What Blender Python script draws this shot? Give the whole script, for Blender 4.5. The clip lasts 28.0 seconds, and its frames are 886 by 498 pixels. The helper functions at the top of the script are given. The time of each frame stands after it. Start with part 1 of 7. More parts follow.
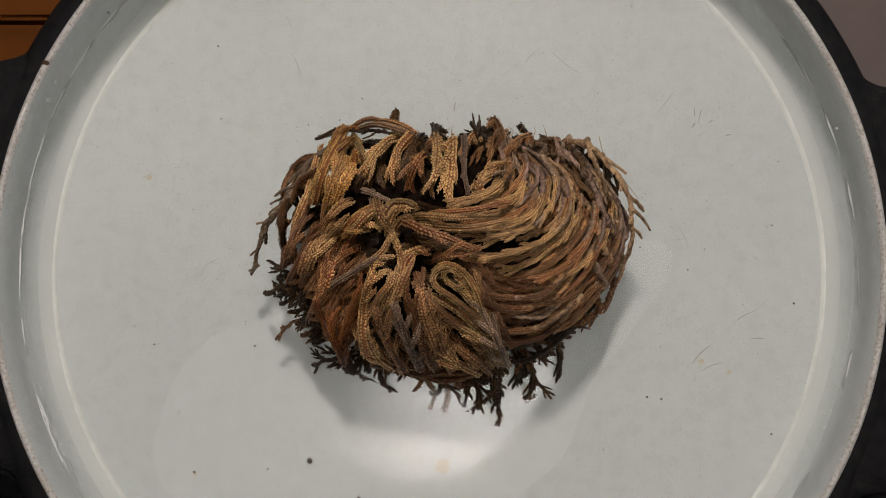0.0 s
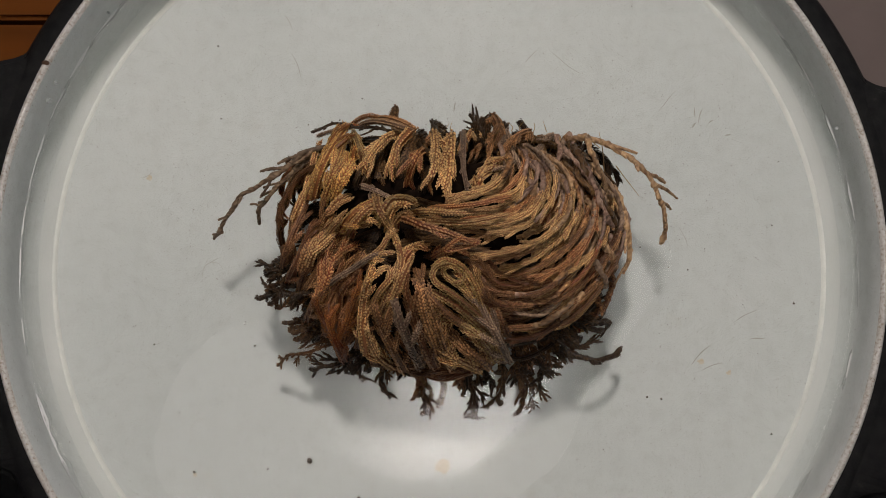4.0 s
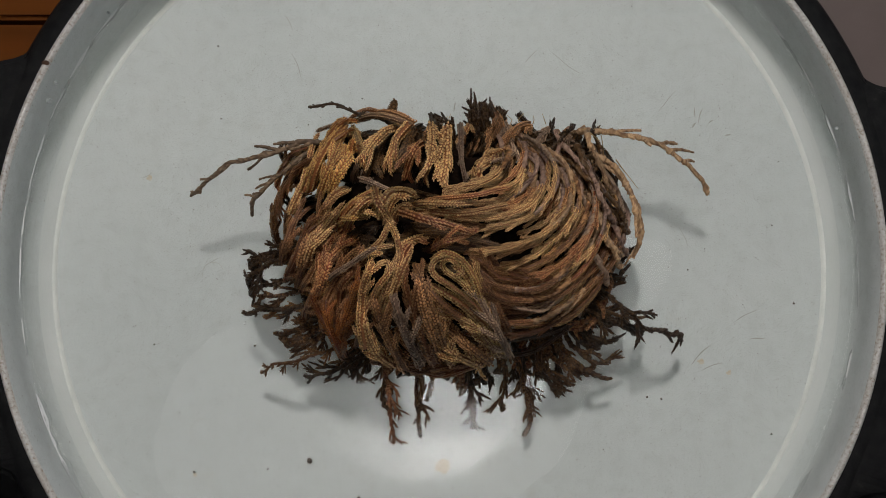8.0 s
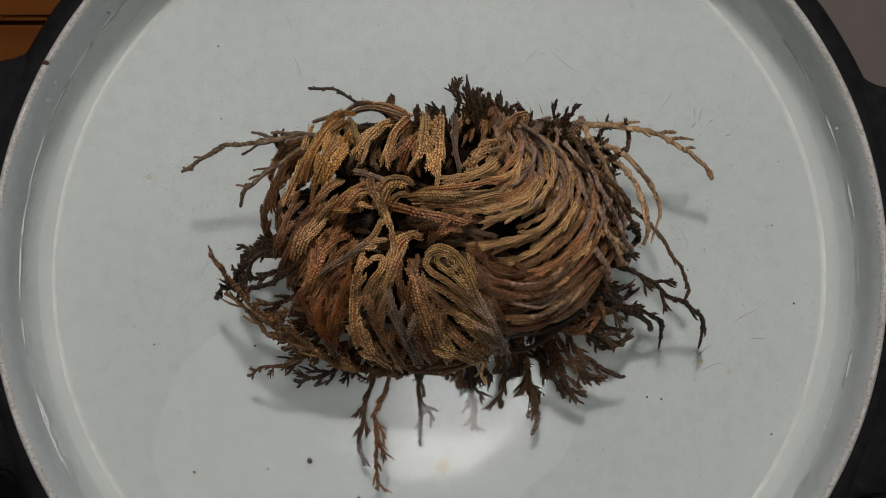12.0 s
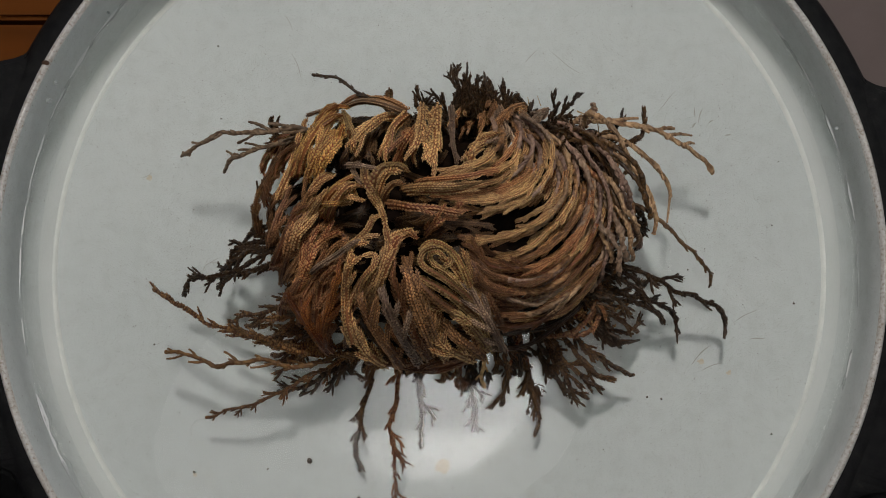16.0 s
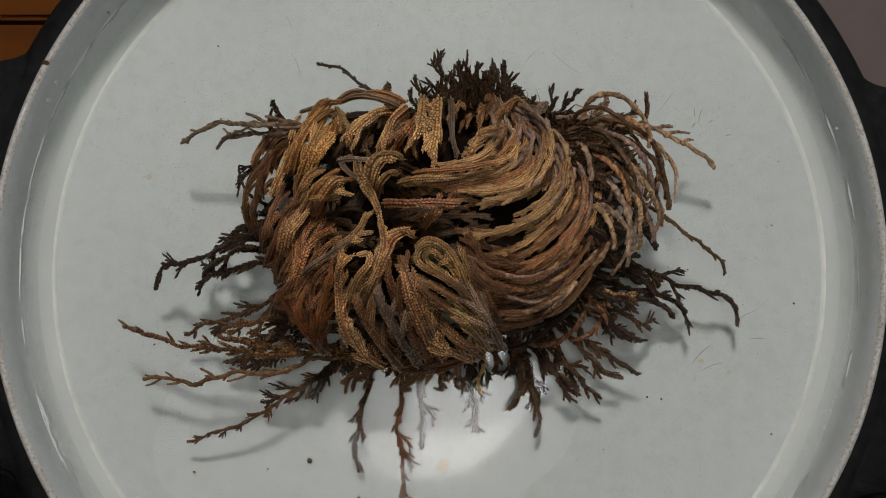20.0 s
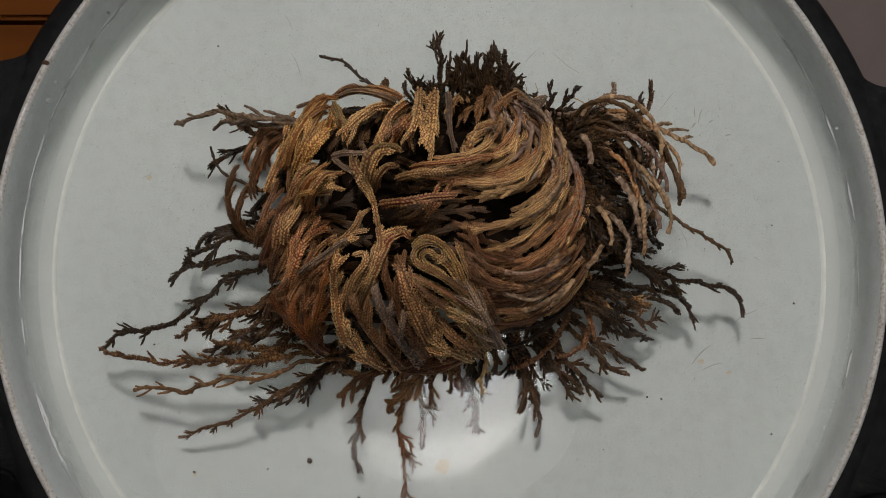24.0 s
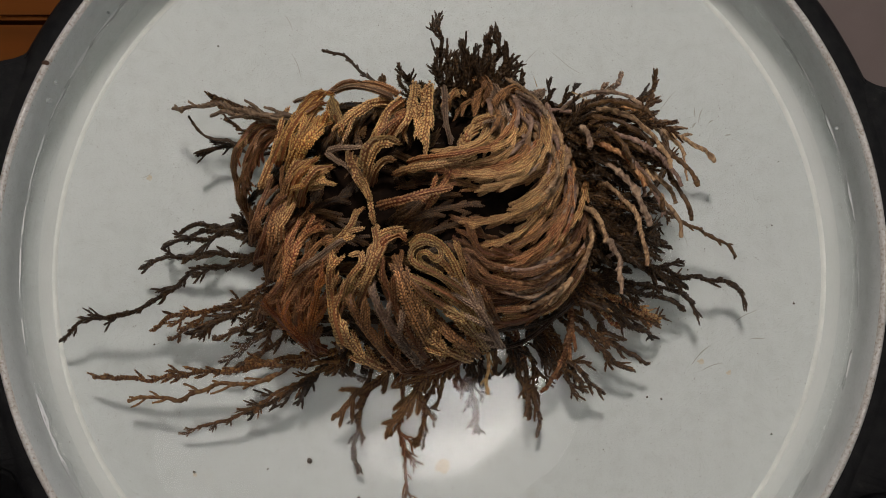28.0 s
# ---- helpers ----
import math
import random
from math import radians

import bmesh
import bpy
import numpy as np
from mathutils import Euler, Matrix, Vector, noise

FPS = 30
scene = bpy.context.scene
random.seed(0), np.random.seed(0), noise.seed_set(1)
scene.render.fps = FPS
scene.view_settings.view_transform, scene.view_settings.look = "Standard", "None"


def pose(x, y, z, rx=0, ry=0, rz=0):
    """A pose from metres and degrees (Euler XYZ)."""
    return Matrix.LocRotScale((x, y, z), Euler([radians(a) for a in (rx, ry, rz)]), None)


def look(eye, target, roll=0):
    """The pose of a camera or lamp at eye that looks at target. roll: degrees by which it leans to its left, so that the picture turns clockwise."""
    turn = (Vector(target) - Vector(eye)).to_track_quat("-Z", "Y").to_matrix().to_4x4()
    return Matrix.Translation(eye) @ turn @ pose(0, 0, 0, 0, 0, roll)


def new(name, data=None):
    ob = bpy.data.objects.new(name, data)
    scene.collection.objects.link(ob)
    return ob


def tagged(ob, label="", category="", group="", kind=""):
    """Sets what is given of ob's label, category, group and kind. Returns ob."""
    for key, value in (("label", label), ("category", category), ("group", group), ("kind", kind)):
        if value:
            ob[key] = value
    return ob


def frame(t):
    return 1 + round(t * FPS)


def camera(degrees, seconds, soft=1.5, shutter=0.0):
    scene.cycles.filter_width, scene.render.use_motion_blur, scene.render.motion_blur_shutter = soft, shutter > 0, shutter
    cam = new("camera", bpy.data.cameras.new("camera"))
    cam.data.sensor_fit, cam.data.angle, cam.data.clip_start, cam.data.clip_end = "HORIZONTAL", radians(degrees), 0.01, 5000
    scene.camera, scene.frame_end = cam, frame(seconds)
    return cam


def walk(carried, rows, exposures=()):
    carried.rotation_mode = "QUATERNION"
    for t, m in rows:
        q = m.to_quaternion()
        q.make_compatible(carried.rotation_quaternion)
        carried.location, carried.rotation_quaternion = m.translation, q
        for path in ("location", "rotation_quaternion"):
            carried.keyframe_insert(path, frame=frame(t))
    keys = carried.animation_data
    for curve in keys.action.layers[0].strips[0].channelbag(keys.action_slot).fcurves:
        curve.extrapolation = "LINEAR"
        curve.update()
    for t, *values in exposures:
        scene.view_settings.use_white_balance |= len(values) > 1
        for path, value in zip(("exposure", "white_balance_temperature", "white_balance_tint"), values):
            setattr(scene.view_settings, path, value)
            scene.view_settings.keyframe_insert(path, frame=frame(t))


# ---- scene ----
# ---- camera ----
cam = camera(40, 28.0, soft=0.8)
EYE = Vector((0.0012, -0.0248, 0.3773))
AIM = Vector((0.0012, 0.0060, 0.0))
walk(cam, [(0.0, look(EYE, AIM)), (28.0, look(EYE, AIM))], exposures=[(0.0, -0.08, 6750, 13), (3.0, -0.10, 6850, 14), (6.0, -0.20, 6350, 10), (12.0, -0.27, 6350, 9), (20.0, -0.29, 6400, 9), (25.0, -0.29, 6470, 10), (28.0, -0.16, 6650, 12)])

# ---- light ----
world = bpy.data.worlds.new("room_air")
scene.world = world
world.use_nodes = True
world.node_tree.nodes["Background"].inputs["Color"].default_value = (0.80, 0.83, 0.85, 1)
world.node_tree.nodes["Background"].inputs["Strength"].default_value = 0.02


def area_lamp(name, shape, size, size_y, watts, color, m):
    data = bpy.data.lights.new(name, "AREA")
    data.shape, data.size, data.energy, data.color = shape, size, watts, color
    if shape == "RECTANGLE":
        data.size_y = size_y
    ob = new(name, data)
    ob.matrix_world = m
    return ob


SPOT = Vector((-0.026, 0.400, 0.80))
area_lamp("spot_lamp_light", "DISK", 0.09, 0, 4.38, (1.0, 0.95, 0.90), look(SPOT, (0, 0, 0)))
area_lamp("window_light", "RECTANGLE", 1.3, 1.1, 3.5, (0.93, 0.97, 1.0), look((1.48, 0.5, 0.80), (0, 0, 0.05)))

# ---- materials ----


def nodes_of(name, rough=0.6, metal=0.0, gloss=0.5):
    mat = bpy.data.materials.new(name)
    mat.use_nodes = True
    nt = mat.node_tree
    b = nt.nodes["Principled BSDF"]
    b.inputs["Roughness"].default_value = rough
    b.inputs["Metallic"].default_value = metal
    b.inputs["Specular IOR Level"].default_value = gloss
    return mat, nt, b


def link(nt, a, b):
    nt.links.new(a, b)


def noise_node(nt, scale, detail=3.0, coord="Object", rough=0.55):
    co = nt.nodes.new("ShaderNodeTexCoord")
    n = nt.nodes.new("ShaderNodeTexNoise")
    n.inputs["Scale"].default_value, n.inputs["Detail"].default_value, n.inputs["Roughness"].default_value = scale, detail, rough
    link(nt, co.outputs[coord], n.inputs["Vector"])
    return n


def ramp(nt, stops, src):
    r = nt.nodes.new("ShaderNodeValToRGB")
    while len(r.color_ramp.elements) < len(stops):
        r.color_ramp.elements.new(0.5)
    for e, (p, c) in zip(r.color_ramp.elements, stops):
        e.position, e.color = p, (*c, 1)
    link(nt, src, r.inputs["Fac"])
    return r


def mix(nt, kind, fac, a, b):
    m = nt.nodes.new("ShaderNodeMix")
    m.data_type, m.blend_type = "RGBA", kind
    for sock, v in ((m.inputs[0], fac), (m.inputs[6], a), (m.inputs[7], b)):
        if isinstance(v, (int, float)):
            sock.default_value = v
        elif isinstance(v, tuple):
            sock.default_value = (*v, 1)
        else:
            link(nt, v, sock)
    return m.outputs[2]


def bump(nt, b, height, strength, dist):
    n = nt.nodes.new("ShaderNodeBump")
    n.inputs["Strength"].default_value, n.inputs["Distance"].default_value = strength, dist
    link(nt, height, n.inputs["Height"])
    link(nt, n.outputs["Normal"], b.inputs["Normal"])


def scale_leaf(name, root, body, tip, rough=0.52):
    """Overlapping scale leaves: root colour in the joints, paler rim; u of the map is a chance value for each leaf."""
    mat, nt, b = nodes_of(name, rough, gloss=0.32)
    uv = nt.nodes.new("ShaderNodeUVMap")
    sep = nt.nodes.new("ShaderNodeSeparateXYZ")
    link(nt, uv.outputs["UV"], sep.inputs[0])
    base = ramp(nt, [(0.0, root), (0.32, root), (0.50, body), (0.78, tip), (1.0, tip)], sep.outputs["Y"])
    var = ramp(nt, [(0.0, (0.50, 0.46, 0.43)), (0.5, (1, 1, 1)), (1.0, (1.38, 1.34, 1.26))], sep.outputs["X"])
    col = mix(nt, "MULTIPLY", 0.8, base.outputs["Color"], var.outputs["Color"])
    blot = noise_node(nt, 90.0, 4.0)
    dark = ramp(nt, [(0.32, (0.55, 0.50, 0.48)), (0.55, (1, 1, 1)), (0.75, (1.15, 1.05, 0.95))], blot.outputs["Fac"])
    col = mix(nt, "MULTIPLY", 0.75, col, dark.outputs["Color"])
    info = nt.nodes.new("ShaderNodeObjectInfo")
    each = ramp(nt, [(0.0, (0.52, 0.50, 0.50)), (0.55, (0.95, 0.95, 0.95)), (1.0, (1.25, 1.22, 1.14))], info.outputs["Random"])
    col = mix(nt, "MULTIPLY", 0.7, col, each.outputs["Color"])
    link(nt, col, b.inputs["Base Color"])
    fine = noise_node(nt, 1400.0, 2.0)
    bump(nt, b, fine.outputs["Fac"], 0.35, 0.0003)
    return mat


LEAF = {
    "tan": scale_leaf("tan_scale_leaf", (0.231, 0.050, 0.0216), (0.327, 0.180, 0.0708), (0.716, 0.461, 0.2047)),
    "red": scale_leaf("rust_scale_leaf", (0.190, 0.028, 0.0114), (0.270, 0.101, 0.0396), (0.593, 0.314, 0.1342)),
    "grey": scale_leaf("grey_brown_scale_leaf", (0.118, 0.060, 0.040), (0.232, 0.148, 0.100), (0.415, 0.292, 0.198)),
    "bark": scale_leaf("grey_brown_bark", (0.050, 0.027, 0.016), (0.140, 0.090, 0.054), (0.270, 0.188, 0.120), 0.6),
    "mauve": scale_leaf("mauve_brown_cord", (0.120, 0.059, 0.043), (0.225, 0.136, 0.102), (0.380, 0.252, 0.187)),
    "brown": scale_leaf("brown_scale_leaf", (0.127, 0.048, 0.0182), (0.197, 0.091, 0.0377), (0.473, 0.255, 0.1114)),
    "yellow": scale_leaf("ochre_scale_leaf", (0.309, 0.064, 0.0216), (0.398, 0.201, 0.0631), (0.750, 0.462, 0.1538)),
    "green": scale_leaf("olive_scale_leaf", (0.230, 0.043, 0.0171), (0.270, 0.167, 0.0634), (0.553, 0.376, 0.1595)),
    # dark and wet: wet fronds, plus under-layers with the gap shade in their colour
    "dark": scale_leaf("dark_wet_and_shade_leaf", (0.014, 0.006, 0.002), (0.033, 0.017, 0.007), (0.070, 0.039, 0.017), 0.42),
    "wet": scale_leaf("brown_wet_and_shade_leaf", (0.030, 0.010, 0.004), (0.072, 0.035, 0.013), (0.145, 0.080, 0.034), 0.42),
    "orange": scale_leaf("orange_brown_scale_leaf", (0.055, 0.014, 0.005), (0.128, 0.056, 0.017), (0.235, 0.130, 0.050), 0.5),
    # umber: soaked lower fronds, with the shade of the ball's underside coloured in
    "umber": scale_leaf("soaked_shade_umber_leaf", (0.085, 0.016, 0.006), (0.165, 0.072, 0.030), (0.300, 0.158, 0.074), 0.5),
    "rust": scale_leaf("wet_rust_scale_leaf", (0.07, 0.011, 0.003), (0.180, 0.050, 0.013), (0.32, 0.130, 0.036), 0.42),
    "twig": scale_leaf("pale_twig_bark", (0.108, 0.050, 0.0280), (0.264, 0.155, 0.0830), (0.500, 0.327, 0.1826)),
}


def enamel_material():
    mat, nt, b = nodes_of("speckled_grey_enamel", 0.3, gloss=0.04)
    big = noise_node(nt, 9.0, 3.0)
    tone = ramp(nt, [(0.3, (0.565, 0.592, 0.590)), (0.7, (0.62, 0.642, 0.637))], big.outputs["Fac"])
    col = tone.outputs["Color"]
    grain = noise_node(nt, 2400.0, 2.0)
    col = mix(nt, "MULTIPLY", 1.0, col, ramp(nt, [(0.3, (0.88, 0.88, 0.87)), (0.7, (1.06, 1.06, 1.06))], grain.outputs["Fac"]).outputs["Color"])
    mottle = noise_node(nt, 210.0, 5.0, rough=0.7)
    col = mix(nt, "MULTIPLY", 1.0, col, ramp(nt, [(0.32, (0.93, 0.93, 0.925)), (0.5, (1, 1, 1)), (0.7, (1.035, 1.035, 1.035))], mottle.outputs["Fac"]).outputs["Color"])
    for scale, size, strength in ((1600.0, 0.22, 0.32), (850.0, 0.165, 0.42), (330.0, 0.08, 0.6)):
        dots = nt.nodes.new("ShaderNodeTexVoronoi")
        dots.inputs["Scale"].default_value = scale
        link(nt, nt.nodes["Texture Coordinate"].outputs["Object"], dots.inputs["Vector"])
        fac = ramp(nt, [(size * 0.6, (strength,) * 3), (size, (0, 0, 0))], dots.outputs["Distance"])
        col = mix(nt, "MIX", fac.outputs["Color"], col, (0.15, 0.13, 0.11))
    stain = noise_node(nt, 38.0, 5.0)
    fac = ramp(nt, [(0.66, (0, 0, 0)), (0.82, (0.35,) * 3)], stain.outputs["Fac"])
    col = mix(nt, "MIX", fac.outputs["Color"], col, (0.42, 0.38, 0.28))
    link(nt, col, b.inputs["Base Color"])
    return mat


def rim_material():
    mat, nt, b = nodes_of("worn_enamel_rim", 0.3, gloss=0.4)
    n = noise_node(nt, 1300.0, 3.0)
    chip = ramp(nt, [(0.31, (0.30, 0.25, 0.20)), (0.44, (0.46, 0.44, 0.41)), (0.66, (0.58, 0.575, 0.555))], n.outputs["Fac"])
    big = noise_node(nt, 90.0, 3.0)
    tone = ramp(nt, [(0.35, (0.84, 0.80, 0.76)), (0.6, (1, 1, 1))], big.outputs["Fac"])
    link(nt, mix(nt, "MULTIPLY", 0.8, chip.outputs["Color"], tone.outputs["Color"]), b.inputs["Base Color"])
    bump(nt, b, n.outputs["Fac"], 0.5, 0.0006)
    return mat


def black_material():
    mat, nt, b = nodes_of("black_cast_iron", 0.6, gloss=0.08)
    n = noise_node(nt, 260.0, 3.0)
    tone = ramp(nt, [(0.3, (0.006, 0.006, 0.007)), (0.66, (0.013, 0.013, 0.013)), (0.84, (0.035, 0.033, 0.03))], n.outputs["Fac"])
    link(nt, tone.outputs["Color"], b.inputs["Base Color"])
    bump(nt, b, noise_node(nt, 1500.0, 2.0).outputs["Fac"], 0.35, 0.0004)
    return mat


def plain(name, lo, hi, scale, rough=0.6, relief=0.0, stretch=None, detail=4.0, gloss=0.4):
    mat, nt, b = nodes_of(name, rough, gloss=gloss)
    n = noise_node(nt, scale, detail)
    if stretch:
        mp = nt.nodes.new("ShaderNodeMapping")
        mp.inputs["Scale"].default_value = stretch
        link(nt, nt.nodes["Texture Coordinate"].outputs["Object"], mp.inputs["Vector"])
        link(nt, mp.outputs["Vector"], n.inputs["Vector"])
    link(nt, ramp(nt, [(0.3, lo), (0.7, hi)], n.outputs["Fac"]).outputs["Color"], b.inputs["Base Color"])
    if relief:
        bump(nt, b, n.outputs["Fac"], relief, 0.001)
    return mat


def water_material(name, wave, rough):
    mat = bpy.data.materials.new(name)
    mat.use_nodes = True
    nt = mat.node_tree
    nt.nodes.remove(nt.nodes["Principled BSDF"])
    out = nt.nodes["Material Output"]
    clear = nt.nodes.new("ShaderNodeBsdfTransparent")
    clear.inputs["Color"].default_value = (0.965, 0.975, 0.965, 1)
    gloss = nt.nodes.new("ShaderNodeBsdfGlossy")
    gloss.inputs["Roughness"].default_value = rough
    fres = nt.nodes.new("ShaderNodeFresnel")
    fres.inputs["IOR"].default_value = 1.333
    n = noise_node(nt, 26.0, 2.0)
    bp = nt.nodes.new("ShaderNodeBump")
    bp.inputs["Strength"].default_value, bp.inputs["Distance"].default_value = wave, 0.002
    link(nt, n.outputs["Fac"], bp.inputs["Height"])
    link(nt, bp.outputs["Normal"], gloss.inputs["Normal"])
    m = nt.nodes.new("ShaderNodeMixShader")
    link(nt, fres.outputs["Fac"], m.inputs[0])
    link(nt, clear.outputs["BSDF"], m.inputs[1])
    link(nt, gloss.outputs["BSDF"], m.inputs[2])
    link(nt, m.outputs["Shader"], out.inputs["Surface"])
    return mat


ENAMEL, RIM, BLACK, WATER = enamel_material(), rim_material(), black_material(), water_material("clear_water", 0.055, 0.004)
PLANK = plain("varnished_orange_wood", (0.072, 0.020, 0.003), (0.128, 0.038, 0.006), 60.0, 0.6, 0.15, (0.12, 1.0, 1.0), gloss=0.04)
STONE = plain("mauve_grey_laminate", (0.105, 0.080, 0.074), (0.13, 0.10, 0.092), 30.0, 0.5, gloss=0.2)
WALL = plain("grey_wall_paint", (0.16, 0.165, 0.165), (0.20, 0.205, 0.205), 6.0, 0.8)
SPECK = plain("dark_plant_crumb", (0.03, 0.022, 0.016), (0.10, 0.07, 0.045), 900.0, 0.7)
SCUFF = plain("grey_scuff", (0.31, 0.31, 0.28), (0.44, 0.44, 0.41), 1500.0, 0.5)
ROOT = plain("pale_rootlet", (0.30, 0.19, 0.08), (0.42, 0.30, 0.15), 300.0, 0.7)
# near black: table underside, and the shade deep inside the plant
NEAR_BLACK = plain("near_black_matt", (0.004, 0.0025, 0.002), (0.013, 0.007, 0.004), 200.0, 0.9, 0.8, gloss=0.05)

# ---- mesh helpers ----


def part(name, bm, material, parent=None, label=""):
    me = bpy.data.meshes.new(name)
    bm.to_mesh(me)
    bm.free()
    me.materials.append(material)
    ob = new(name, me)
    ob.parent = parent
    return tagged(ob, label)


def thing(name, label, category, group="", kind=""):
    return tagged(new(name), label, category, group, kind)


def box(bm, x0, x1, y0, y1, z0, z1, bevel=0.0):
    r = bmesh.ops.create_cube(bm, size=1)
    for v in r["verts"]:
        v.co = Vector(((x0 + x1) / 2 + v.co.x * (x1 - x0), (y0 + y1) / 2 + v.co.y * (y1 - y0), (z0 + z1) / 2 + v.co.z * (z1 - z0)))
    if bevel:
        bmesh.ops.bevel(bm, geom=bm.edges[:], offset=bevel, segments=2, affect="EDGES")
    return bm


def lathe(profile, steps=192):
    """A turned shape from (radius, height) pairs."""
    bm = bmesh.new()
    rings = [[bm.verts.new((r * math.cos(a), r * math.sin(a), z)) for a in (2 * math.pi * i / steps for i in range(steps))] if r > 0 else [bm.verts.new((0, 0, z))]
             for r, z in profile]
    for lo, hi in zip(rings, rings[1:]):
        for i in range(steps):
            j = (i + 1) % steps
            if len(lo) == 1:
                f = bm.faces.new((lo[0], hi[i], hi[j]))
            elif len(hi) == 1:
                f = bm.faces.new((lo[i], hi[0], lo[j]))
            else:
                f = bm.faces.new((lo[i], hi[i], hi[j], lo[j]))
            f.smooth = True
    return bm


# ---- room ----
for name, b in (("wall_north", (-1.6, 1.6, 1.6, 1.7, -0.9, 1.5)), ("wall_south", (-1.6, 1.6, -1.7, -1.6, -0.9, 1.5)),
                ("wall_west", (-1.7, -1.6, -1.7, 1.7, -0.9, 1.5)), ("floor", (-1.7, 1.7, -1.7, 1.7, -1.0, -0.9)), ("ceiling", (-1.7, 1.7, -1.7, 1.7, 1.5, 1.6))):
    tagged(part(name, box(bmesh.new(), *b), WALL), "plain dark grey painted " + name.split("_")[0] + " of the room", name.split("_")[0], kind="structure")
bm = bmesh.new()
for b in ((1.6, 1.7, -1.7, -0.2, -0.9, 1.5), (1.6, 1.7, 1.2, 1.7, -0.9, 1.5), (1.6, 1.7, -0.2, 1.2, -0.9, 0.15), (1.6, 1.7, -0.2, 1.2, 1.35, 1.5)):
    box(bm, *b)
tagged(part("wall_east", bm, WALL), "plain dark grey painted wall with a window opening", "wall", kind="structure")

# lit softbox over the table: a dim diffuser with the bright core of the lamp showing through it


def lit(name, strength, color):
    mat, nt, b = nodes_of(name, 0.6)
    b.inputs["Emission Color"].default_value = (*color, 1)
    b.inputs["Emission Strength"].default_value = strength
    return mat


def lit_core():
    """Glowing panel; its fade and streaks paint how the water breaks up the reflection."""
    mat = lit("lit_lamp_core", 20.0, (1.0, 0.97, 0.94))
    nt = mat.node_tree
    b = nt.nodes["Principled BSDF"]
    co = nt.nodes.new("ShaderNodeTexCoord")
    turn = nt.nodes.new("ShaderNodeMapping")
    turn.inputs["Rotation"].default_value = (0, 0, radians(-35))
    turn.inputs["Scale"].default_value = (7.0, 26.0, 1.0)
    link(nt, co.outputs["Object"], turn.inputs["Vector"])
    streak = nt.nodes.new("ShaderNodeTexNoise")
    streak.inputs["Scale"].default_value, streak.inputs["Detail"].default_value = 1.0, 3.0
    link(nt, turn.outputs["Vector"], streak.inputs["Vector"])
    sep = nt.nodes.new("ShaderNodeSeparateXYZ")
    link(nt, co.outputs["Object"], sep.inputs[0])
    wob = nt.nodes.new("ShaderNodeMath")
    wob.operation = "MULTIPLY_ADD"
    link(nt, streak.outputs["Fac"], wob.inputs[0])
    wob.inputs[1].default_value = 0.16
    link(nt, sep.outputs["X"], wob.inputs[2])
    glow = nt.nodes.new("ShaderNodeMapRange")
    glow.interpolation_type = "SMOOTHSTEP"
    for k, v in (("From Min", -0.08), ("From Max", 0.11), ("To Min", 2.6), ("To Max", 21.0)):
        glow.inputs[k].default_value = v
    link(nt, wob.outputs[0], glow.inputs["Value"])
    link(nt, glow.outputs["Result"], b.inputs["Emission Strength"])
    return mat


def panel(outline, z, thick):
    for _ in range(3):
        outline = [(p[0] * k + q[0] * (1 - k), p[1] * k + q[1] * (1 - k)) for p, q in zip(outline, outline[1:] + outline[:1]) for k in (0.75, 0.25)]
    bm = bmesh.new()
    low = [bm.verts.new((x, y, z)) for x, y in outline]
    high = [bm.verts.new((x, y, z + thick)) for x, y in outline]
    bm.faces.new(low)
    bm.faces.new(high[::-1])
    for k in range(len(low)):
        m = (k + 1) % len(low)
        bm.faces.new((low[k], high[k], high[m], low[m]))
    bmesh.ops.recalc_face_normals(bm, faces=bm.faces[:])
    return bm


softbox = thing("softbox", "white fabric softbox lamp, switched on, hung over the table", "lamp")
part("diffuser", panel(((-0.446, -0.241), (-0.392, -0.044), (-0.293, 0.018), (0.266, 0.160), (0.382, 0.106), (0.230, -0.044), (0.146, -0.257), (-0.183, -0.305)), 1.44, 0.02), lit("lit_diffuser_fabric", 1.8, (1.0, 0.97, 0.94)), softbox, "dimly glowing white diffuser")
part("lamp_core", panel(((0.190, -0.023), (0.152, -0.085), (0.114, -0.130), (0.088, -0.160), (0.060, -0.186), (0.024, -0.204), (-0.020, -0.212), (-0.080, -0.210), (-0.145, -0.185), (-0.206, -0.095), (-0.150, -0.025), (0.080, 0.010)), 1.42, 0.012), lit_core(), softbox, "bright lamp core that fades to one side")
spot = thing("spot_lamp", "small black spot lamp on a rod from the ceiling, switched on", "lamp")
spot.matrix_world = look(SPOT, (0, 0, 0))
part("spot_shade", lathe([(0.050, 0.004), (0.053, 0.004), (0.050, 0.06), (0.024, 0.08), (0.007, 0.085), (0.006, 0.10), (0.006, 0.78), (0.0, 0.78)], 48), BLACK, spot, "black metal lamp shade")

# ---- table under the pan ----
table = thing("table", "varnished orange wooden boards beside a mauve grey worktop", "table")
TZ = -0.0085
for y0, y1 in ((0.284, 0.420), (0.0812, 0.2815), (0.004, 0.0797)):
    part("board", box(bmesh.new(), -0.62, -0.012, y0, y1, TZ - 0.02, TZ, 0.0015), PLANK, table)
# plain black surface at the front left
part("black_panel", box(bmesh.new(), -0.62, -0.012, -0.40, 0.001, TZ - 0.02, TZ, 0.0015), BLACK, table, "black panel let into the table top")
part("worktop", box(bmesh.new(), -0.008, 0.62, -0.40, 0.42, TZ - 0.02, TZ, 0.002), STONE, table, "mauve grey laminate worktop")
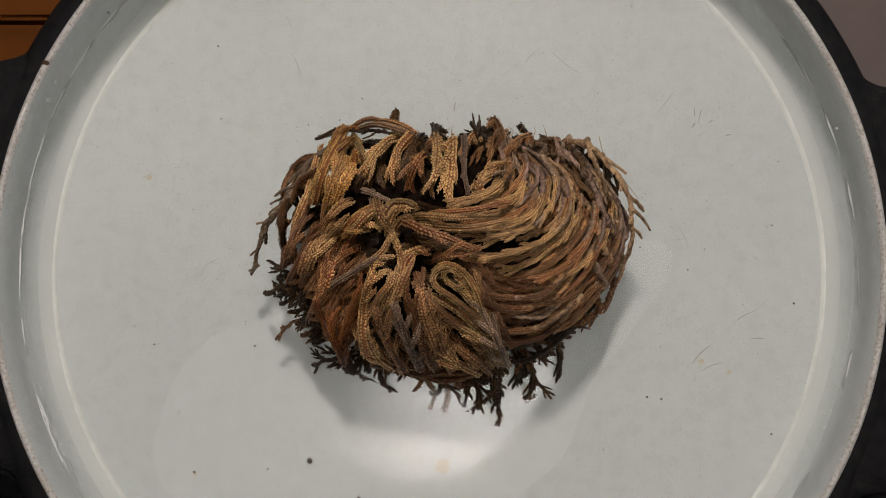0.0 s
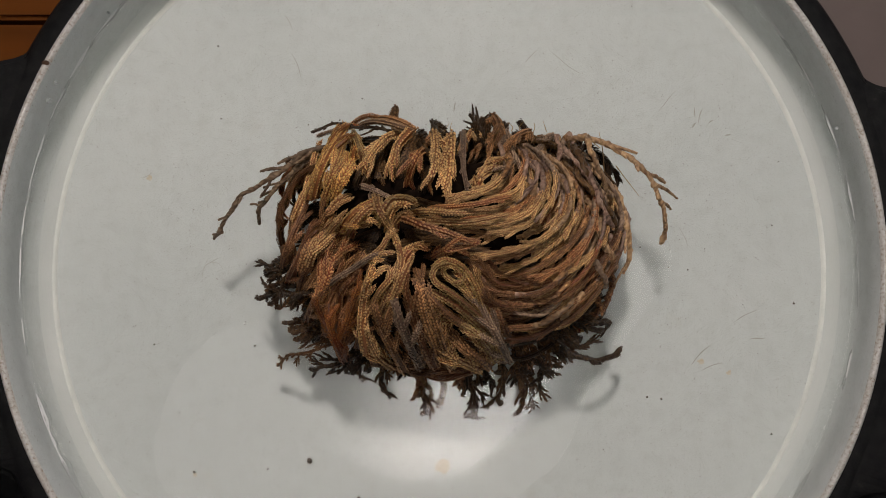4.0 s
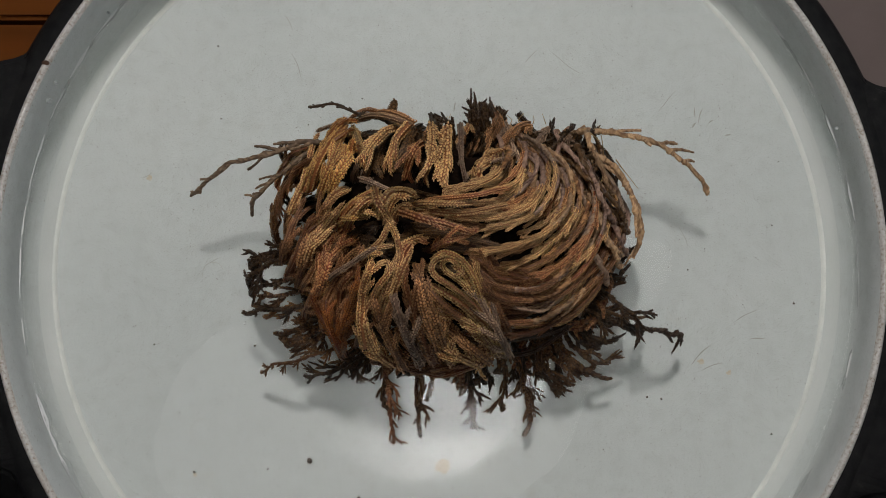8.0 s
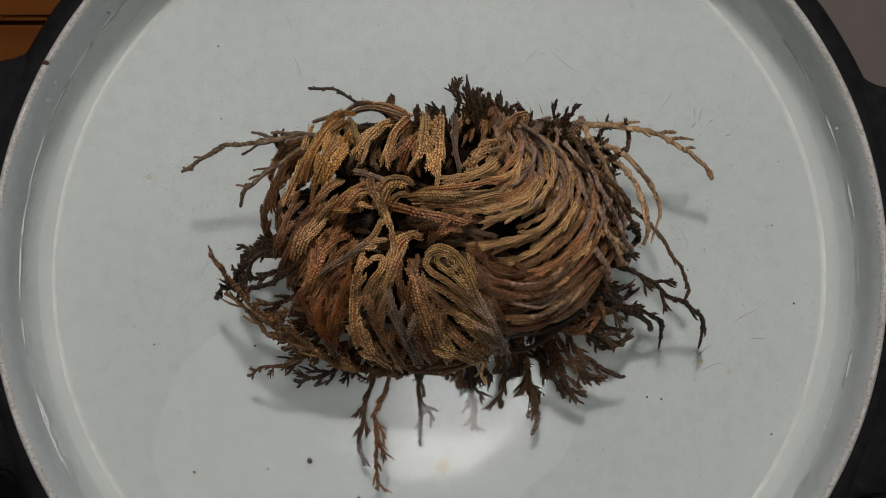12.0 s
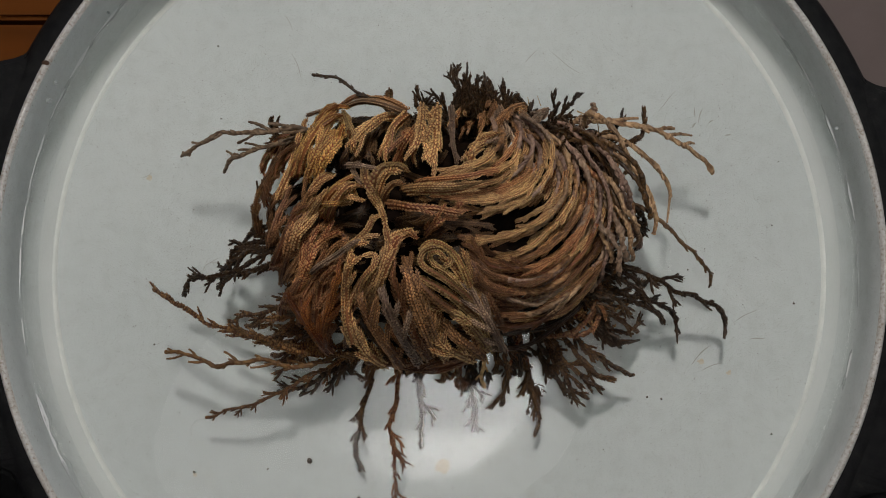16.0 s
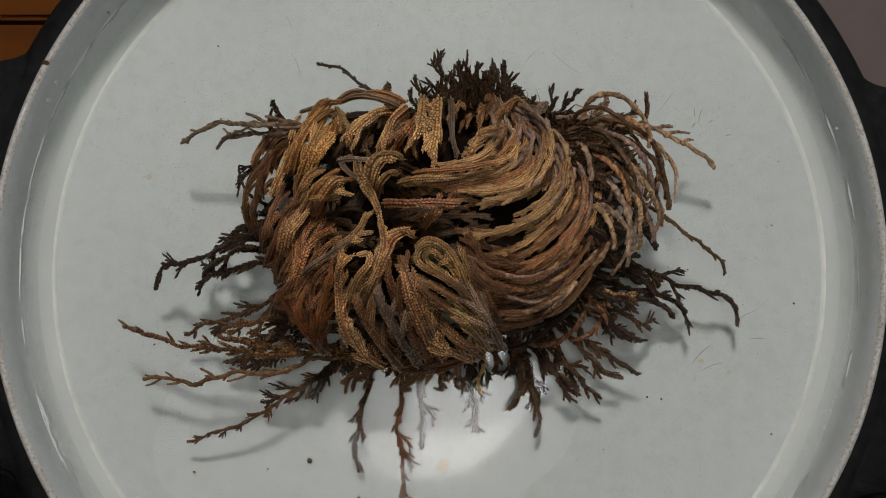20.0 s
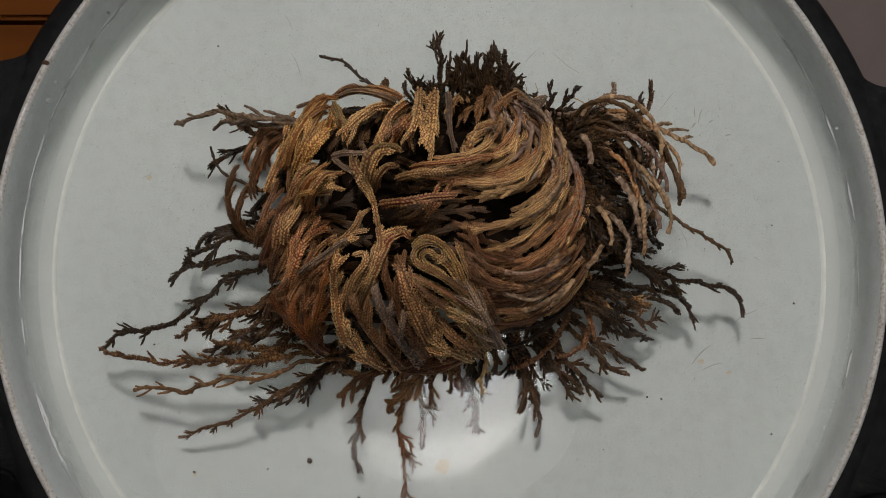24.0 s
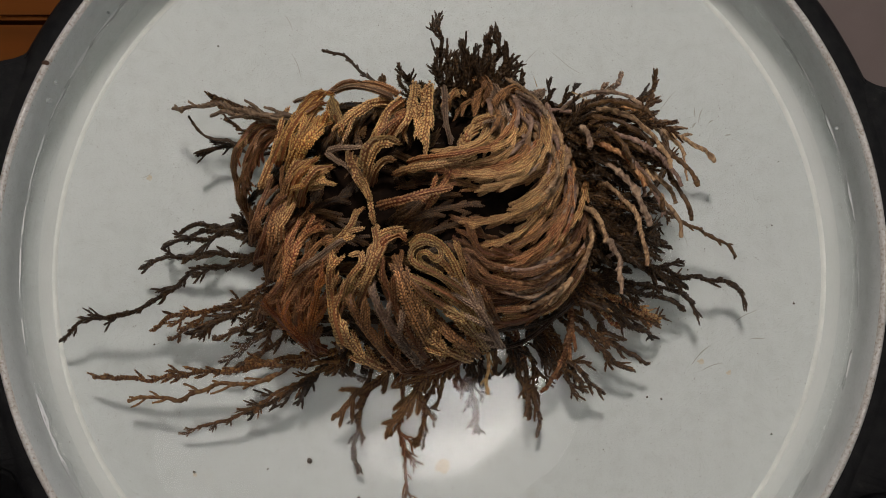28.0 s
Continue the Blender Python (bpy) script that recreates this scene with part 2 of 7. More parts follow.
part("frame", box(bmesh.new(), -0.60, 0.60, -0.38, 0.40, -0.062, TZ - 0.021, 0.003), NEAR_BLACK, table, "dark under-frame")
for sx in (-0.55, 0.55):
    for sy in (-0.34, 0.36):
        part("leg", box(bmesh.new(), sx - 0.03, sx + 0.03, sy - 0.03, sy + 0.03, -0.9, -0.063, 0.004), NEAR_BLACK, table)

# ---- pan ----
pan = thing("enamelled_pan", "shallow black cast-iron pan with speckled grey-white enamel inside, holding water", "pan")
prof = [(0.0, 0.0), (0.06, 0.0), (0.112, 0.0), (0.1186, 0.0), (0.1200, 0.0001), (0.1210, 0.0006), (0.1220, 0.0014), (0.1234, 0.0029), (0.1246, 0.0050),
        (0.1255, 0.0080), (0.1260, 0.0110), (0.1263, 0.0160), (0.1259, 0.0200), (0.1257, 0.0235), (0.1260, 0.0270), (0.1265, 0.0294)]
part("enamel_lining", lathe(prof, 256), ENAMEL, pan, "speckled grey-white enamel lining with scuffs")
# the highlight of the bottom's rounded edge, painted as two paler rings
part("edge_line", lathe([(0.1184, -0.0001), (0.1188, 0.00015), (0.1192, 0.00035), (0.1196, 0.00042), (0.1200, 0.00035), (0.1203, 0.0002)], 256), plain("edge_highlight_enamel", (0.63, 0.645, 0.62), (0.73, 0.735, 0.70), 240.0, 0.3), pan, "pale ridge round the pan bottom, its highlight painted in")
part("edge_band", lathe([(0.1199, 0.0002), (0.1206, 0.0006), (0.1214, 0.0012), (0.1222, 0.0018), (0.1229, 0.0025), (0.1234, 0.0031)], 256), plain("lit_curve_enamel", (0.595, 0.615, 0.60), (0.635, 0.65, 0.635), 80.0, 0.35), pan, "paler band where the bottom curves up, painted as if lit")
part("rim", lathe([(0.1265, 0.0294), (0.1270, 0.0302), (0.1277, 0.0304), (0.1284, 0.0301), (0.1288, 0.0292), (0.1288, 0.0280)], 256), RIM, pan, "worn off-white rim with brown chips")
part("outer_wall", lathe([(0.1287, 0.0284), (0.1305, 0.0284), (0.1325, 0.0280), (0.1352, 0.0262), (0.1366, 0.0240), (0.1362, 0.0205), (0.1330, 0.0150), (0.1300, 0.0020), (0.1260, -0.0050), (0.1200, -0.0083), (0.0, -0.0083)], 192), BLACK, pan,
     "matt black cast-iron outside")


def handle(side):
    """A flat ear of cast iron with a rounded outline and a hanging slot."""
    bm = bmesh.new()
    outer, inner = [], []
    n = 64
    for i in range(n + 1):
        a = math.radians(-28.5 + 57 * i / n)
        f = min(1.0, max(0.0, (28.5 - abs(math.degrees(a))) / 9.0))
        outer.append((0.1362 + 0.050 * f ** 2.3, a))
        inner.append((0.1300, a))
    tops = [[bm.verts.new((side * r * math.cos(a), r * math.sin(a), z)) for r, a in row] for row, z in ((inner, 0.0281), (outer, 0.0257))]
    lows = [[bm.verts.new((side * r * math.cos(a), r * math.sin(a), 0.0120)) for r, a in row] for row in (inner, outer)]
    for i in range(n):
        for p, q in ((tops[0], tops[1]), (lows[1], lows[0]), (tops[1], lows[1]), (lows[0], tops[0])):
            bm.faces.new((p[i], p[i + 1], q[i + 1], q[i]))
    bmesh.ops.recalc_face_normals(bm, faces=bm.faces[:])
    bmesh.ops.bevel(bm, geom=[e for e in bm.edges if e.calc_face_angle(0) > 0.9], offset=0.0022, segments=3, affect="EDGES")
    return bm


part("handle", handle(-1), BLACK, pan, "black cast-iron ear handle")
part("handle", handle(1), BLACK, pan, "black cast-iron ear handle").rotation_euler[2] = radians(-3.6)

# chipped rust spot on the rim
bm = bmesh.new()
bmesh.ops.create_icosphere(bm, subdivisions=2, radius=0.0009)
for v in bm.verts:
    v.co = Vector((v.co.x * 1.3, v.co.y * 0.9, v.co.z * 0.6)) * (1 + 0.3 * noise.noise(v.co * 2500))
chip = part("rust_chip", bm, plain("rust", (0.03, 0.014, 0.008), (0.08, 0.035, 0.015), 900.0, 0.8), pan, "rusty chip in the rim")
chip.location = (-0.1140, 0.0577, 0.0301)

# ---- water ----
WZ = 0.0110


def water_surface():
    """A still sheet that climbs a little where it wets the plant and the pan wall."""
    bm = bmesh.new()
    radii = [0.004, 0.012, 0.018, 0.023] + [0.026 + 0.0009 * k for k in range(50)] + [0.0725, 0.076, 0.08, 0.085, 0.09, 0.1, 0.11, 0.118, 0.1235, 0.1252, 0.1259]
    rings = []
    for r in radii:
        ring = []
        for k in range(220):
            a = 2 * math.pi * k / 220
            x, y = r * math.cos(a), r * math.sin(a)
            u, v = (x - 0.003) / 0.045, (y - 0.0035) / 0.0335
            edge = (math.hypot(u, v) - 1 - 0.07 * noise.noise(Vector((x * 90, y * 90, 1.0)))) * 0.042
            z = WZ + 0.0008 * math.exp(-max(0.0, edge) / 0.0013) + (0.0003 if r > 0.1255 else 0.0)
            ring.append(bm.verts.new((x, y, z)))
        rings.append(ring)
    hub = bm.verts.new((0, 0, WZ + 0.0008))
    for k in range(220):
        bm.faces.new((hub, rings[0][k], rings[0][(k + 1) % 220])).smooth = True
        for p, q in zip(rings, rings[1:]):
            bm.faces.new((p[k], q[k], q[(k + 1) % 220], p[(k + 1) % 220])).smooth = True
    return bm


tagged(part("water", water_surface(), WATER), "shallow clear water filling the pan", "water", kind="structure")

# water drops and uneven edge of the water on the lining, with glints painted white
rng = random.Random(5)


def droplet(x, y, z, r, lift):
    bm = bmesh.new()
    bmesh.ops.create_uvsphere(bm, u_segments=14, v_segments=8, radius=r)
    for v in bm.verts:
        v.co.z *= lift
    for f in bm.faces:
        f.smooth = True
    ob = part("water_drop", bm, DROP)
    ob.location = (x, y, z)
    return tagged(ob, "small clear water drop clinging to the enamel", "water drop", "water drops in the pan")


DROP, dnt, db = nodes_of("whitened_water", 0.08)
db.inputs["Base Color"].default_value = (0.93, 0.95, 0.95, 1)
db.inputs["Transmission Weight"].default_value = 0.8
db.inputs["IOR"].default_value = 1.333


# mostly opaque white, paints the bright reflections along the waterline
GLINT, dnt, db = nodes_of("white_glint_strip", 0.15)
db.inputs["Base Color"].default_value = (0.95, 0.96, 0.96, 1)
db.inputs["Transmission Weight"].default_value = 0.3
db.inputs["IOR"].default_value = 1.333


def ring_ribbon(name, a0, a1, r_of, z, wid, material, label, category):
    """A rounded film of water along the lining, thick in the middle and running out at both ends."""
    bm = bmesh.new()
    n = 60
    rows = []
    for i in range(n + 1):
        s = i / n
        a = a0 + (a1 - a0) * s
        h = 0.55 * wid * math.sin(math.pi * s) ** 0.6 * max(0.12, 0.75 + 1.3 * noise.noise(Vector((a * 26, z * 50, 3)))) + 0.00008
        r = r_of
        rows.append([bm.verts.new(((r - dr * h) * math.cos(a), (r - dr * h) * math.sin(a), z + dz * h)) for dr, dz in ((0.0, 1.0), (0.28, 0.75), (0.42, 0.3), (0.62, -0.15), (1.1, -0.42))])
    for p, q in zip(rows, rows[1:]):
        for j in range(4):
            bm.faces.new((p[j], q[j], q[j + 1], p[j + 1])).smooth = True
    return tagged(part(name, bm, material), label, category, "water films on the pan wall")


for a0, a1, wid in ((2.30, 2.62, 0.0013), (2.66, 2.80, 0.0009), (2.86, 3.02, 0.0010), (3.06, 3.22, 0.0011), (3.28, 3.36, 0.0012), (3.42, 3.74, 0.0024), (3.80, 3.98, 0.0024),
                    (-0.10, 0.06, 0.0008), (0.10, 0.22, 0.0008), (0.28, 0.40, 0.0010), (0.46, 0.62, 0.0009), (0.70, 0.86, 0.0008), (-0.30, -0.20, 0.0014), (-0.62, -0.50, 0.0016)):
    ring_ribbon("water_film", a0, a1, 0.1259, WZ + 0.0016, wid, DROP, "wet film of water along the enamel wall", "water film")
# painted glints, narrow white strips above the films
for a0, a1, wid in ((3.45, 3.66, 0.0011), (3.83, 3.97, 0.0013), (2.24, 2.44, 0.0007), (2.46, 2.55, 0.0006), (2.58, 2.67, 0.0008), (2.70, 2.78, 0.0007), (2.82, 2.96, 0.0006), (3.00, 3.07, 0.0007), (3.10, 3.22, 0.0008), (3.27, 3.33, 0.0007), (0.44, 0.52, 0.0006), (0.58, 0.63, 0.0006), (0.11, 0.20, 0.0007), (0.30, 0.37, 0.0007), (-0.27, -0.21, 0.0009)):
    ring_ribbon("whitened_water", a0, a1, 0.1257, WZ + 0.0024, wid, GLINT, "white strip at the water's edge, a painted glint", "water bead")
for a, dr, z, r in ((2.745, 0.0, 0.0215, 0.0009), (2.70, 0.0, 0.0225, 0.0006), (2.49, 0.0, 0.0180, 0.0005), (0.33, 0.0, 0.0190, 0.0005)):
    droplet(0.1252 * math.cos(a), 0.1252 * math.sin(a), z, r, 1.3)

# ---- crumbs and scuffs on the pan bottom ----


def crumb(x, y, r, tall=0.4):
    bm = bmesh.new()
    bmesh.ops.create_icosphere(bm, subdivisions=1, radius=r)
    seed = rng.random() * 50
    for v in bm.verts:
        v.co *= 1 + 0.55 * noise.noise(v.co / r * 1.3 + Vector((seed, 0, 0)))
        v.co.z *= tall
    ob = part("plant_crumb", bm, SPECK)
    ob.location = (x, y, r * tall * 0.8)
    ob.rotation_euler[2] = rng.random() * 6
    return tagged(ob, "tiny dark crumb of plant on the pan bottom", "crumb", "crumbs in the water")


def scuff(x, y, length, turn, wid):
    bm = bmesh.new()
    n = 8
    rows = []
    for i in range(n + 1):
        s = i / n - 0.5
        w = 0.5 * wid * (1 - (2 * s) ** 2) * (0.6 + 0.6 * rng.random()) + 0.00004
        b = 0.08 * length * math.sin(3 * s + x * 90)
        rows.append([bm.verts.new((s * length, b + k * w, 0.00006)) for k in (-1, 1)])
    for p, q in zip(rows, rows[1:]):
        bm.faces.new((p[0], q[0], q[1], p[1]))
    ob = part("scuff", bm, SCUFF, pan)
    ob.location, ob.rotation_euler[2] = (x, y, 0.00002), turn
    return ob


STAIN = plain("tan_stain", (0.50, 0.42, 0.30), (0.60, 0.56, 0.48), 900.0, 0.5)
HAIR = plain("grey_hair", (0.34, 0.33, 0.29), (0.42, 0.40, 0.36), 500.0, 0.6)


def stain(x, y, r):
    """A thin dried patch on the enamel."""
    bm = bmesh.new()
    seed = rng.random() * 40
    ring = [bm.verts.new((r * k * math.cos(a), r * k * math.sin(a), 0.00005)) for a in (0.2618 * i for i in range(24)) for k in (0.75 + 0.5 * noise.noise(Vector((math.cos(a), math.sin(a), seed))),)]
    bm.faces.new(ring)
    ob = part("stain", bm, STAIN, pan, "dried tan stain")
    ob.location = (x, y, 0.00002)
    return ob


def fibre(points):
    """A fine curled hair lying on the pan bottom, points in mm."""
    p = np.array(points, float).reshape(-1, 3) * 0.001
    bm = bmesh.new()
    for _ in range(4):
        p = np.concatenate([p[:1], np.stack([0.75 * p[:-1] + 0.25 * p[1:], 0.25 * p[:-1] + 0.75 * p[1:]], 1).reshape(-1, 3), p[-1:]])
    line = [Vector(q) for q in p]
    rows = []
    for i, v in enumerate(line):
        t = (line[min(i + 1, len(line) - 1)] - line[max(i - 1, 0)]).normalized()
        b = t.cross(Vector((0, 0, 1))) * 0.00005
        rows.append([bm.verts.new(v + b), bm.verts.new(v + Vector((0, 0, 0.0001))), bm.verts.new(v - b)])
    for m, n in zip(rows, rows[1:]):
        for k in range(2):
            bm.faces.new((m[k], n[k], n[k + 1], m[k + 1]))
    return tagged(part("hair", bm, HAIR), "fine curled hair on the pan bottom", "hair", "crumbs in the water")


for i in range(46):
    a, r = rng.random() * 6.283, 0.112 * math.sqrt(rng.random())
    crumb(r * math.cos(a), r * math.sin(a), rng.choice((0.00012, 0.00015, 0.0002, 0.00026)))
crumb(-0.0397, -0.0592, 0.00100, 0.4)
crumb(-0.0880, -0.0236, 0.00035, 0.4)
crumb(-0.0569, -0.0240, 0.00035, 0.4)
crumb(0.0684, -0.0403, 0.00040, 0.4)
crumb(-0.0525, -0.0616, 0.00030, 0.4)
crumb(0.0625, 0.0065, 0.00030, 0.4)
crumb(0.0772, -0.0005, 0.00030, 0.4)
crumb(0.1099, -0.0109, 0.00040, 0.4)
crumb(0.0640, -0.0397, 0.00040, 0.4)
crumb(0.1021, -0.0510, 0.00040, 0.4)
crumb(-0.0246, -0.0701, 0.00050, 0.4)
crumb(-0.0697, 0.0702, 0.00030, 0.4)
crumb(0.1036, 0.0134, 0.00030, 0.4)
crumb(-0.0750, -0.0626, 0.00050, 0.4)
scuff(0.0905, 0.0417, 0.0022, 0.2, 0.00050)
scuff(0.0049, 0.0507, 0.0032, 1.2, 0.00050)
scuff(0.0803, 0.0489, 0.0034, 1.5, 0.00035)
scuff(0.0852, 0.0460, 0.0020, 0.5, 0.00040)
scuff(0.0799, 0.0449, 0.0022, 0.8, 0.00060)
scuff(-0.0449, 0.0633, 0.0090, -1.1, 0.00015)
scuff(-0.0477, 0.0778, 0.0060, -1.0, 0.00012)
scuff(0.0290, 0.0669, 0.0050, 1.0, 0.00015)
scuff(0.0715, 0.0525, 0.0090, 0.7, 0.00012)
scuff(0.0821, 0.0480, 0.0050, 1.2, 0.00035)
scuff(0.0396, 0.0651, 0.0120, -0.5, 0.00012)
scuff(0.1110, 0.0742, 0.0050, 0.5, 0.00010)
scuff(0.0761, 0.0097, 0.0060, -1.3, 0.00010)
scuff(0.0950, -0.0149, 0.0080, 0.6, 0.00025)
scuff(0.0808, -0.0271, 0.0090, 0.7, 0.00040)
scuff(0.0842, -0.0306, 0.0070, 0.3, 0.00030)
scuff(-0.0706, 0.0021, 0.0050, 0.3, 0.00010)
scuff(-0.0913, 0.0292, 0.0040, 0.6, 0.00015)
scuff(0.0983, -0.0219, 0.0050, 0.2, 0.00030)
stain(0.0014, -0.0609, 0.00260)
stain(-0.0748, -0.0633, 0.00090)
stain(0.0807, -0.0288, 0.00120)
stain(0.0894, -0.0323, 0.00100)
stain(-0.0904, 0.0283, 0.00100)
fibre([-73.5, -3, 0.3, -73.2, 0.2, 0.3, -71.1, 1.9, 0.3, -68.3, 1.6, 0.3, -67.2, -0.2, 0.3])
fibre([-75.8, -52.1, 0.3, -76.5, -49, 0.3, -74.5, -46.5, 0.3, -70.3, -46.8, 0.3])

# ---- plant ----
MM = 0.001
BALL = Vector((0.0030, 0.0045, 0.0240))
AX = Vector((0.0502, 0.0363, 0.0340))


DENTS = ((-0.0123, 0.0193, 0.0050, 0.0090), (0.0100, 0.0235, 0.0040, 0.0080), (-0.0057, -0.0027, 0.0040, 0.0070), (-0.0114, 0.0063, 0.0035, 0.0060), (0.0194, -0.0085, 0.0040, 0.0060), (0.0278, 0.0040, 0.0040, 0.0050), (-0.0236, -0.0027, 0.0040, 0.0050), (-0.0271, -0.0130, 0.0050, 0.0070), (-0.0207, 0.0164, 0.0040, 0.0060), (-0.0308, 0.0037, 0.0040, 0.0040))


def dome(x, y, lift=0.0):
    """Height of the rolled-up plant's surface over the plan, with its outward normal."""
    u, v = (x - BALL.x) / (AX.x + lift), (y - BALL.y) / (AX.y + lift)
    q = min(0.985, u * u + v * v)
    z = BALL.z + (AX.z + lift) * math.sqrt(1 - q)
    z += 0.0055 * noise.noise(Vector((x * 62, y * 62, 3.7))) * (1 - 0.6 * q)
    for dx, dy, r, depth in DENTS:
        d2 = ((x - dx) ** 2 + (y - dy) ** 2) / (r * r)
        if d2 < 6:
            z -= depth * math.exp(-d2)
    n = Vector((u / AX.x, v / AX.y, math.sqrt(1 - q) / AX.z)).normalized()
    return z, n


class Growth:
    """Collects stems and scale leaves, then becomes one mesh."""

    def __init__(self):
        self.v, self.t, self.uv, self.s, self.n = [], [], [], [], 0

    def add(self, verts, tris, uvs, smooth=False):
        self.v.append(verts)
        self.t.append(tris + self.n)
        self.uv.append(uvs)
        self.s.append(np.full(len(tris), smooth))
        self.n += len(verts)

    def mesh(self, name, material):
        v, t, uv = np.concatenate(self.v), np.concatenate(self.t), np.concatenate(self.uv)
        me = bpy.data.meshes.new(name)
        me.vertices.add(len(v))
        me.vertices.foreach_set("co", v.astype(np.float32).ravel())
        me.loops.add(3 * len(t))
        me.loops.foreach_set("vertex_index", t.astype(np.int32).ravel())
        me.polygons.add(len(t))
        me.polygons.foreach_set("loop_start", np.arange(0, 3 * len(t), 3, dtype=np.int32))
        me.polygons.foreach_set("use_smooth", np.concatenate(self.s))
        me.uv_layers.new(name="UVMap").data.foreach_set("uv", uv[t.ravel()].astype(np.float32).ravel())
        me.update()
        me.validate()
        me.materials.append(material)
        return me


def unit(a):
    return a / np.maximum(np.linalg.norm(a, axis=-1, keepdims=True), 1e-9)


def resample(P, N, m):
    d = np.r_[0, np.cumsum(np.linalg.norm(np.diff(P, axis=0), axis=1))]
    s = np.linspace(0, d[-1], m)
    Q = np.stack([np.interp(s, d, P[:, k]) for k in range(3)], 1)
    M = np.stack([np.interp(s, d, N[:, k]) for k in range(3)], 1)
    return Q, M, d[-1]


def frames(P, N):
    T = unit(np.gradient(P, axis=0))
    N = unit(N - (N * T).sum(1, keepdims=True) * T)
    return T, N, np.cross(N, T)


CHANCE = np.random.RandomState(11)


def stem(g, P, N, w0, w1, pitch, blunt=True, thick=1.0, rough=0.0, woody=False):
    """One braided cord: a flattened core and four rows of overlapping scale leaves."""
    length = np.linalg.norm(np.diff(P, axis=0), axis=1).sum()
    m = max(4, int(round(length / pitch)) + 1)
    P, N, length = resample(P, N, m)
    T, N, B = frames(P, N)
    s = np.linspace(0, 1, m)
    w = w0 + (w1 - w0) * s
    if blunt:
        low = 0.62 if woody else 0.25
        w = w * np.clip((1 - s) * length / (0.9 * w) + low, low, 1) ** 0.5
    if rough:
        w = w * (1 + rough * 1.3 * (CHANCE.rand(m) - 0.5))
    w = w[:, None]
    # core
    k = 6
    ang = np.arange(k) * 2 * np.pi / k
    ring = P[:, None] + (np.cos(ang)[None, :, None] * B[:, None] * 0.40 * w[:, None] + np.sin(ang)[None, :, None] * N[:, None] * 0.25 * thick * w[:, None])
    verts = np.concatenate([ring.reshape(-1, 3), P[-1:] + T[-1:] * 0.3 * w[-1:]])
    i, j = np.meshgrid(np.arange(m - 1), np.arange(k), indexing="ij")
    a, b = (i * k + j).ravel(), (i * k + (j + 1) % k).ravel()
    tris = np.concatenate([np.stack([a, b, b + k], 1), np.stack([a, b + k, a + k], 1), np.stack([(m - 1) * k + np.arange(k), (m - 1) * k + (np.arange(k) + 1) % k, np.full(k, m * k)], 1)])
    uv = np.zeros((len(verts), 2))
    uv[:, 0], uv[:, 1] = 0.35, 0.40
    g.add(verts, tris, uv)
    # scale leaves
    p = length / (m - 1)
    if not woody:
        braid(g, P, T, N, B, w, p, thick)
        return
    rows = []
    for face in (1, -1):
        for side in (1, -1):
            j1 = 1 + 0.7 * (CHANCE.rand(m, 1) - 0.5)
            up = face * N * thick * w
            out = side * B * w * j1
            f = T * p * (1 + 1.2 * (CHANCE.rand(m, 1) - 0.5))
            h = 0.30 + 0.16 * CHANCE.rand(m, 1)
            A = P + up * 0.22 - f * 0.2
            C = P + out * 0.05 + f * 1.1 + up * (h - 0.02)
            M = P + out * 0.30 + f * 0.7 + up * (h + 0.02)
            E = P + out * 0.54 + f * 1.2 + up * 0.06
            D = P + out * 0.44 - f * 0.05 + up * 0.06
            rows.append(np.stack([A, C, E, D, M], 1))
    S = np.concatenate(rows)
    q = len(S)
    base = np.arange(q)[:, None] * 5
    tri = np.array([[0, 1, 4], [1, 2, 4], [2, 3, 4], [3, 0, 4]])
    tris = (base[:, None] + tri[None]).reshape(-1, 3)
    uv = np.zeros((q, 5, 2))
    uv[:, :, 0] = CHANCE.rand(q, 1)
    uv[:, :, 1] = np.array([0.05, 0.72, 1.0, 0.20, 0.66])
    g.add(S.reshape(-1, 3), tris, uv.reshape(-1, 2))


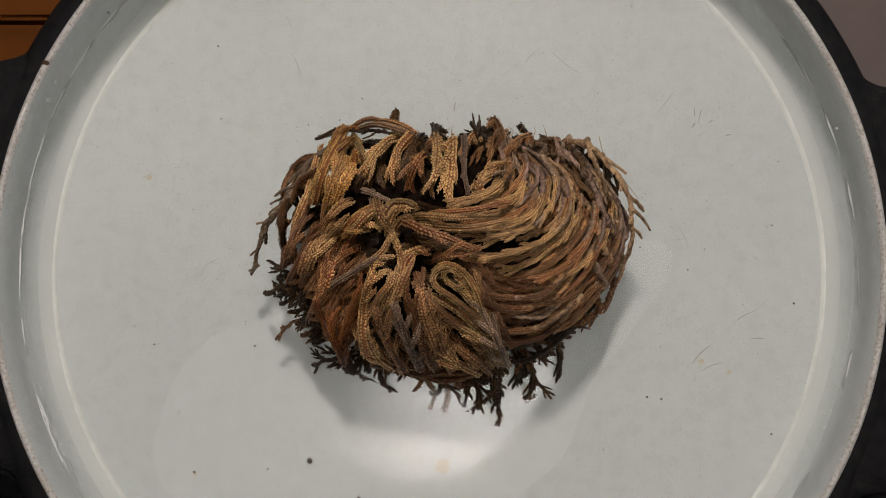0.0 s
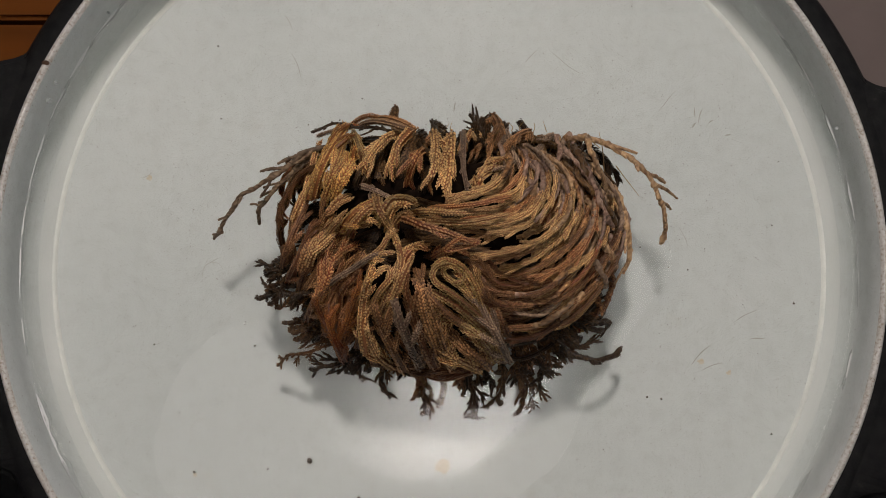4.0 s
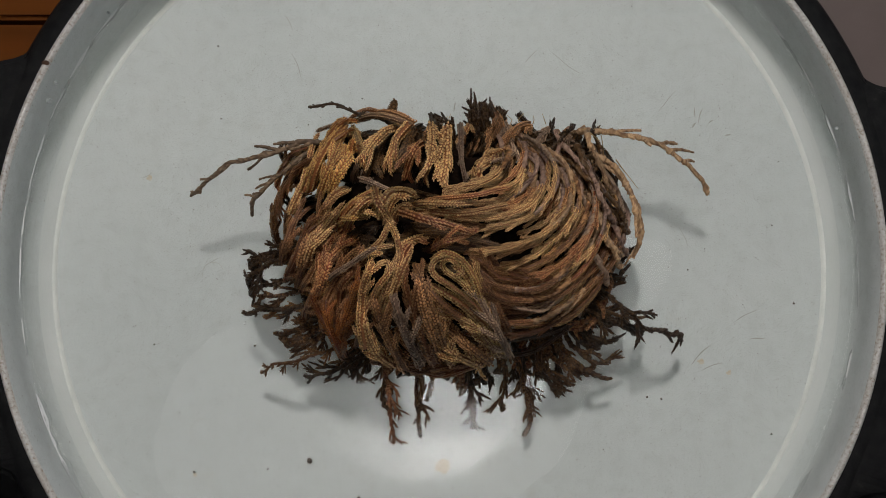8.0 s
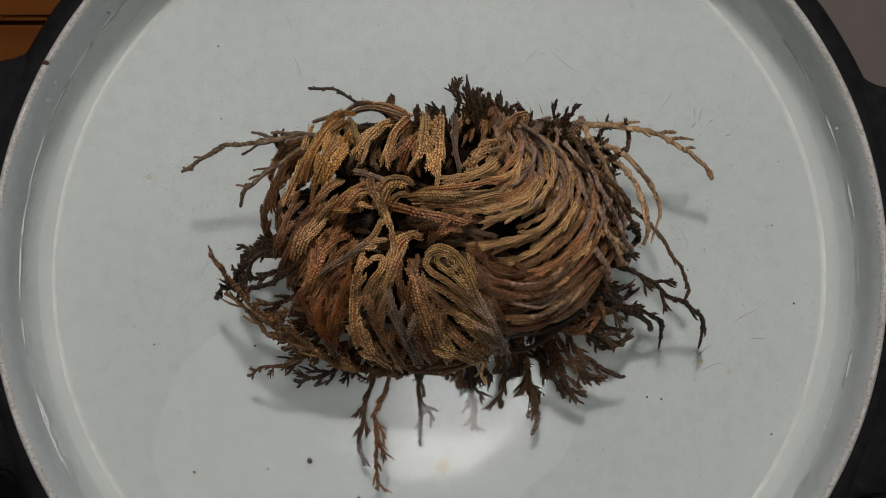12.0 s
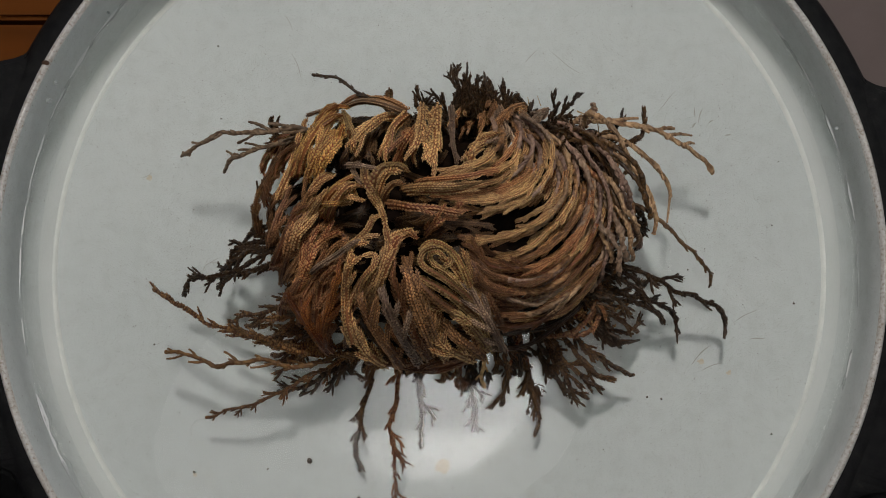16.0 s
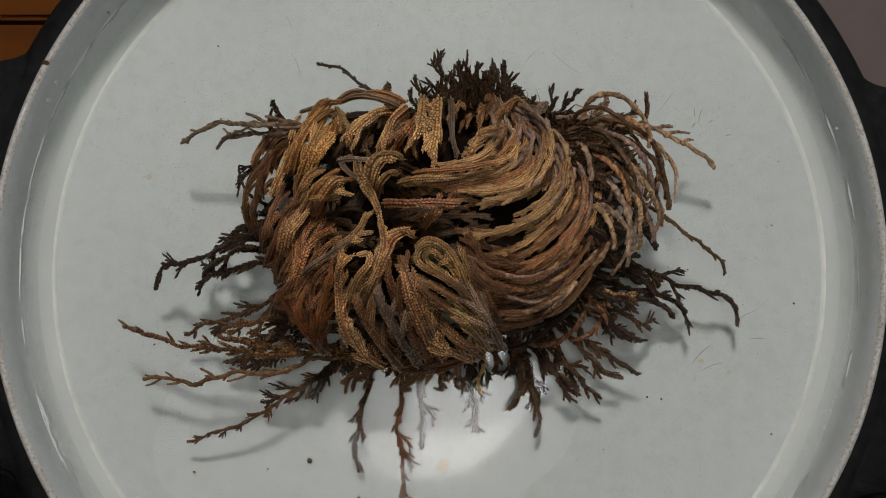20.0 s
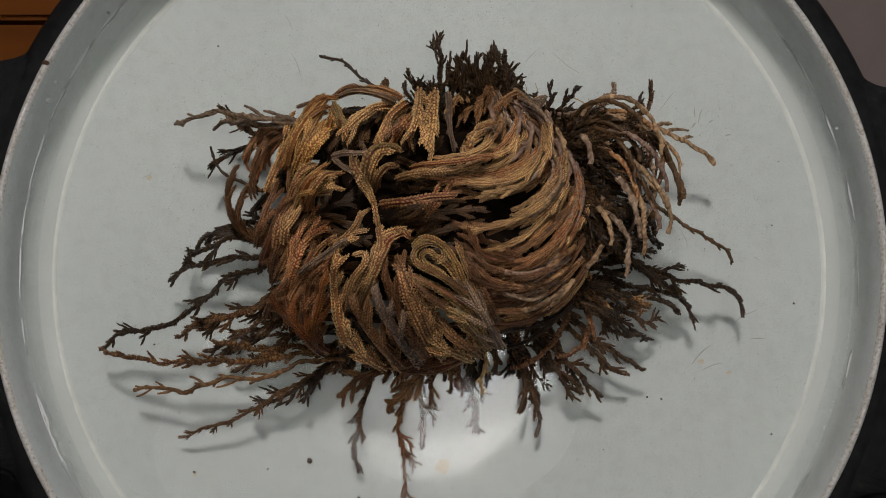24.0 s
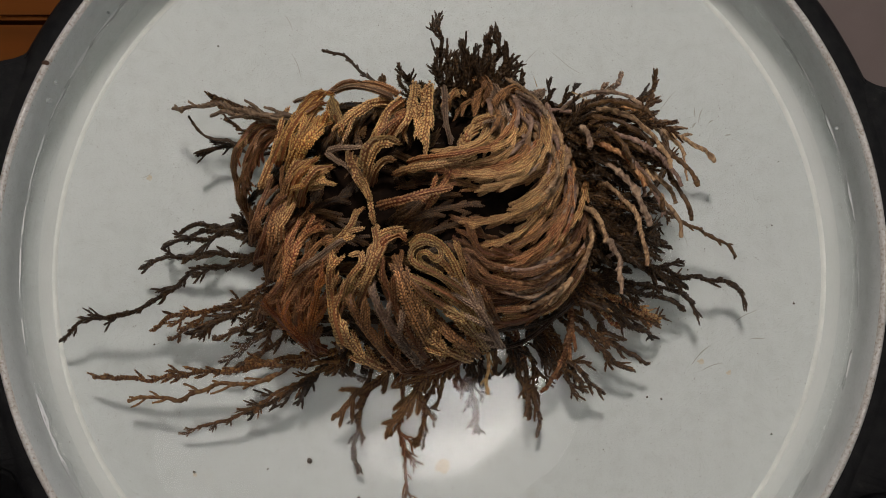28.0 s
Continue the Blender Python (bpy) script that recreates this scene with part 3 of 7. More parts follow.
def braid(g, P, T, N, B, w, p, thick):
    """Small ovate scales: two staggered rows plaited along the middle of each face and a row that stands out from each edge."""
    m = len(P)
    rows = []

    def row(C, along, across, up, long, wide, rise):
        """Domed scales about C: a sunken foot, two cheeks, a raised back and a lifted tip."""
        foot = C - along * long * 0.55 - up * 0.10
        tip = C + along * long * 0.62 + up * rise * 0.55
        c1, c2 = C + across * wide * 0.5 + along * long * 0.02, C - across * wide * 0.5 + along * long * 0.02
        back = C + up * rise
        rows.append(np.stack([foot, c1, tip, c2, back], 1))

    def jit(a):
        return 1 + a * (CHANCE.rand(m, 1) - 0.5)

    for face in (1, -1):
        up = face * N * thick * w
        for side in (1, -1):
            slip = T * p * (0.25 * side)
            along = unit(T + side * B * 0.36)
            row(P + slip + side * B * w * 0.155 * jit(0.4) + up * 0.27 * jit(0.3), along, np.cross(N, along), up, p * 1.45 * jit(0.35), w * 0.37 * jit(0.25), 0.12)
    for side in (1, -1):
        along = unit(T * 0.85 + side * B * 0.62)
        slip = T * p * (-0.25 * side)
        row(P + slip + side * B * w * 0.40 * jit(0.25), along, np.cross(N, along), N * thick * w, w * 0.50 * jit(0.5), p * 0.95, 0.11)
    S = np.concatenate(rows)
    q = len(S)
    base = np.arange(q)[:, None] * 5
    tri = np.array([[0, 1, 4], [1, 2, 4], [2, 3, 4], [3, 0, 4]])
    uv = np.zeros((q, 5, 2))
    uv[:, :, 0] = CHANCE.rand(q, 1)
    uv[:, :, 1] = np.array([0.05, 0.48, 1.0, 0.48, 0.74])
    g.add(S.reshape(-1, 3), (base[:, None] + tri[None]).reshape(-1, 3), uv.reshape(-1, 2), True)


def bark(g, P, N, w0, w1):
    """A bare woody stalk: a knotty round tube with a blunt end."""
    length = np.linalg.norm(np.diff(P, axis=0), axis=1).sum()
    m = max(5, int(length / (0.36 * w0)) + 1)
    P, N, length = resample(P, N, m)
    T, N, B = frames(P, N)
    k = 8
    ang = np.arange(k) * 2 * np.pi / k
    rnd = CHANCE.rand(m + 6)
    slow = np.convolve(rnd, np.ones(7) / 7, "valid")[:m]
    knot = np.where(CHANCE.rand(m) < 0.14, 0.35, 0.0)
    knot = knot + 0.5 * np.r_[0, knot[:-1]]
    r = 0.40 * np.linspace(w0, w1, m) * (0.86 + 0.5 * (slow - 0.35) + knot)
    rr = r[:, None] * (1 + 0.42 * (CHANCE.rand(m, k) - 0.5))
    ring = P[:, None] + (np.cos(ang)[None, :, None] * B[:, None] + np.sin(ang)[None, :, None] * N[:, None]) * rr[:, :, None]
    verts = np.concatenate([ring.reshape(-1, 3), P[-1:] + T[-1:] * 0.25 * r[-1]])
    i, j = np.meshgrid(np.arange(m - 1), np.arange(k), indexing="ij")
    a, b = (i * k + j).ravel(), (i * k + (j + 1) % k).ravel()
    end = (m - 1) * k + np.arange(k)
    tris = np.concatenate([np.stack([a, b, b + k], 1), np.stack([a, b + k, a + k], 1), np.stack([end, (m - 1) * k + (np.arange(k) + 1) % k, np.full(k, m * k)], 1)])
    uv = np.zeros((len(verts), 2))
    uv[:-1, 0] = np.repeat(0.2 + 0.5 * CHANCE.rand(m), k)
    uv[:-1, 1] = (np.repeat(0.42 + 0.45 * slow, k) + 0.5 * (CHANCE.rand(m * k) - 0.5)).clip(0.34, 0.95)
    uv[-1] = (0.2, 0.4)
    g.add(verts, tris, uv)


def lobe_line(p, t, b, n, side, angle, length, droop, curl):
    """A short side shoot that leaves at an angle and bends back towards its parent's direction."""
    s = np.linspace(0, 1, 7)[:, None]
    a = angle * (1 - curl * s)
    d = np.cos(a) * t + np.sin(a) * side * b - droop * s * n
    step = unit(d) * length / 6
    return np.concatenate([p[None], p + np.cumsum(step[1:], axis=0)]), np.repeat(n[None], 7, 0)


def grow(g, P, N, w, kind, r, s0=0.0, s1=1.0, shoots=None):
    """A frond on the line P with face normals N; s0 to s1 is its stretch of a longer frond."""
    m = 60
    P, N, length = resample(P, N, m)
    T, N, B = frames(P, N)
    woody = kind in ("twig", "spray", "stalk")
    bare = kind in ("twig", "stalk")
    taper = {"cord": 0.55, "leafy": 0.55, "twig": 0.72, "spray": 0.68, "strap": 0.7, "stalk": 0.85, "tuft": 0.8}[kind]
    wa, wb = w * (1 - (1 - taper) * s0), w * (1 - (1 - taper) * s1)
    pitch = {"cord": 0.40, "leafy": 0.36, "twig": 0.5, "spray": 0.46, "strap": 0.32, "stalk": 0.5, "tuft": 0.40}[kind] * w
    if bare:
        bark(g, P, N, wa, wb)
    else:
        stem(g, P, N, wa, wb, pitch, s1 > 0.99, 1.6 if woody else (1.7 if kind in ("cord", "tuft") else 1.75), 0.35 if woody else 0.1, woody)
    if kind == "strap":
        return
    gap = {"stalk": 9.0, "tuft": 1.9, "cord": 3.6, "leafy": 1.4, "twig": 2.1, "spray": 2.25}[kind] * w
    x = gap * (0.3 + 0.5 * r.random())
    side = 1 if r.random() < 0.5 else -1
    main = g
    while x < length * 0.97:
        g = main
        f = x / length
        s = s0 + (s1 - s0) * f
        i = min(m - 1, int(f * (m - 1)))
        if kind == "cord":
            ln, an, lw = w * (0.9 + 1.2 * r.random()), 0.45, 0.6
        elif kind == "tuft":
            ln, an, lw = w * (1.4 + 2.2 * r.random()), 0.36, 0.8
        elif kind == "stalk":
            ln, an, lw = w * (0.5 + 0.8 * r.random()), 0.6, 0.7
        elif kind == "leafy":
            ln, an, lw = w * (1.0 + 2.0 * math.sin(math.pi * min(1, 0.15 + 0.8 * s))) * (0.7 + 0.6 * r.random()), 0.46, 0.85
        elif kind == "twig":
            ln, an, lw = w * (0.8 + (3.2 if r.random() < 0.3 else 0.7) * r.random()), 0.75, 0.7
        else:
            ln, an, lw = w * (0.8 + 5.0 * (1 - 0.5 * s) * r.random() ** 1.6), 0.72, 0.85
        an *= 0.8 + 0.45 * r.random()
        w_here = wa + (wb - wa) * f
        LP, LN = lobe_line(P[i], T[i], B[i], N[i], side, an, ln, 0.85 * r.uniform(0.2, 1.3) if kind == "leafy" else 0.15 * r.uniform(-0.6, 1.2), 0.55)
        if shoots is not None and ln > (1.9 if woody else 2.4) * w:
            g = Growth()
            shoots.append(g)
        if bare:
            bark(g, LP, LN, w_here * lw, w_here * lw * 0.7)
        else:
            stem(g, LP, LN, w_here * lw, w_here * lw * 0.75, pitch * 0.95, True, 1.5 if woody else 1.35, 0.2, woody)
        if kind == "spray" and ln > 2.6 * w:
            lt, ln2, lb = frames(LP, LN)
            for q, sd in ((2, 1), (3, -1), (4, 1), (5, -1)):
                if r.random() < 0.62:
                    XP, XN = lobe_line(LP[q], lt[q], lb[q], ln2[q], sd, 0.7, w * (0.9 + 1.5 * r.random()), 0.1, 0.4)
                    stem(g, XP, XN, w_here * 0.58, w_here * 0.45, pitch * 0.95, True, 1.5, 0.2, True)
        side = -side if r.random() < 0.85 else side
        x += gap * (0.65 + 0.7 * r.random())


def shoot_parts(shoots, ob, tint):
    """Side shoots as parts of their frond."""
    for g in shoots:
        sh = new("side_shoot", g.mesh("side_shoot", LEAF[tint]))
        sh.parent = ob


def curve(points, m=40):
    """A smooth line through the points (Catmull-Rom)."""
    p = np.array(points, float)
    p = np.concatenate([2 * p[:1] - p[1:2], p, 2 * p[-1:] - p[-2:-1]])
    out = []
    n = len(p) - 3
    for k in range(n):
        a, b, c, d = p[k:k + 4]
        t = np.linspace(0, 1, m // n + 2)[:, None]
        seg = 0.5 * (2 * b + (c - a) * t + (2 * a - 5 * b + 4 * c - d) * t * t + (3 * b - a - 3 * c + d) * t ** 3)
        out.append(seg if k == n - 1 else seg[:-1])
    return np.concatenate(out)


# how the surface of the rolled-up plant shifts while it opens: plan places in mm at 0, 8, 14.5, 20 and 28 s
SHIFT_T = (0.0, 8.0, 14.5, 20.0, 28.0)
SHIFT = []


def mark(*xy):
    SHIFT.append(np.array(xy, float).reshape(5, 2) * MM)


mark(-28.3, 35.8, -28.5, 38, -30.5, 41.8, -33.3, 43.5, -34.7, 46.6)
mark(-32.1, 19, -33.4, 22.6, -36.1, 26.4, -38.3, 27.5, -41.3, 29.5)
mark(-21.8, 11.3, -22.8, 14.9, -26.7, 18.1, -32.2, 20.1, -38.1, 23.2)
mark(-10.8, 12.7, -11, 15.9, -12.6, 21.7, -14.5, 26.5, -15.1, 31)
mark(8, 2, 7.5, 7, 4.8, 13.1, 3.6, 18.7, 3.1, 25.8)
mark(4, -7.4, 3.7, -4.9, 0.9, -3.4, -1, -3.5, -2.7, -4.4)
mark(-4.8, 0.4, -5.1, 3.4, -7.3, 4.6, -8, 4.8, -10.1, 3.9)
mark(-19, -7.2, -19.3, -5, -23.1, -3.4, -26.1, -3.7, -28.1, -4.5)
mark(-9.4, 27.7, -9.9, 30.5, -10.4, 32.6, -10.5, 35.4, -11.8, 37.5)
mark(0.6, 23.1, -1.1, 26.2, -4.4, 31.1, -4.1, 34.5, -6.7, 38.7)
mark(11.2, 19.9, 10.9, 23.6, 9.1, 27.4, 9.1, 28.8, 7.9, 32.1)
mark(27.5, 24.7, 27.1, 28.1, 25.4, 33.1, 25.4, 35.3, 25.1, 39.4)
mark(32.1, 19.1, 32.3, 23.6, 32.5, 29.8, 32.7, 34.8, 33.1, 39.5)
mark(46.9, 6, 47.4, 8.8, 46.8, 11.4, 43, 13.3, 38, 14.5)
mark(34.4, -7, 34.4, -6.2, 33, -5.9, 32.7, -5.2, 34.3, -3.6)
mark(16.4, -28.5, 17, -26.2, 15.3, -25.1, 15.1, -25.3, 14.5, -25.6)
mark(-9.1, -30.1, -9.1, -29.3, -9.9, -28.8, -10.4, -29.3, -9.9, -30.1)
mark(24, 5, 24.1, 7.1, 23.6, 9.8, 23.6, 12.4, 24.7, 16.8)
mark(39.1, 8.5, 39.1, 9.2, 38.3, 10.8, 36.8, 12.3, 33, 14.4)
mark(-44, 4.8, -44.8, 5.6, -48, 8, -50.4, 9.3, -53.6, 10.9)
mark(-31.5, -15.9, -32.6, -14, -38.6, -12.8, -41.7, -12.8, -45.6, -14.7)
mark(-22.3, -28.6, -22.3, -27.8, -24.8, -28.6, -25.6, -29.4, -26.4, -30.2)
mark(42, -15.8, 42.8, -14.2, 42, -13.4, 40.1, -13.4, 37.5, -14.2)
mark(-42.5, 27.4, -44.2, 30, -47.5, 33.8, -50.8, 35.8, -55.9, 38.3)
KEY_T = (0.0, 2.0, 4.0, 6.0, 8.0, 9.5, 11.0, 12.0, 14.5, 17.0, 20.0, 22.5, 25.0, 28.0)


def smooth_at(times, values, t):
    """Values between times, without overshoot."""
    v = np.array(values, float)
    if t <= times[0]:
        return v[0]
    for k in range(len(times) - 1):
        if t <= times[k + 1]:
            f = (t - times[k]) / (times[k + 1] - times[k])
            h = times[k + 1] - times[k]

            def slope(i):
                if i == 0 or i == len(times) - 1:
                    return np.zeros_like(v[0]) if i == 0 else (v[i] - v[i - 1]) / (times[i] - times[i - 1])
                a, b = (v[i] - v[i - 1]) / (times[i] - times[i - 1]), (v[i + 1] - v[i]) / (times[i + 1] - times[i])
                return np.where(a * b > 0, 2 * a * b / (a + b + 1e-15 * np.sign(a + b + 1e-30)), 0.0)
            m0, m1 = slope(k) * h, slope(k + 1) * h
            return (2 * f ** 3 - 3 * f * f + 1) * v[k] + (f ** 3 - 2 * f * f + f) * m0 + (3 * f * f - 2 * f ** 3) * v[k + 1] + (f ** 3 - f * f) * m1
    return v[-1]


def drift(p, t):
    """Where a point of the surface has moved to by the time t."""
    home = np.array([s[0] for s in SHIFT])
    d = np.linalg.norm(home - np.array([p[0], p[1]]), axis=1)
    k = 1 / (d + 0.004) ** 3
    now = np.array([smooth_at(SHIFT_T, s, t) - s[0] for s in SHIFT])
    dx, dy = (k[:, None] * now).sum(0) / k.sum()
    return Vector((p[0] + dx, p[1] + dy, p[2]))


plant = thing("resurrection_plant", "rolled-up brown resurrection plant with scaly fronds, slowly unfolding in the water", "plant")
MOVES = []
pick = random.Random(21)


def body(kind, w, lift, tint, *xy, split=True):
    """A frond lying on the rolled-up ball; plan points in mm."""
    pts = np.array(xy, float).reshape(-1, 2) * MM
    L = curve(pts)
    lift = lift * MM
    P, N = [], []
    amp = 0.0020 * pick.uniform(0.3, 1.3)
    ph = pick.random() * 6
    sink0, sink1 = 0.0075 * pick.uniform(0.3, 1.3), 0.0030 * pick.uniform(0.0, 1.4)
    if kind == "strap":
        sink1 = 0.0
    roll = (0.9 if kind == "leafy" else 0.5) * pick.uniform(-1, 1)
    for i, (x, y) in enumerate(L):
        z, n = dome(x, y, lift)
        s = i / (len(L) - 1)
        z += amp * math.sin(ph + 5 * s) - sink0 * max(0.0, 1 - s / 0.34) ** 2 - sink1 * max(0.0, (s - 0.78) / 0.22) ** 2
        P.append((x, y, z))
        N.append(n[:])
    P, N = np.array(P), np.array(N)
    T, N, B = frames(P, N)
    N = N + roll * B
    mid = P[len(P) // 2].copy()
    g, shoots = Growth(), []
    width = w * MM * {"cord": 0.62, "stalk": 0.60, "leafy": 0.72, "strap": 0.78}[kind]
    cut = int(len(P) * pick.uniform(0.30, 0.72)) if kind == "stalk" else 0
    grow(g, P[max(0, cut - 2):] - mid, N[max(0, cut - 2):], width, "tuft" if cut else kind, pick, shoots=shoots if split else None)
    ob = new("frond", g.mesh("frond", LEAF[tint]))
    ob.parent = plant
    if cut:
        h = Growth()
        grow(h, P[:cut + 2] - mid, N[:cut + 2], width * 1.12, "stalk", pick)
        bare = new("stalk", h.mesh("stalk", LEAF[pick.choice(("mauve", "grey", "mauve", "brown", "twig"))]))
        bare.parent = ob
        tagged(bare, "bare mauve-grey stalk")
    shoot_parts(shoots, ob, tint)
    a, b = Vector(P[len(P) // 6]), Vector(P[-len(P) // 6])
    rows = []
    for t in KEY_T:
        a2, b2, m2 = drift(a, t), drift(b, t), drift(Vector(mid), t)
        q = (b - a).rotation_difference(b2 - a2)
        rows.append((t, Matrix.Translation(m2) @ q.to_matrix().to_4x4()))
    ob.matrix_basis = rows[0][1]
    MOVES.append((ob, rows))
    return ob


def between(kind, n, w, lift, tints, a, b, jitter=1.0):
    """A row of fronds between two leading lines of equally many points."""
    a, b = np.array(a, float).reshape(-1, 2), np.array(b, float).reshape(-1, 2)
    for i in range(n):
        s = (i + 0.5 + 0.35 * pick.uniform(-1, 1)) / n
        p = a + (b - a) * s + np.array([[pick.gauss(0, jitter), pick.gauss(0, jitter)] for _ in a])
        cut0, cut1 = pick.uniform(0, 0.14), pick.uniform(0.62 if kind == "stalk" else 0.8, 1.0)
        L = curve(p)
        L = L[int(cut0 * len(L)):max(8, int(cut1 * len(L)))]
        body(kind, w * pick.uniform(0.8, 1.2), lift + pick.uniform(-6.0, 2.6), pick.choice(tints), *L[np.linspace(0, len(L) - 1, 6).astype(int)].ravel(), split=lift > -2)


def arc(c_len, length):
    """Bend (radians) of an arc of that length over a chord."""
    lo, hi = 0.02, 5.6
    want = min(0.9995, max(0.02, c_len / length))
    for _ in range(40):
        mid = (lo + hi) / 2
        if math.sin(mid / 2) / (mid / 2) > want:
            lo = mid
        else:
            hi = mid
    return lo


def open_frond(kind, w, tint, pieces, base, bulge, *keys, late=None, slide=0.0):
    """A frond that unrolls: base in mm, then (seconds, x, y, z) of its tip, in mm. It bends towards bulge, later towards late; slide: how far its base is drawn out of the ball rather than bent."""
    times = [k[0] for k in keys]
    tips = [np.array(k[1:]) * MM for k in keys]
    base0 = Vector(base) * MM
    first, last = (Vector(tips[0]) - base0).normalized(), (Vector(tips[-1]) - base0).normalized()
    if kind == "spray" and pieces > 2 and base[1] < 25 and first.dot(last) > 0.75:
        slide = max(slide, 0.6)

    def root(t):
        d = drift(base0, t) - base0
        b = base0 + d * 0.6
        way = Vector(smooth_at(times, tips, t)) - b
        return b - way.normalized() * slide * max(0.0, reach - way.length)
    reach = 0.0
    reach = max((Vector(smooth_at(times, tips, t)) - root(t)).length for t in KEY_T)
    length = max((Vector(smooth_at(times, tips, t)) - root(t)).length for t in KEY_T) * (1.10 if kind == "stalk" else 1.035)
    seg = length / pieces
    bend = sum(arc((Vector(smooth_at(times, tips, t)) - root(t)).length, length) for t in KEY_T) / len(KEY_T) / pieces
    obs = []
    bow = pick.uniform(-0.11, 0.11)
    for k in range(pieces):
        g, shoots = Growth(), []
        n = 16
        x = np.linspace(-0.05 * seg, seg * (1.04 if k < pieces - 1 else 1.0), n)
        u = np.clip(x / seg, 0, 1)
        wob = seg * bow * np.sin(np.pi * u) * (1 if k % 2 else -1) + 0.035 * seg * np.sin(2 * np.pi * u + k)
        P = np.stack([x, wob * np.sin(np.pi * u), 0.02 * seg * np.sin(np.pi * u) + 0.5 * bend * seg * u * (1 - u)], 1)
        grow(g, P, np.repeat([[0.0, pick.uniform(-0.3, 0.3), 1.0]], n, 0), 0.74 * w * MM, kind, pick, k / pieces, (k + 1) / pieces, shoots)
        ob = new("frond_section", g.mesh("frond_section", LEAF[tint]))
        ob.parent = plant
        shoot_parts(shoots, ob, tint)
        obs.append(ob)
    rows = [[] for _ in obs]
    for t in KEY_T:
        b, tip = root(t), Vector(smooth_at(times, tips, t))
        chord = tip - b
        th = arc(chord.length, length)
        e = chord.normalized()
        f = min(1.0, max(0.0, (t - 12.0) / 10.0 if kind == "stalk" else (t - 9.0) / 3.0))
        u = Vector((-0.2, 0.0, 1.0) if kind == "stalk" else bulge).lerp(Vector(late or bulge), f)
        u = (u - u.dot(e) * e).normalized()
        r = length / th
        pts, tan = [], []
        for k in range(pieces + 1):
            a = th / 2 - th * k / pieces
            pts.append(b + e * r * (math.sin(th / 2) - math.sin(a)) + u * r * (math.cos(a) - math.cos(th / 2)))
        for k in range(pieces):
            ex = (pts[k + 1] - pts[k]).normalized()
            ey = u.cross(e).normalized()
            ez = ex.cross(ey).normalized()
            rows[k].append((t, Matrix.Translation(pts[k]) @ Matrix((ex, ey, ez)).transposed().to_4x4()))
    for ob, rr in zip(obs, rows):
        ob.matrix_basis = rr[0][1]
        MOVES.append((ob, rr))


# added near-black lump that fills the plant, coloured as the shade in its gaps
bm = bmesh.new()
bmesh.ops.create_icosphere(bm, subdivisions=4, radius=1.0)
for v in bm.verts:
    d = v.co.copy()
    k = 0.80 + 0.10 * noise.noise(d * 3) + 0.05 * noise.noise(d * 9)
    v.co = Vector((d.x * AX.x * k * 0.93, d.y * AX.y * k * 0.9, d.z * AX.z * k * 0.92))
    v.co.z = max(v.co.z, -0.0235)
filler = part("root_crown", bm, NEAR_BLACK, plant, "added near-black lump inside the fronds, for the shade in the gaps")
filler.location = BALL
MOVES.append((filler, [(t, Matrix.Translation(BALL + (drift(Vector((0.004, 0.020, 0.05)), t) - Vector((0.004, 0.020, 0.05))) * 0.8)) for t in KEY_T]))
# sunken under-layers, coloured dark to paint the shade between the fronds
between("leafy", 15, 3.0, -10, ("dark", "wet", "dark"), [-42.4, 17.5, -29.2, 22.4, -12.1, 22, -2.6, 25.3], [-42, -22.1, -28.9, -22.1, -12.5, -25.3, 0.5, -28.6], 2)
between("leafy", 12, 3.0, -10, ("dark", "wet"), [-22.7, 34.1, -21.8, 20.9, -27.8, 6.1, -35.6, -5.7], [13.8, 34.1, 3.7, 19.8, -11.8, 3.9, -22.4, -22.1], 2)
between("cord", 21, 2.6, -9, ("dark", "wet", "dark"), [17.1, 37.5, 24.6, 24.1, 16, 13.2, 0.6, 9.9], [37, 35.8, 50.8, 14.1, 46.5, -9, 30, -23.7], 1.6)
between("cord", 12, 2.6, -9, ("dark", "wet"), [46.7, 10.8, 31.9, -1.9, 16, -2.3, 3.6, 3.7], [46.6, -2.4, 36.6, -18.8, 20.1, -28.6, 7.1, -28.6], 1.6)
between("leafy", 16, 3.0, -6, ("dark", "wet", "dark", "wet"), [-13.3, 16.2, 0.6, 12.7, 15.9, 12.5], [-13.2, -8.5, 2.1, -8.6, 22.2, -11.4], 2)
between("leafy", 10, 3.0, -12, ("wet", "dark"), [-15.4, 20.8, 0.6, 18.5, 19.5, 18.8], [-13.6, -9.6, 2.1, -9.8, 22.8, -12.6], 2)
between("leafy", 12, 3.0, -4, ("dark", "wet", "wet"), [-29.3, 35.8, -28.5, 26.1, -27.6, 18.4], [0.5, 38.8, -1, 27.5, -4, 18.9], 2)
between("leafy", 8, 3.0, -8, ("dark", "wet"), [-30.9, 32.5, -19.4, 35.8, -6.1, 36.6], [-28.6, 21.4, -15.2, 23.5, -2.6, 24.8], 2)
between("stalk", 16, 2.35, 0, ("tan", "red", "tan", "brown"), [16.1, 30.1, 24.3, 22, 19.4, 13.4, 8.1, 9.7, -3.1, 9.7], [22, 34, 32.3, 21.8, 28.6, 8.7, 15.5, 3, -0.1, 4.4], 1.2)
between("stalk", 8, 2.4, 1, ("tan", "red", "tan"), [18.4, 29.9, 18.1, 23.2, 11.8, 16.6, 2.1, 13.1], [24.1, 31.7, 26.6, 22, 18.6, 14.9, 3.6, 10.9], 1.2)
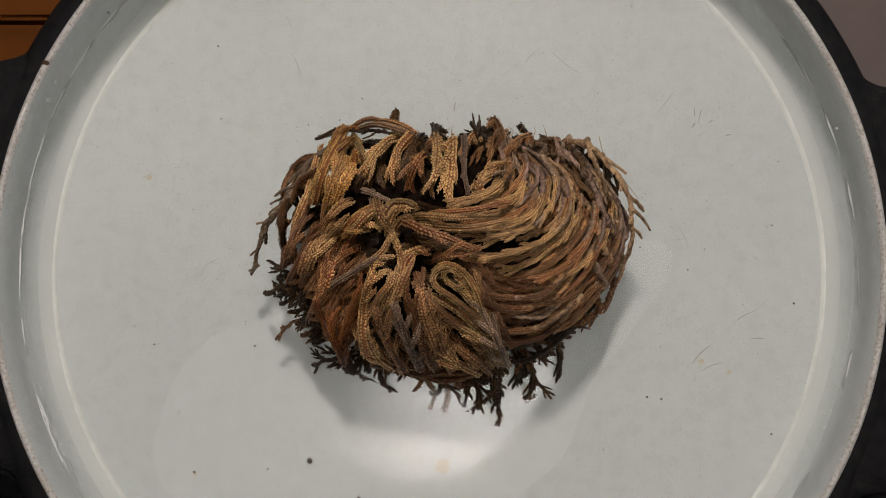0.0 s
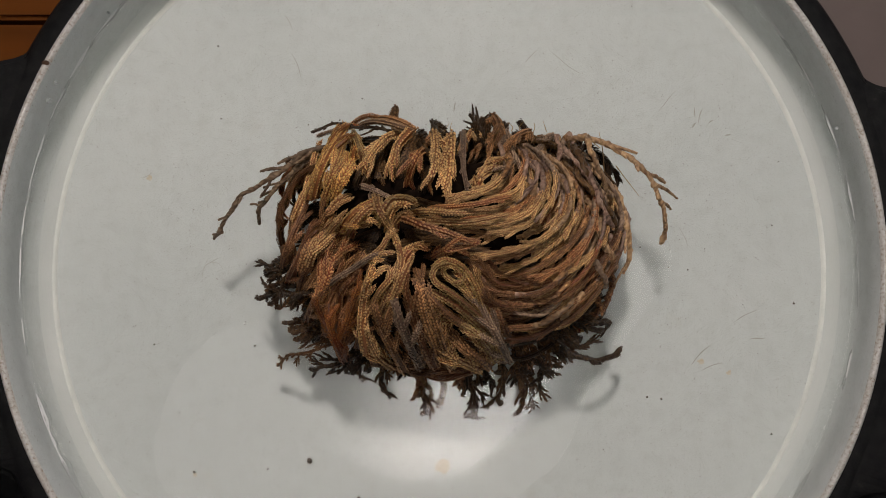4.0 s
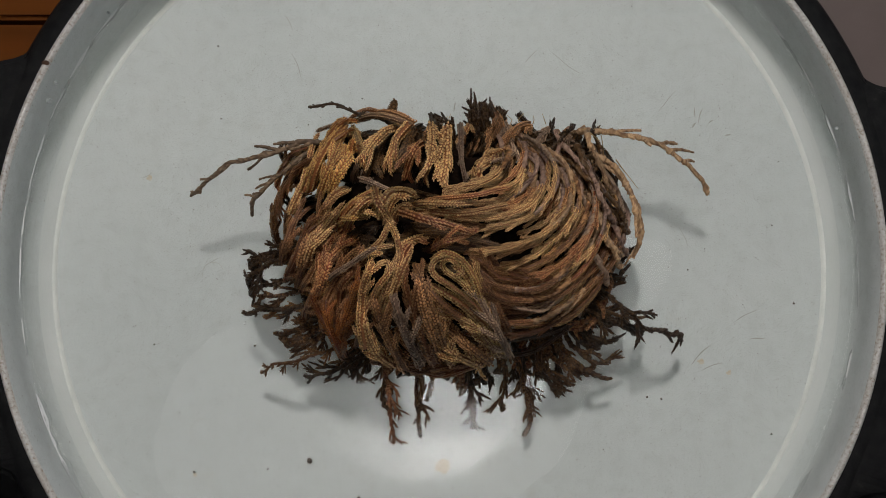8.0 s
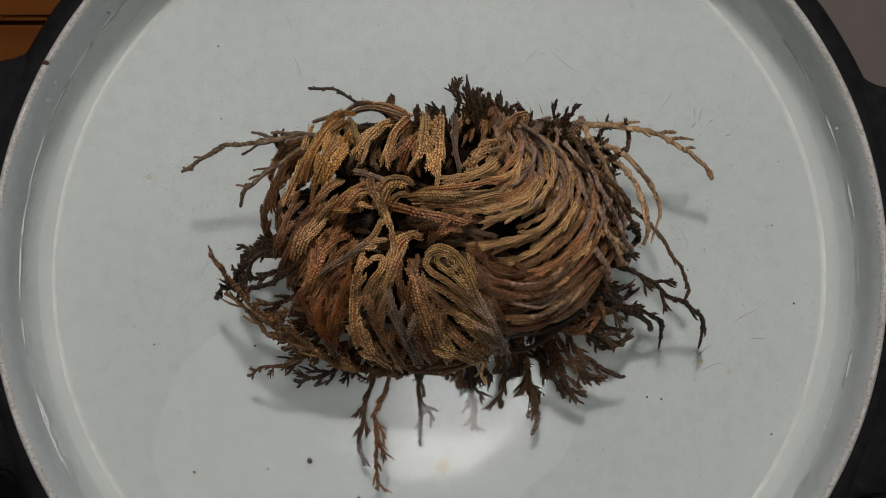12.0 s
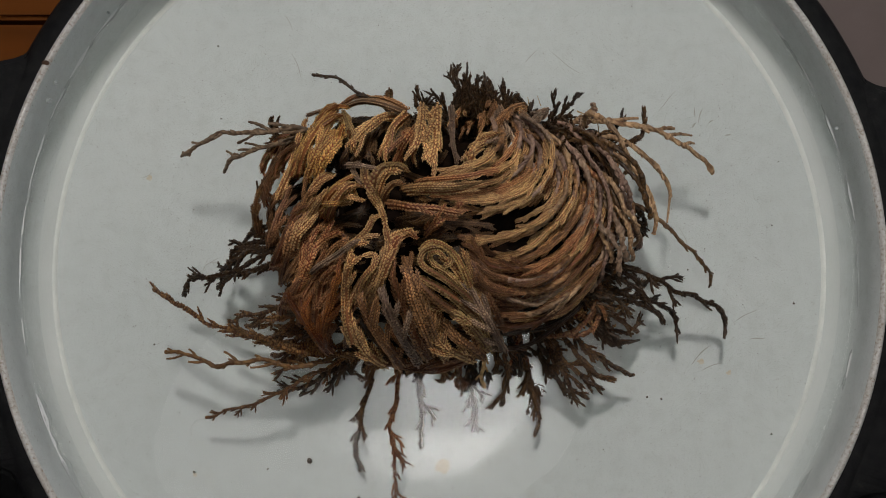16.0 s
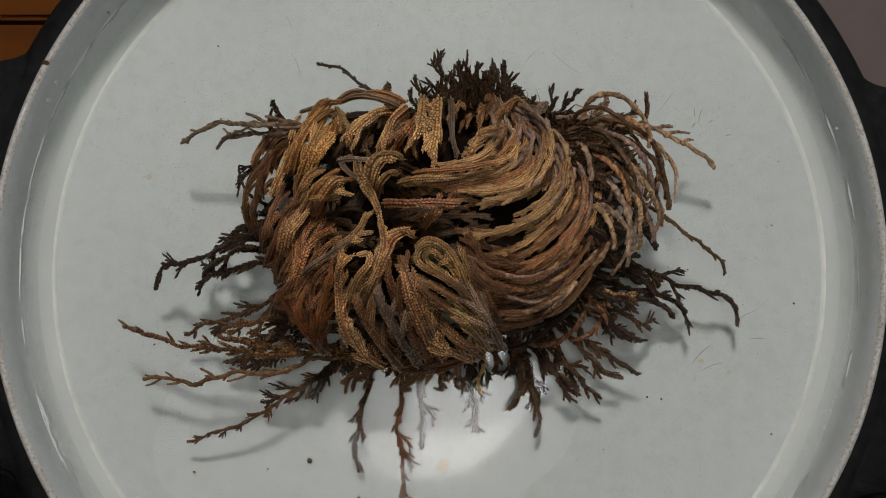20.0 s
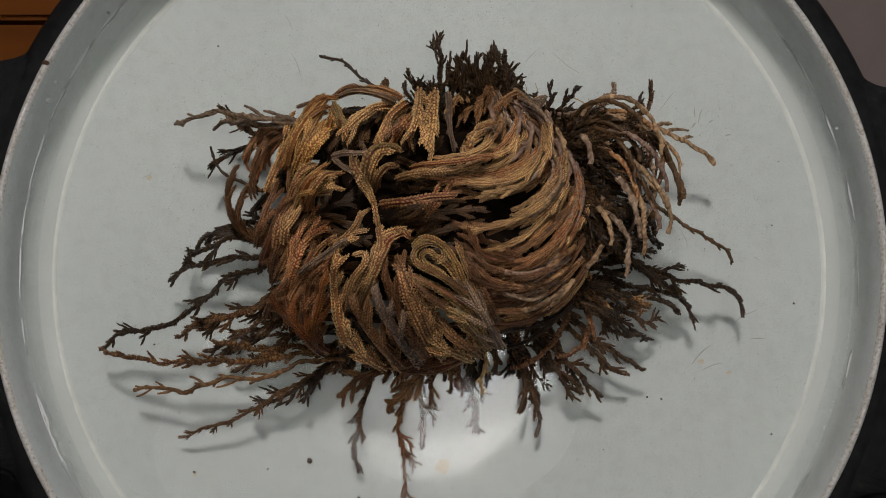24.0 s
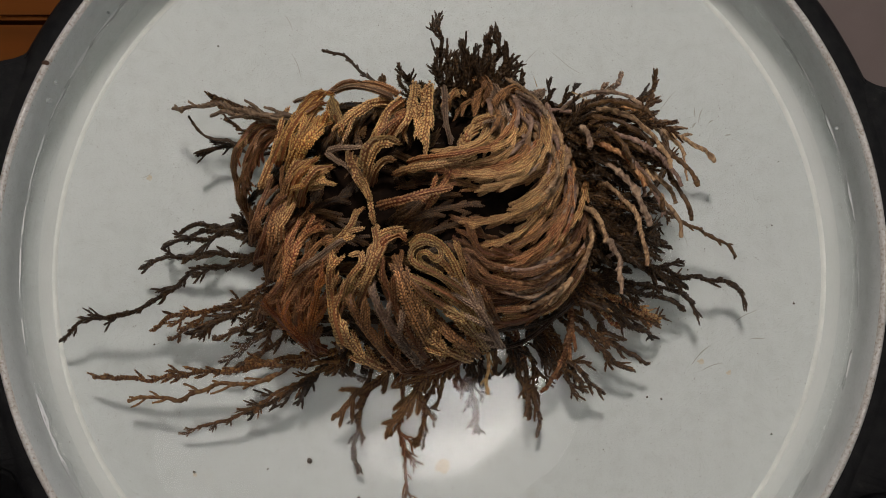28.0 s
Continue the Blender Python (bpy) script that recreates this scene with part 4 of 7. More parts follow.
between("stalk", 19, 2.5, 1, ("tan", "red", "brown", "tan"), [23.6, 34.9, 34.6, 20.9, 31.6, 7.9, 18.5, -0, 5.8, 0.6], [34.5, 37.5, 46.9, 19.3, 43.9, 2.5, 31, -10.1, 15.6, -12.6], 1.3)
between("stalk", 16, 2.35, 1, ("red", "brown", "umber", "tan"), [34.5, 36.6, 48, 15.9, 43.9, 0.9, 32.6, -10.1, 18.7, -13.3], [38.7, 36.6, 53, 15.8, 49.5, -0.1, 36.4, -16.8, 19.1, -23.7], 1.2)
open_frond("stalk", 2.2, "mauve", 5, (33.7, 34.6, 33), (0.9, 0.28, -0.21), (0, 34.5, -22.3, 20), (5, 38.4, -21.4, 22), (8, 40.2, -16.4, 26), (14.5, 42.4, -11.2, 30), (20, 42.6, -0.3, 32), (28, 47.3, 0.7, 37.2))
open_frond("stalk", 1.9, "grey", 5, (35.7, 34, 31), (0.9, 0.56, 0.51), (0, 41, -17, 20), (5, 40.9, -17.7, 22), (8, 40.6, -13.1, 26), (14.5, 42.2, -9.8, 30), (20, 49.1, -3.8, 32), (28, 57.6, 16.7, 33.7))
open_frond("stalk", 1.9, "wet", 5, (37.7, 33.5, 29), (0.9, 0.10, -0.02), (0, 44.2, -16.6, 20), (5, 43.4, -14, 22), (8, 44.2, -9.9, 26), (14.5, 50.2, -7, 30), (20, 46.5, 7.9, 32), (28, 59.1, 18.7, 36.2))
open_frond("stalk", 2.2, "mauve", 5, (39.8, 32.9, 27), (0.9, 0.24, -0.14), (0, 43.5, -13, 20), (5, 45.9, -10.3, 22), (8, 46.8, -6.6, 26), (14.5, 47.2, 0.9, 30), (20, 55.6, 12, 32), (28, 62.2, 23, 29.5))
open_frond("stalk", 2.2, "brown", 5, (41.8, 32.3, 25), (0.9, 0.63, 0.34), (0, 46.7, -6.4, 20), (5, 48.4, -6.6, 22), (8, 49.9, -3.3, 26), (14.5, 52.9, 0.7, 30), (20, 59.3, 17.5, 32), (28, 62.6, 22.5, 35.3))
open_frond("spray", 2.1, "dark", 3, (40.2, 11.2, 16.3), (-1, 0.1, 0.5), (0, 42.8, 2, 26), (8, 44, 1.2, 26), (14.5, 47.3, 3.9, 26), (20, 48.6, 5.5, 26), (28, 49.1, 7.9, 26))
open_frond("spray", 2.1, "dark", 3, (40.7, 29.9, 18.1), (-1, 0.1, 0.5), (0, 41.6, 20.4, 26), (8, 44.3, 19.6, 26), (14.5, 48.5, 27.1, 26), (20, 49.8, 31.9, 26), (28, 51.4, 34.4, 26))
open_frond("spray", 2.1, "wet", 3, (38.5, 26.3, 24.5), (-1, 0.1, 0.5), (0, 42.6, 17.8, 26), (8, 45.4, 17, 26), (14.5, 47.6, 23.9, 26), (20, 49.4, 28.2, 26), (28, 50.5, 30.6, 26))
open_frond("spray", 2.1, "dark", 3, (37.1, -0.7, 17.8), (-1, 0.1, 0.5), (0, 41, -9.4, 26), (8, 43.5, -10.2, 26), (14.5, 48.9, -10.5, 26), (20, 52.5, -10.9, 26), (28, 57.3, -8.4, 26))
open_frond("spray", 2.1, "dark", 3, (37, 15.2, 23.8), (-1, 0.1, 0.5), (0, 43.1, 6.7, 26), (8, 45, 5.9, 26), (14.5, 48.7, 9.8, 26), (20, 49.7, 12.2, 26), (28, 51.3, 14.7, 26))
open_frond("spray", 2.1, "wet", 3, (36.4, -1.4, 15.7), (-1, 0.1, 0.5), (0, 41.7, -10.2, 26), (8, 44.9, -11.1, 26), (14.5, 50.2, -11.5, 26), (20, 47.5, -12, 26), (28, 47.2, -9.6, 26))
open_frond("spray", 2.1, "dark", 3, (38.6, 12.3, 18.5), (-1, 0.1, 0.5), (0, 38.4, 3.3, 26), (8, 45.8, 2.5, 26), (14.5, 48.2, 5.6, 26), (20, 52.6, 7.4, 26), (28, 57.2, 9.8, 26))
open_frond("spray", 2.1, "dark", 3, (36.8, 8.5, 17.2), (-1, 0.1, 0.5), (0, 40.3, -0.5, 26), (8, 44.6, -1.4, 26), (14.5, 47.9, 0.7, 26), (20, 57.3, 1.8, 26), (28, 66.7, 4.3, 26))
open_frond("spray", 2.1, "wet", 3, (37.9, 8.6, 17.4), (-1, 0.1, 0.5), (0, 39.1, -0.4, 26), (8, 43.2, -1.2, 26), (14.5, 48, 0.9, 26), (20, 50.6, 2, 26), (28, 53.2, 4.5, 26))
open_frond("spray", 2.1, "dark", 3, (37.8, 3.9, 17.9), (-1, 0.1, 0.5), (0, 39.7, -5, 26), (8, 45.9, -5.8, 26), (14.5, 48.1, -4.9, 26), (20, 51.5, -4.5, 26), (28, 55.1, -2, 26))
open_frond("spray", 2.1, "dark", 3, (40.1, 11.1, 22.2), (-1, 0.1, 0.5), (0, 42.4, 2.5, 26), (8, 45.4, 1.6, 26), (14.5, 47.3, 4.5, 26), (20, 46.6, 6.1, 26), (28, 45.2, 8.6, 26))
open_frond("spray", 2.1, "wet", 3, (40.1, 16.4, 21.3), (-1, 0.1, 0.5), (0, 42.9, 7.6, 26), (8, 43.7, 6.8, 26), (14.5, 48.2, 11, 26), (20, 50, 13.5, 26), (28, 51.9, 16, 26))
open_frond("spray", 2.1, "dark", 3, (37.1, -1.1, 19.6), (-1, 0.1, 0.5), (0, 39.1, -9.7, 26), (8, 45.6, -10.5, 26), (14.5, 49.6, -10.8, 26), (20, 50.7, -11.2, 26), (28, 53.7, -8.8, 26))
open_frond("spray", 2.1, "dark", 3, (37.6, 17.4, 24.4), (-1, 0.1, 0.5), (0, 39.6, 9, 26), (8, 45.2, 8.2, 26), (14.5, 47.9, 12.7, 26), (20, 49.4, 15.5, 26), (28, 50.7, 18, 26))
open_frond("spray", 2.1, "wet", 3, (39.6, 9.6, 18), (-1, 0.1, 0.5), (0, 42.4, 0.6, 26), (8, 45.9, -0.2, 26), (14.5, 49.4, 2.2, 26), (20, 50, 3.5, 26), (28, 52, 6, 26))
open_frond("spray", 2.1, "dark", 3, (37.7, 15, 19.3), (-1, 0.1, 0.5), (0, 42.1, 6.1, 26), (8, 43.8, 5.2, 26), (14.5, 47.7, 9, 26), (20, 50.9, 11.3, 26), (28, 53.8, 13.7, 26))
open_frond("spray", 2.1, "dark", 3, (37.3, 22.6, 23.5), (-1, 0.1, 0.5), (0, 40.1, 14, 26), (8, 43.9, 13.1, 26), (14.5, 47.5, 19, 26), (20, 52.8, 22.6, 26), (28, 57.5, 25.1, 26))
open_frond("spray", 2.1, "wet", 3, (38.3, 26.1, 24), (-1, 0.1, 0.5), (0, 41.1, 17.5, 26), (8, 45.8, 16.7, 26), (14.5, 50.4, 23.4, 26), (20, 57.1, 27.7, 26), (28, 66, 30.2, 26))
open_frond("spray", 2.1, "dark", 3, (39.6, 30.4, 16.2), (-1, 0.1, 0.5), (0, 41.1, 20.6, 26), (8, 44.1, 19.7, 26), (14.5, 50, 27.3, 26), (20, 50.9, 32.1, 26), (28, 53.4, 34.6, 26))
open_frond("spray", 2.1, "dark", 3, (39.6, 29, 25), (-1, 0.1, 0.5), (0, 39.8, 20.5, 26), (8, 44.4, 19.7, 26), (14.5, 47.7, 27.3, 26), (20, 45.9, 32.1, 26), (28, 43.6, 34.5, 26))
open_frond("spray", 2.1, "wet", 3, (36, 15, 25.7), (-1, 0.1, 0.5), (0, 40.1, 6.7, 26), (8, 45.6, 5.9, 26), (14.5, 50, 9.9, 26), (20, 57, 12.2, 26), (28, 66, 14.7, 26))
open_frond("spray", 2.1, "dark", 3, (39.9, 29.3, 23.8), (-1, 0.1, 0.5), (0, 40.1, 20.6, 26), (8, 46.5, 19.8, 26), (14.5, 48.8, 27.4, 26), (20, 50.4, 32.2, 26), (28, 52.5, 34.7, 26))
open_frond("spray", 2.1, "dark", 3, (38.2, 15.4, 25.3), (-1, 0.1, 0.5), (0, 41.3, 7.1, 26), (8, 46.2, 6.3, 26), (14.5, 48.8, 10.3, 26), (20, 54, 12.7, 26), (28, 59.9, 15.2, 26))
open_frond("spray", 2.1, "wet", 3, (37.7, 12, 16.8), (-1, 0.1, 0.5), (0, 41.6, 2.9, 26), (8, 44.1, 2.1, 26), (14.5, 50, 5, 26), (20, 46.6, 6.7, 26), (28, 45.2, 9.2, 26))
open_frond("spray", 2.1, "dark", 3, (35.7, -3.6, 16.9), (-1, 0.1, 0.5), (0, 41.2, -12.3, 26), (8, 43.3, -13.1, 26), (14.5, 47.4, -14.1, 26), (20, 48.1, -15, 26), (28, 48.4, -12.6, 26))
open_frond("spray", 2.1, "dark", 3, (38.1, 10, 20.7), (-1, 0.1, 0.5), (0, 40.2, 1.3, 26), (8, 44, 0.5, 26), (14.5, 47.9, 3.1, 26), (20, 54.8, 4.5, 26), (28, 61.6, 6.9, 26))
open_frond("spray", 2.1, "wet", 3, (35.9, 0.6, 15.6), (-1, 0.1, 0.5), (0, 42.5, -8.3, 26), (8, 44.7, -9.1, 26), (14.5, 50, -9.1, 26), (20, 47.2, -9.3, 26), (28, 46.6, -6.8, 26))
open_frond("spray", 2.1, "dark", 3, (40.2, 11.3, 20.6), (-1, 0.1, 0.5), (0, 40.3, 2.5, 26), (8, 45.1, 1.7, 26), (14.5, 48.5, 4.6, 26), (20, 54.8, 6.2, 26), (28, 61.5, 8.7, 26))
open_frond("spray", 2.1, "dark", 3, (40.6, 10.4, 18.7), (-1, 0.1, 0.5), (0, 40.3, 1.5, 26), (8, 45, 0.6, 26), (14.5, 49.4, 3.2, 26), (20, 48.2, 4.7, 26), (28, 48.5, 7.2, 26))
open_frond("spray", 2.1, "wet", 3, (40.6, 22.4, 17.2), (-1, 0.1, 0.5), (0, 42.2, 12.9, 26), (8, 45.4, 12.1, 26), (14.5, 50.2, 17.7, 26), (20, 53, 21.1, 26), (28, 57.8, 23.6, 26))
open_frond("spray", 2.1, "dark", 3, (40.2, 8.6, 18.6), (-1, 0.1, 0.5), (0, 40, -0.3, 26), (8, 43.6, -1.1, 26), (14.5, 50, 1, 26), (20, 46.1, 2.1, 26), (28, 44.2, 4.6, 26))
open_frond("spray", 2.1, "dark", 3, (39.8, 13.4, 16), (-1, 0.1, 0.5), (0, 39.9, 4.1, 26), (8, 45.7, 3.3, 26), (14.5, 47.5, 6.6, 26), (20, 52.6, 8.5, 26), (28, 57.2, 11, 26))
open_frond("spray", 2.1, "wet", 3, (38.1, -4.7, 25.9), (-1, 0.1, 0.5), (0, 38.4, -12.8, 26), (8, 45.9, -13.6, 26), (14.5, 50.2, -14.7, 26), (20, 47.2, -15.7, 26), (28, 46.6, -13.3, 26))
open_frond("spray", 2.1, "dark", 3, (40.3, 15, 17.4), (-1, 0.1, 0.5), (0, 42.1, 5.8, 26), (8, 45.3, 5, 26), (14.5, 50, 8.7, 26), (20, 47.3, 10.9, 26), (28, 46.6, 13.4, 26))
# lower rows in umber, darkened for the side turned from the lamp
between("leafy", 10, 2.8, -3, ("umber", "wet", "dark"), [-21.8, -22.1, -14.2, -26.9, -2.7, -30.2], [-2.5, -16.2, 10, -25.3, 25.1, -26.9], 2)
between("stalk", 13, 2.4, 1, ("umber", "umber", "umber"), [38.8, 2.2, 27.8, -7.2, 17, -7.4, 8, -2.3], [40.9, -9.8, 30.1, -20.6, 19.1, -23.7, 12.8, -20.7], 0.8)
between("leafy", 6, 2.6, 2, ("umber", "umber", "umber"), [27.6, -2.9, 18.5, -4.5, 11, -1.6, 5, -3.1], [28, -16.2, 18.7, -17.7, 14.1, -13.3, 11, -7.5], 0.8)
body("leafy", 3.4, 2, "tan", -10, 34.5, -15, 32.1, -18.6, 26.8, -20.3, 22.1)
body("leafy", 3.4, 2, "tan", -8, 33.6, -10.9, 29.6, -12.4, 25.6, -13.4, 23.1)
body("leafy", 3.2, 1, "red", -4.3, 28.5, -6.3, 24.7, -7.7, 21.1, -9.2, 18.2)
body("leafy", 3.6, 3, "tan", -0.6, 33, -0.2, 26.8, -0.9, 21, -2.1, 18.6)
body("leafy", 4.0, 3, "tan", 3.7, 32, 3.6, 25.1, 3.1, 19.4, 2.1, 15.4)
body("cord", 3.0, 4, "grey", 7, 33.6, 6.9, 27.4, 6.9, 20.8, 7.7, 15.6)
body("leafy", 3.6, 2, "tan", 10.3, 15.6, 11.4, 19.6, 13.4, 22.9, 15.8, 24.6)
body("leafy", 3.0, 2, "tan", 18.9, 26.5, 15.7, 23, 12.6, 21.2, 11.1, 18.8)
body("leafy", 3.2, 1, "brown", 15.5, 41.7, 17.8, 33.2, 19, 27.6, 19.6, 21.6)
body("leafy", 3.2, 2, "grey", 18.6, 34.9, 19.8, 29.2, 20.4, 24.8, 17.2, 21.4)
body("cord", 3.0, 3, "brown", -6.4, 34.7, -12.1, 38.2, -19.4, 41.5, -26, 38.8)
body("cord", 2.6, 3, "twig", -7.2, 34, -13.6, 36.5, -20.5, 38.5, -29.3, 37.8, -35.6, 36.5)
between("leafy", 7, 2.6, 0, ("brown", "tan", "grey"), [-5.8, 37.7, -6.5, 33.2, -5.6, 29.3], [35.4, 38.3, 29.2, 31.8, 25.3, 25.6], 1.2)
body("leafy", 3.8, 5, "yellow", -34.8, 15, -32.3, 22.2, -29.4, 30.5, -27.7, 39.8)
body("leafy", 3.4, 4, "yellow", -28.1, 13.9, -25.8, 19.3, -23.5, 24.1, -22.8, 28.5)
body("leafy", 3.2, 4, "yellow", -31, 13.3, -29.1, 18.8, -27.1, 25.3, -25.8, 32.7)
body("leafy", 3.0, 2, "green", -25.2, 37.5, -22.1, 30.5, -21, 26.1)
body("leafy", 3.0, 2, "tan", -39.9, 9.6, -36.8, 17.4, -34.9, 25.2, -34.3, 33.3)
body("strap", 3.4, 4, "green", -15.4, 6.9, -14.2, 11.4, -11.6, 14.1, -8, 13.7, -5.6, 11.9)
body("strap", 3.2, 5, "tan", -13.5, 6.5, -12.7, 9.5, -10.6, 11.8, -7.6, 11.5)
body("strap", 3.0, 5, "tan", -12.1, 6.2, -10.9, 8.5, -8.8, 9.7, -6.7, 9)
body("cord", 4.2, 5, "red", -9, 8.8, -3.8, 5.7, 2.1, 3.9, 8.5, 1.3)
body("cord", 3.2, 3, "tan", -6.1, 10.5, -0.1, 9.4, 5.8, 8.9, 15.4, 9.9)
body("cord", 3.2, 3, "tan", -4.6, 7.9, 2.1, 6.8, 9.5, 6.8, 18.4, 8.8)
body("cord", 3.0, 4, "red", -2.3, 11.2, 3.6, 10.6, 10.9, 11.2, 19.2, 14)
body("leafy", 3.0, 4, "red", -0.9, -1.1, 3.6, -0.4, 8, 0.4, 10.9, 1.4)
body("leafy", 3.6, 3, "yellow", -26.5, 5, -23.1, 8.8, -20.4, 10.8, -17, 11.3)
body("leafy", 3.2, 2, "tan", -26.9, 7.1, -22.7, 7.4, -19.6, 7.9, -16.7, 7.8)
body("leafy", 3.4, 2, "tan", -33, 2.1, -30.6, 8.1, -28, 12.6, -24.4, 15.5)
body("leafy", 3.2, 3, "brown", -37.9, -3.8, -34.8, 3.6, -31.3, 8.8, -28.2, 12.1)
body("leafy", 3.2, 3, "tan", -35.3, -2.4, -32, 3.4, -28.8, 6.3, -25.7, 8.5)
body("cord", 3.2, 3, "tan", -16.2, 15, -14.9, 8.8, -11.2, 3.5, -9.5, -3.1)
body("cord", 3.0, 2, "grey", -20.6, 18.5, -16.7, 16.7, -12.9, 15)
body("cord", 2.6, 2, "grey", -18.2, 16, -17.4, 12.8, -15.1, 9.7, -12.8, 5.9)
body("leafy", 3.4, 3, "tan", -11.3, -11.9, -10.1, -4.6, -8.9, -0.2, -4.1, 1.8)
body("leafy", 3.2, 4, "tan", -15.6, -16.3, -12.8, -10.5, -10.3, -4.7, -8.2, 0.4)
body("strap", 2.6, 4, "tan", -18.2, -16.3, -15.5, -11.2, -12.4, -7.6, -12.7, -4.9, -15.4, -4.9)
body("leafy", 3.0, 3, "tan", -20.3, -3, -17.2, -1.5, -14.2, 1.3, -12.7, 5)
body("leafy", 3.0, 2, "umber", -43.5, -1.8, -40.6, 4.1, -38.1, 10.2, -35.8, 14.8)
body("leafy", 3.0, 2, "umber", -41.9, -6.5, -38, -0.7, -35.5, 5.3, -33.1, 9.8)
between("leafy", 9, 3.2, 1, ("brown", "red", "umber", "umber"), [-41.5, -9.5, -36.5, -2.2, -31.5, 3.6, -25.1, 7.9], [-27.8, -22.2, -23.8, -13.1, -20.5, -7.3, -15.8, -1.4], 1.2)
between("leafy", 6, 3.0, 1, ("umber", "umber", "umber"), [-40.4, -15.5, -35.1, -9.8, -30.7, -4, -26.7, -0.4], [-22.3, -28.6, -19.5, -22.2, -18.4, -16.2, -16.7, -10.3], 1.2)
body("cord", 3.0, 4, "grey", -29.6, -7.9, -24.9, -5.6, -19.5, -2.8, -14.8, -0.2)
body("leafy", 4.0, 4, "tan", -19.8, -26.1, -20.3, -17.7, -19.1, -10.4, -16.6, -5.3)
body("leafy", 3.2, 4, "rust", -27.6, -24.5, -25.1, -19.2, -22.8, -14, -20.3, -8.2)
body("leafy", 3.0, 2, "umber", -36.7, -17.4, -33.5, -12.9, -29.9, -8.6)
body("leafy", 3.8, 4, "brown", 2.9, -29.9, -0.1, -20.8, -3.1, -12.7, -6, -4.7)
body("leafy", 4.2, 3, "umber", -1, -29.9, -4.7, -22.3, -7.2, -14.9, -9, -9)
body("leafy", 4.0, 3, "grey", -4.9, -29.9, -8.2, -23, -10.6, -16.3, -12.1, -10.4)
body("leafy", 4.0, 3, "brown", -9.6, -30.8, -13.2, -23.8, -15.3, -19.2, -16.7, -13.3)
body("leafy", 3.8, 2, "tan", -13.7, -30, -17.4, -26.9, -19.4, -22.2, -20, -17.7)
body("strap", 2.6, 5, "green", 17.8, -28.3, 12.9, -19.6, 5.3, -12.8, -0.6, -8.8, -1.1, -5.4, 2.1, -3.8, 5.9, -4.8, 6.5, -7.7, 4.4, -8.9)
body("strap", 2.8, 4, "green", 15.1, -22.3, 11.9, -14.6, 9.2, -8.4, 5.8, -4.4, 1.8, -3, -1.4, -4.7)
body("strap", 3.2, 3, "tan", 11.1, -16.3, 9.2, -11.2, 6.8, -7.6, 4.4, -6.1)
body("strap", 3.4, 3, "green", 12.7, -20.8, 7.3, -16.3, 2.8, -13.4, -1.6, -10.8)
body("leafy", 3.4, 3, "green", 16.1, -29.2, 10.4, -22, 3.6, -18.1, -1.6, -16.3)
body("leafy", 3.8, 3, "brown", 13.9, -30.8, 6.7, -25.3, 2.1, -21.5, -1.2, -18.5)
body("leafy", 3.8, 2, "tan", 10.9, -31.6, 4.5, -28.4, 0.6, -24.5, -1.7, -21.5)
body("cord", 3.0, 3, "tan", 16.5, -22.3, 14.1, -16.3, 11.7, -10.5, 9.5, -4.7)
body("cord", 3.5, 3, "umber", 19.7, -23.8, 16.4, -17.8, 14, -11.9, 11, -6.1)
between("leafy", 6, 2.8, 0, ("umber", "umber", "umber"), [-19.1, -28.6, -12.5, -31, -2.7, -31.8], [-2.7, -33.4, 7.1, -32.6, 18.5, -30.2], 1.0)
body("strap", 2.4, 4, "green", 16.4, -25.3, 12.2, -17.2, 6.8, -10.5, 2.1, -7.1, 1.5, -5, 3.6, -4.4, 5.3, -5.9)
body("leafy", 3.5, 3, "grey", 19, -29.2, 14.5, -20.8, 10.7, -13.4, 7.7, -7.6)
body("strap", 3.5, 3, "brown", 14.8, -28.4, 8.1, -20.8, 2.1, -16.3, -2.1, -11.9)
body("strap", 3.0, 3, "tan", -12.9, -16.3, -10.7, -9, -9.5, -3.1, -10.3, 1.3)
body("strap", 3.2, 4, "tan", -14.4, -17.8, -11.3, -11.9, -8.8, -6.1, -6.8, -1)
body("strap", 3.0, 4, "red", -9.4, -4.7, -7.9, -1, -5, 1.1, -2.9, -0.1)
body("strap", 3.0, 4, "tan", -16.7, 14.6, -15.4, 10.2, -12.7, 6.4, -10.6, 1.2)
body("leafy", 3.5, 3, "tan", 3.7, -30.7, 2.1, -25.3, -0.2, -19.3, -1.6, -14.9)
body("strap", 3.5, 4, "brown", 0.3, -28.3, -1.8, -22.3, -3.9, -16.4, -5.3, -9.1)
body("strap", 3.0, 5, "yellow", -33.5, 15.7, -30.8, 23.8, -27.7, 32.6, -26.4, 37.5)
body("strap", 3.0, 5, "yellow", -28.1, 15.3, -25.2, 21.6, -23.2, 25.6, -22.4, 28.5)
body("strap", 3.0, 4, "tan", -24.5, 4.5, -21.5, 7.4, -18.8, 10.3, -16.6, 11.5)
body("leafy", 3.4, 5, "rust", -26.3, -28.5, -28.5, -22.8, -31.6, -17, -33.6, -12.4)
body("leafy", 2.8, 5, "rust", -27.2, -27.7, -28.8, -22.2, -29.4, -17.7, -28.2, -14)
between("leafy", 6, 2.5, 1, ("red", "brown", "tan"), [-30.9, 33.8, -38.4, 30.5, -43.8, 25.4, -46, 19.1], [-31.7, 24.9, -39.3, 20.8, -43.3, 14.5, -45.3, 6.5], 0.6)
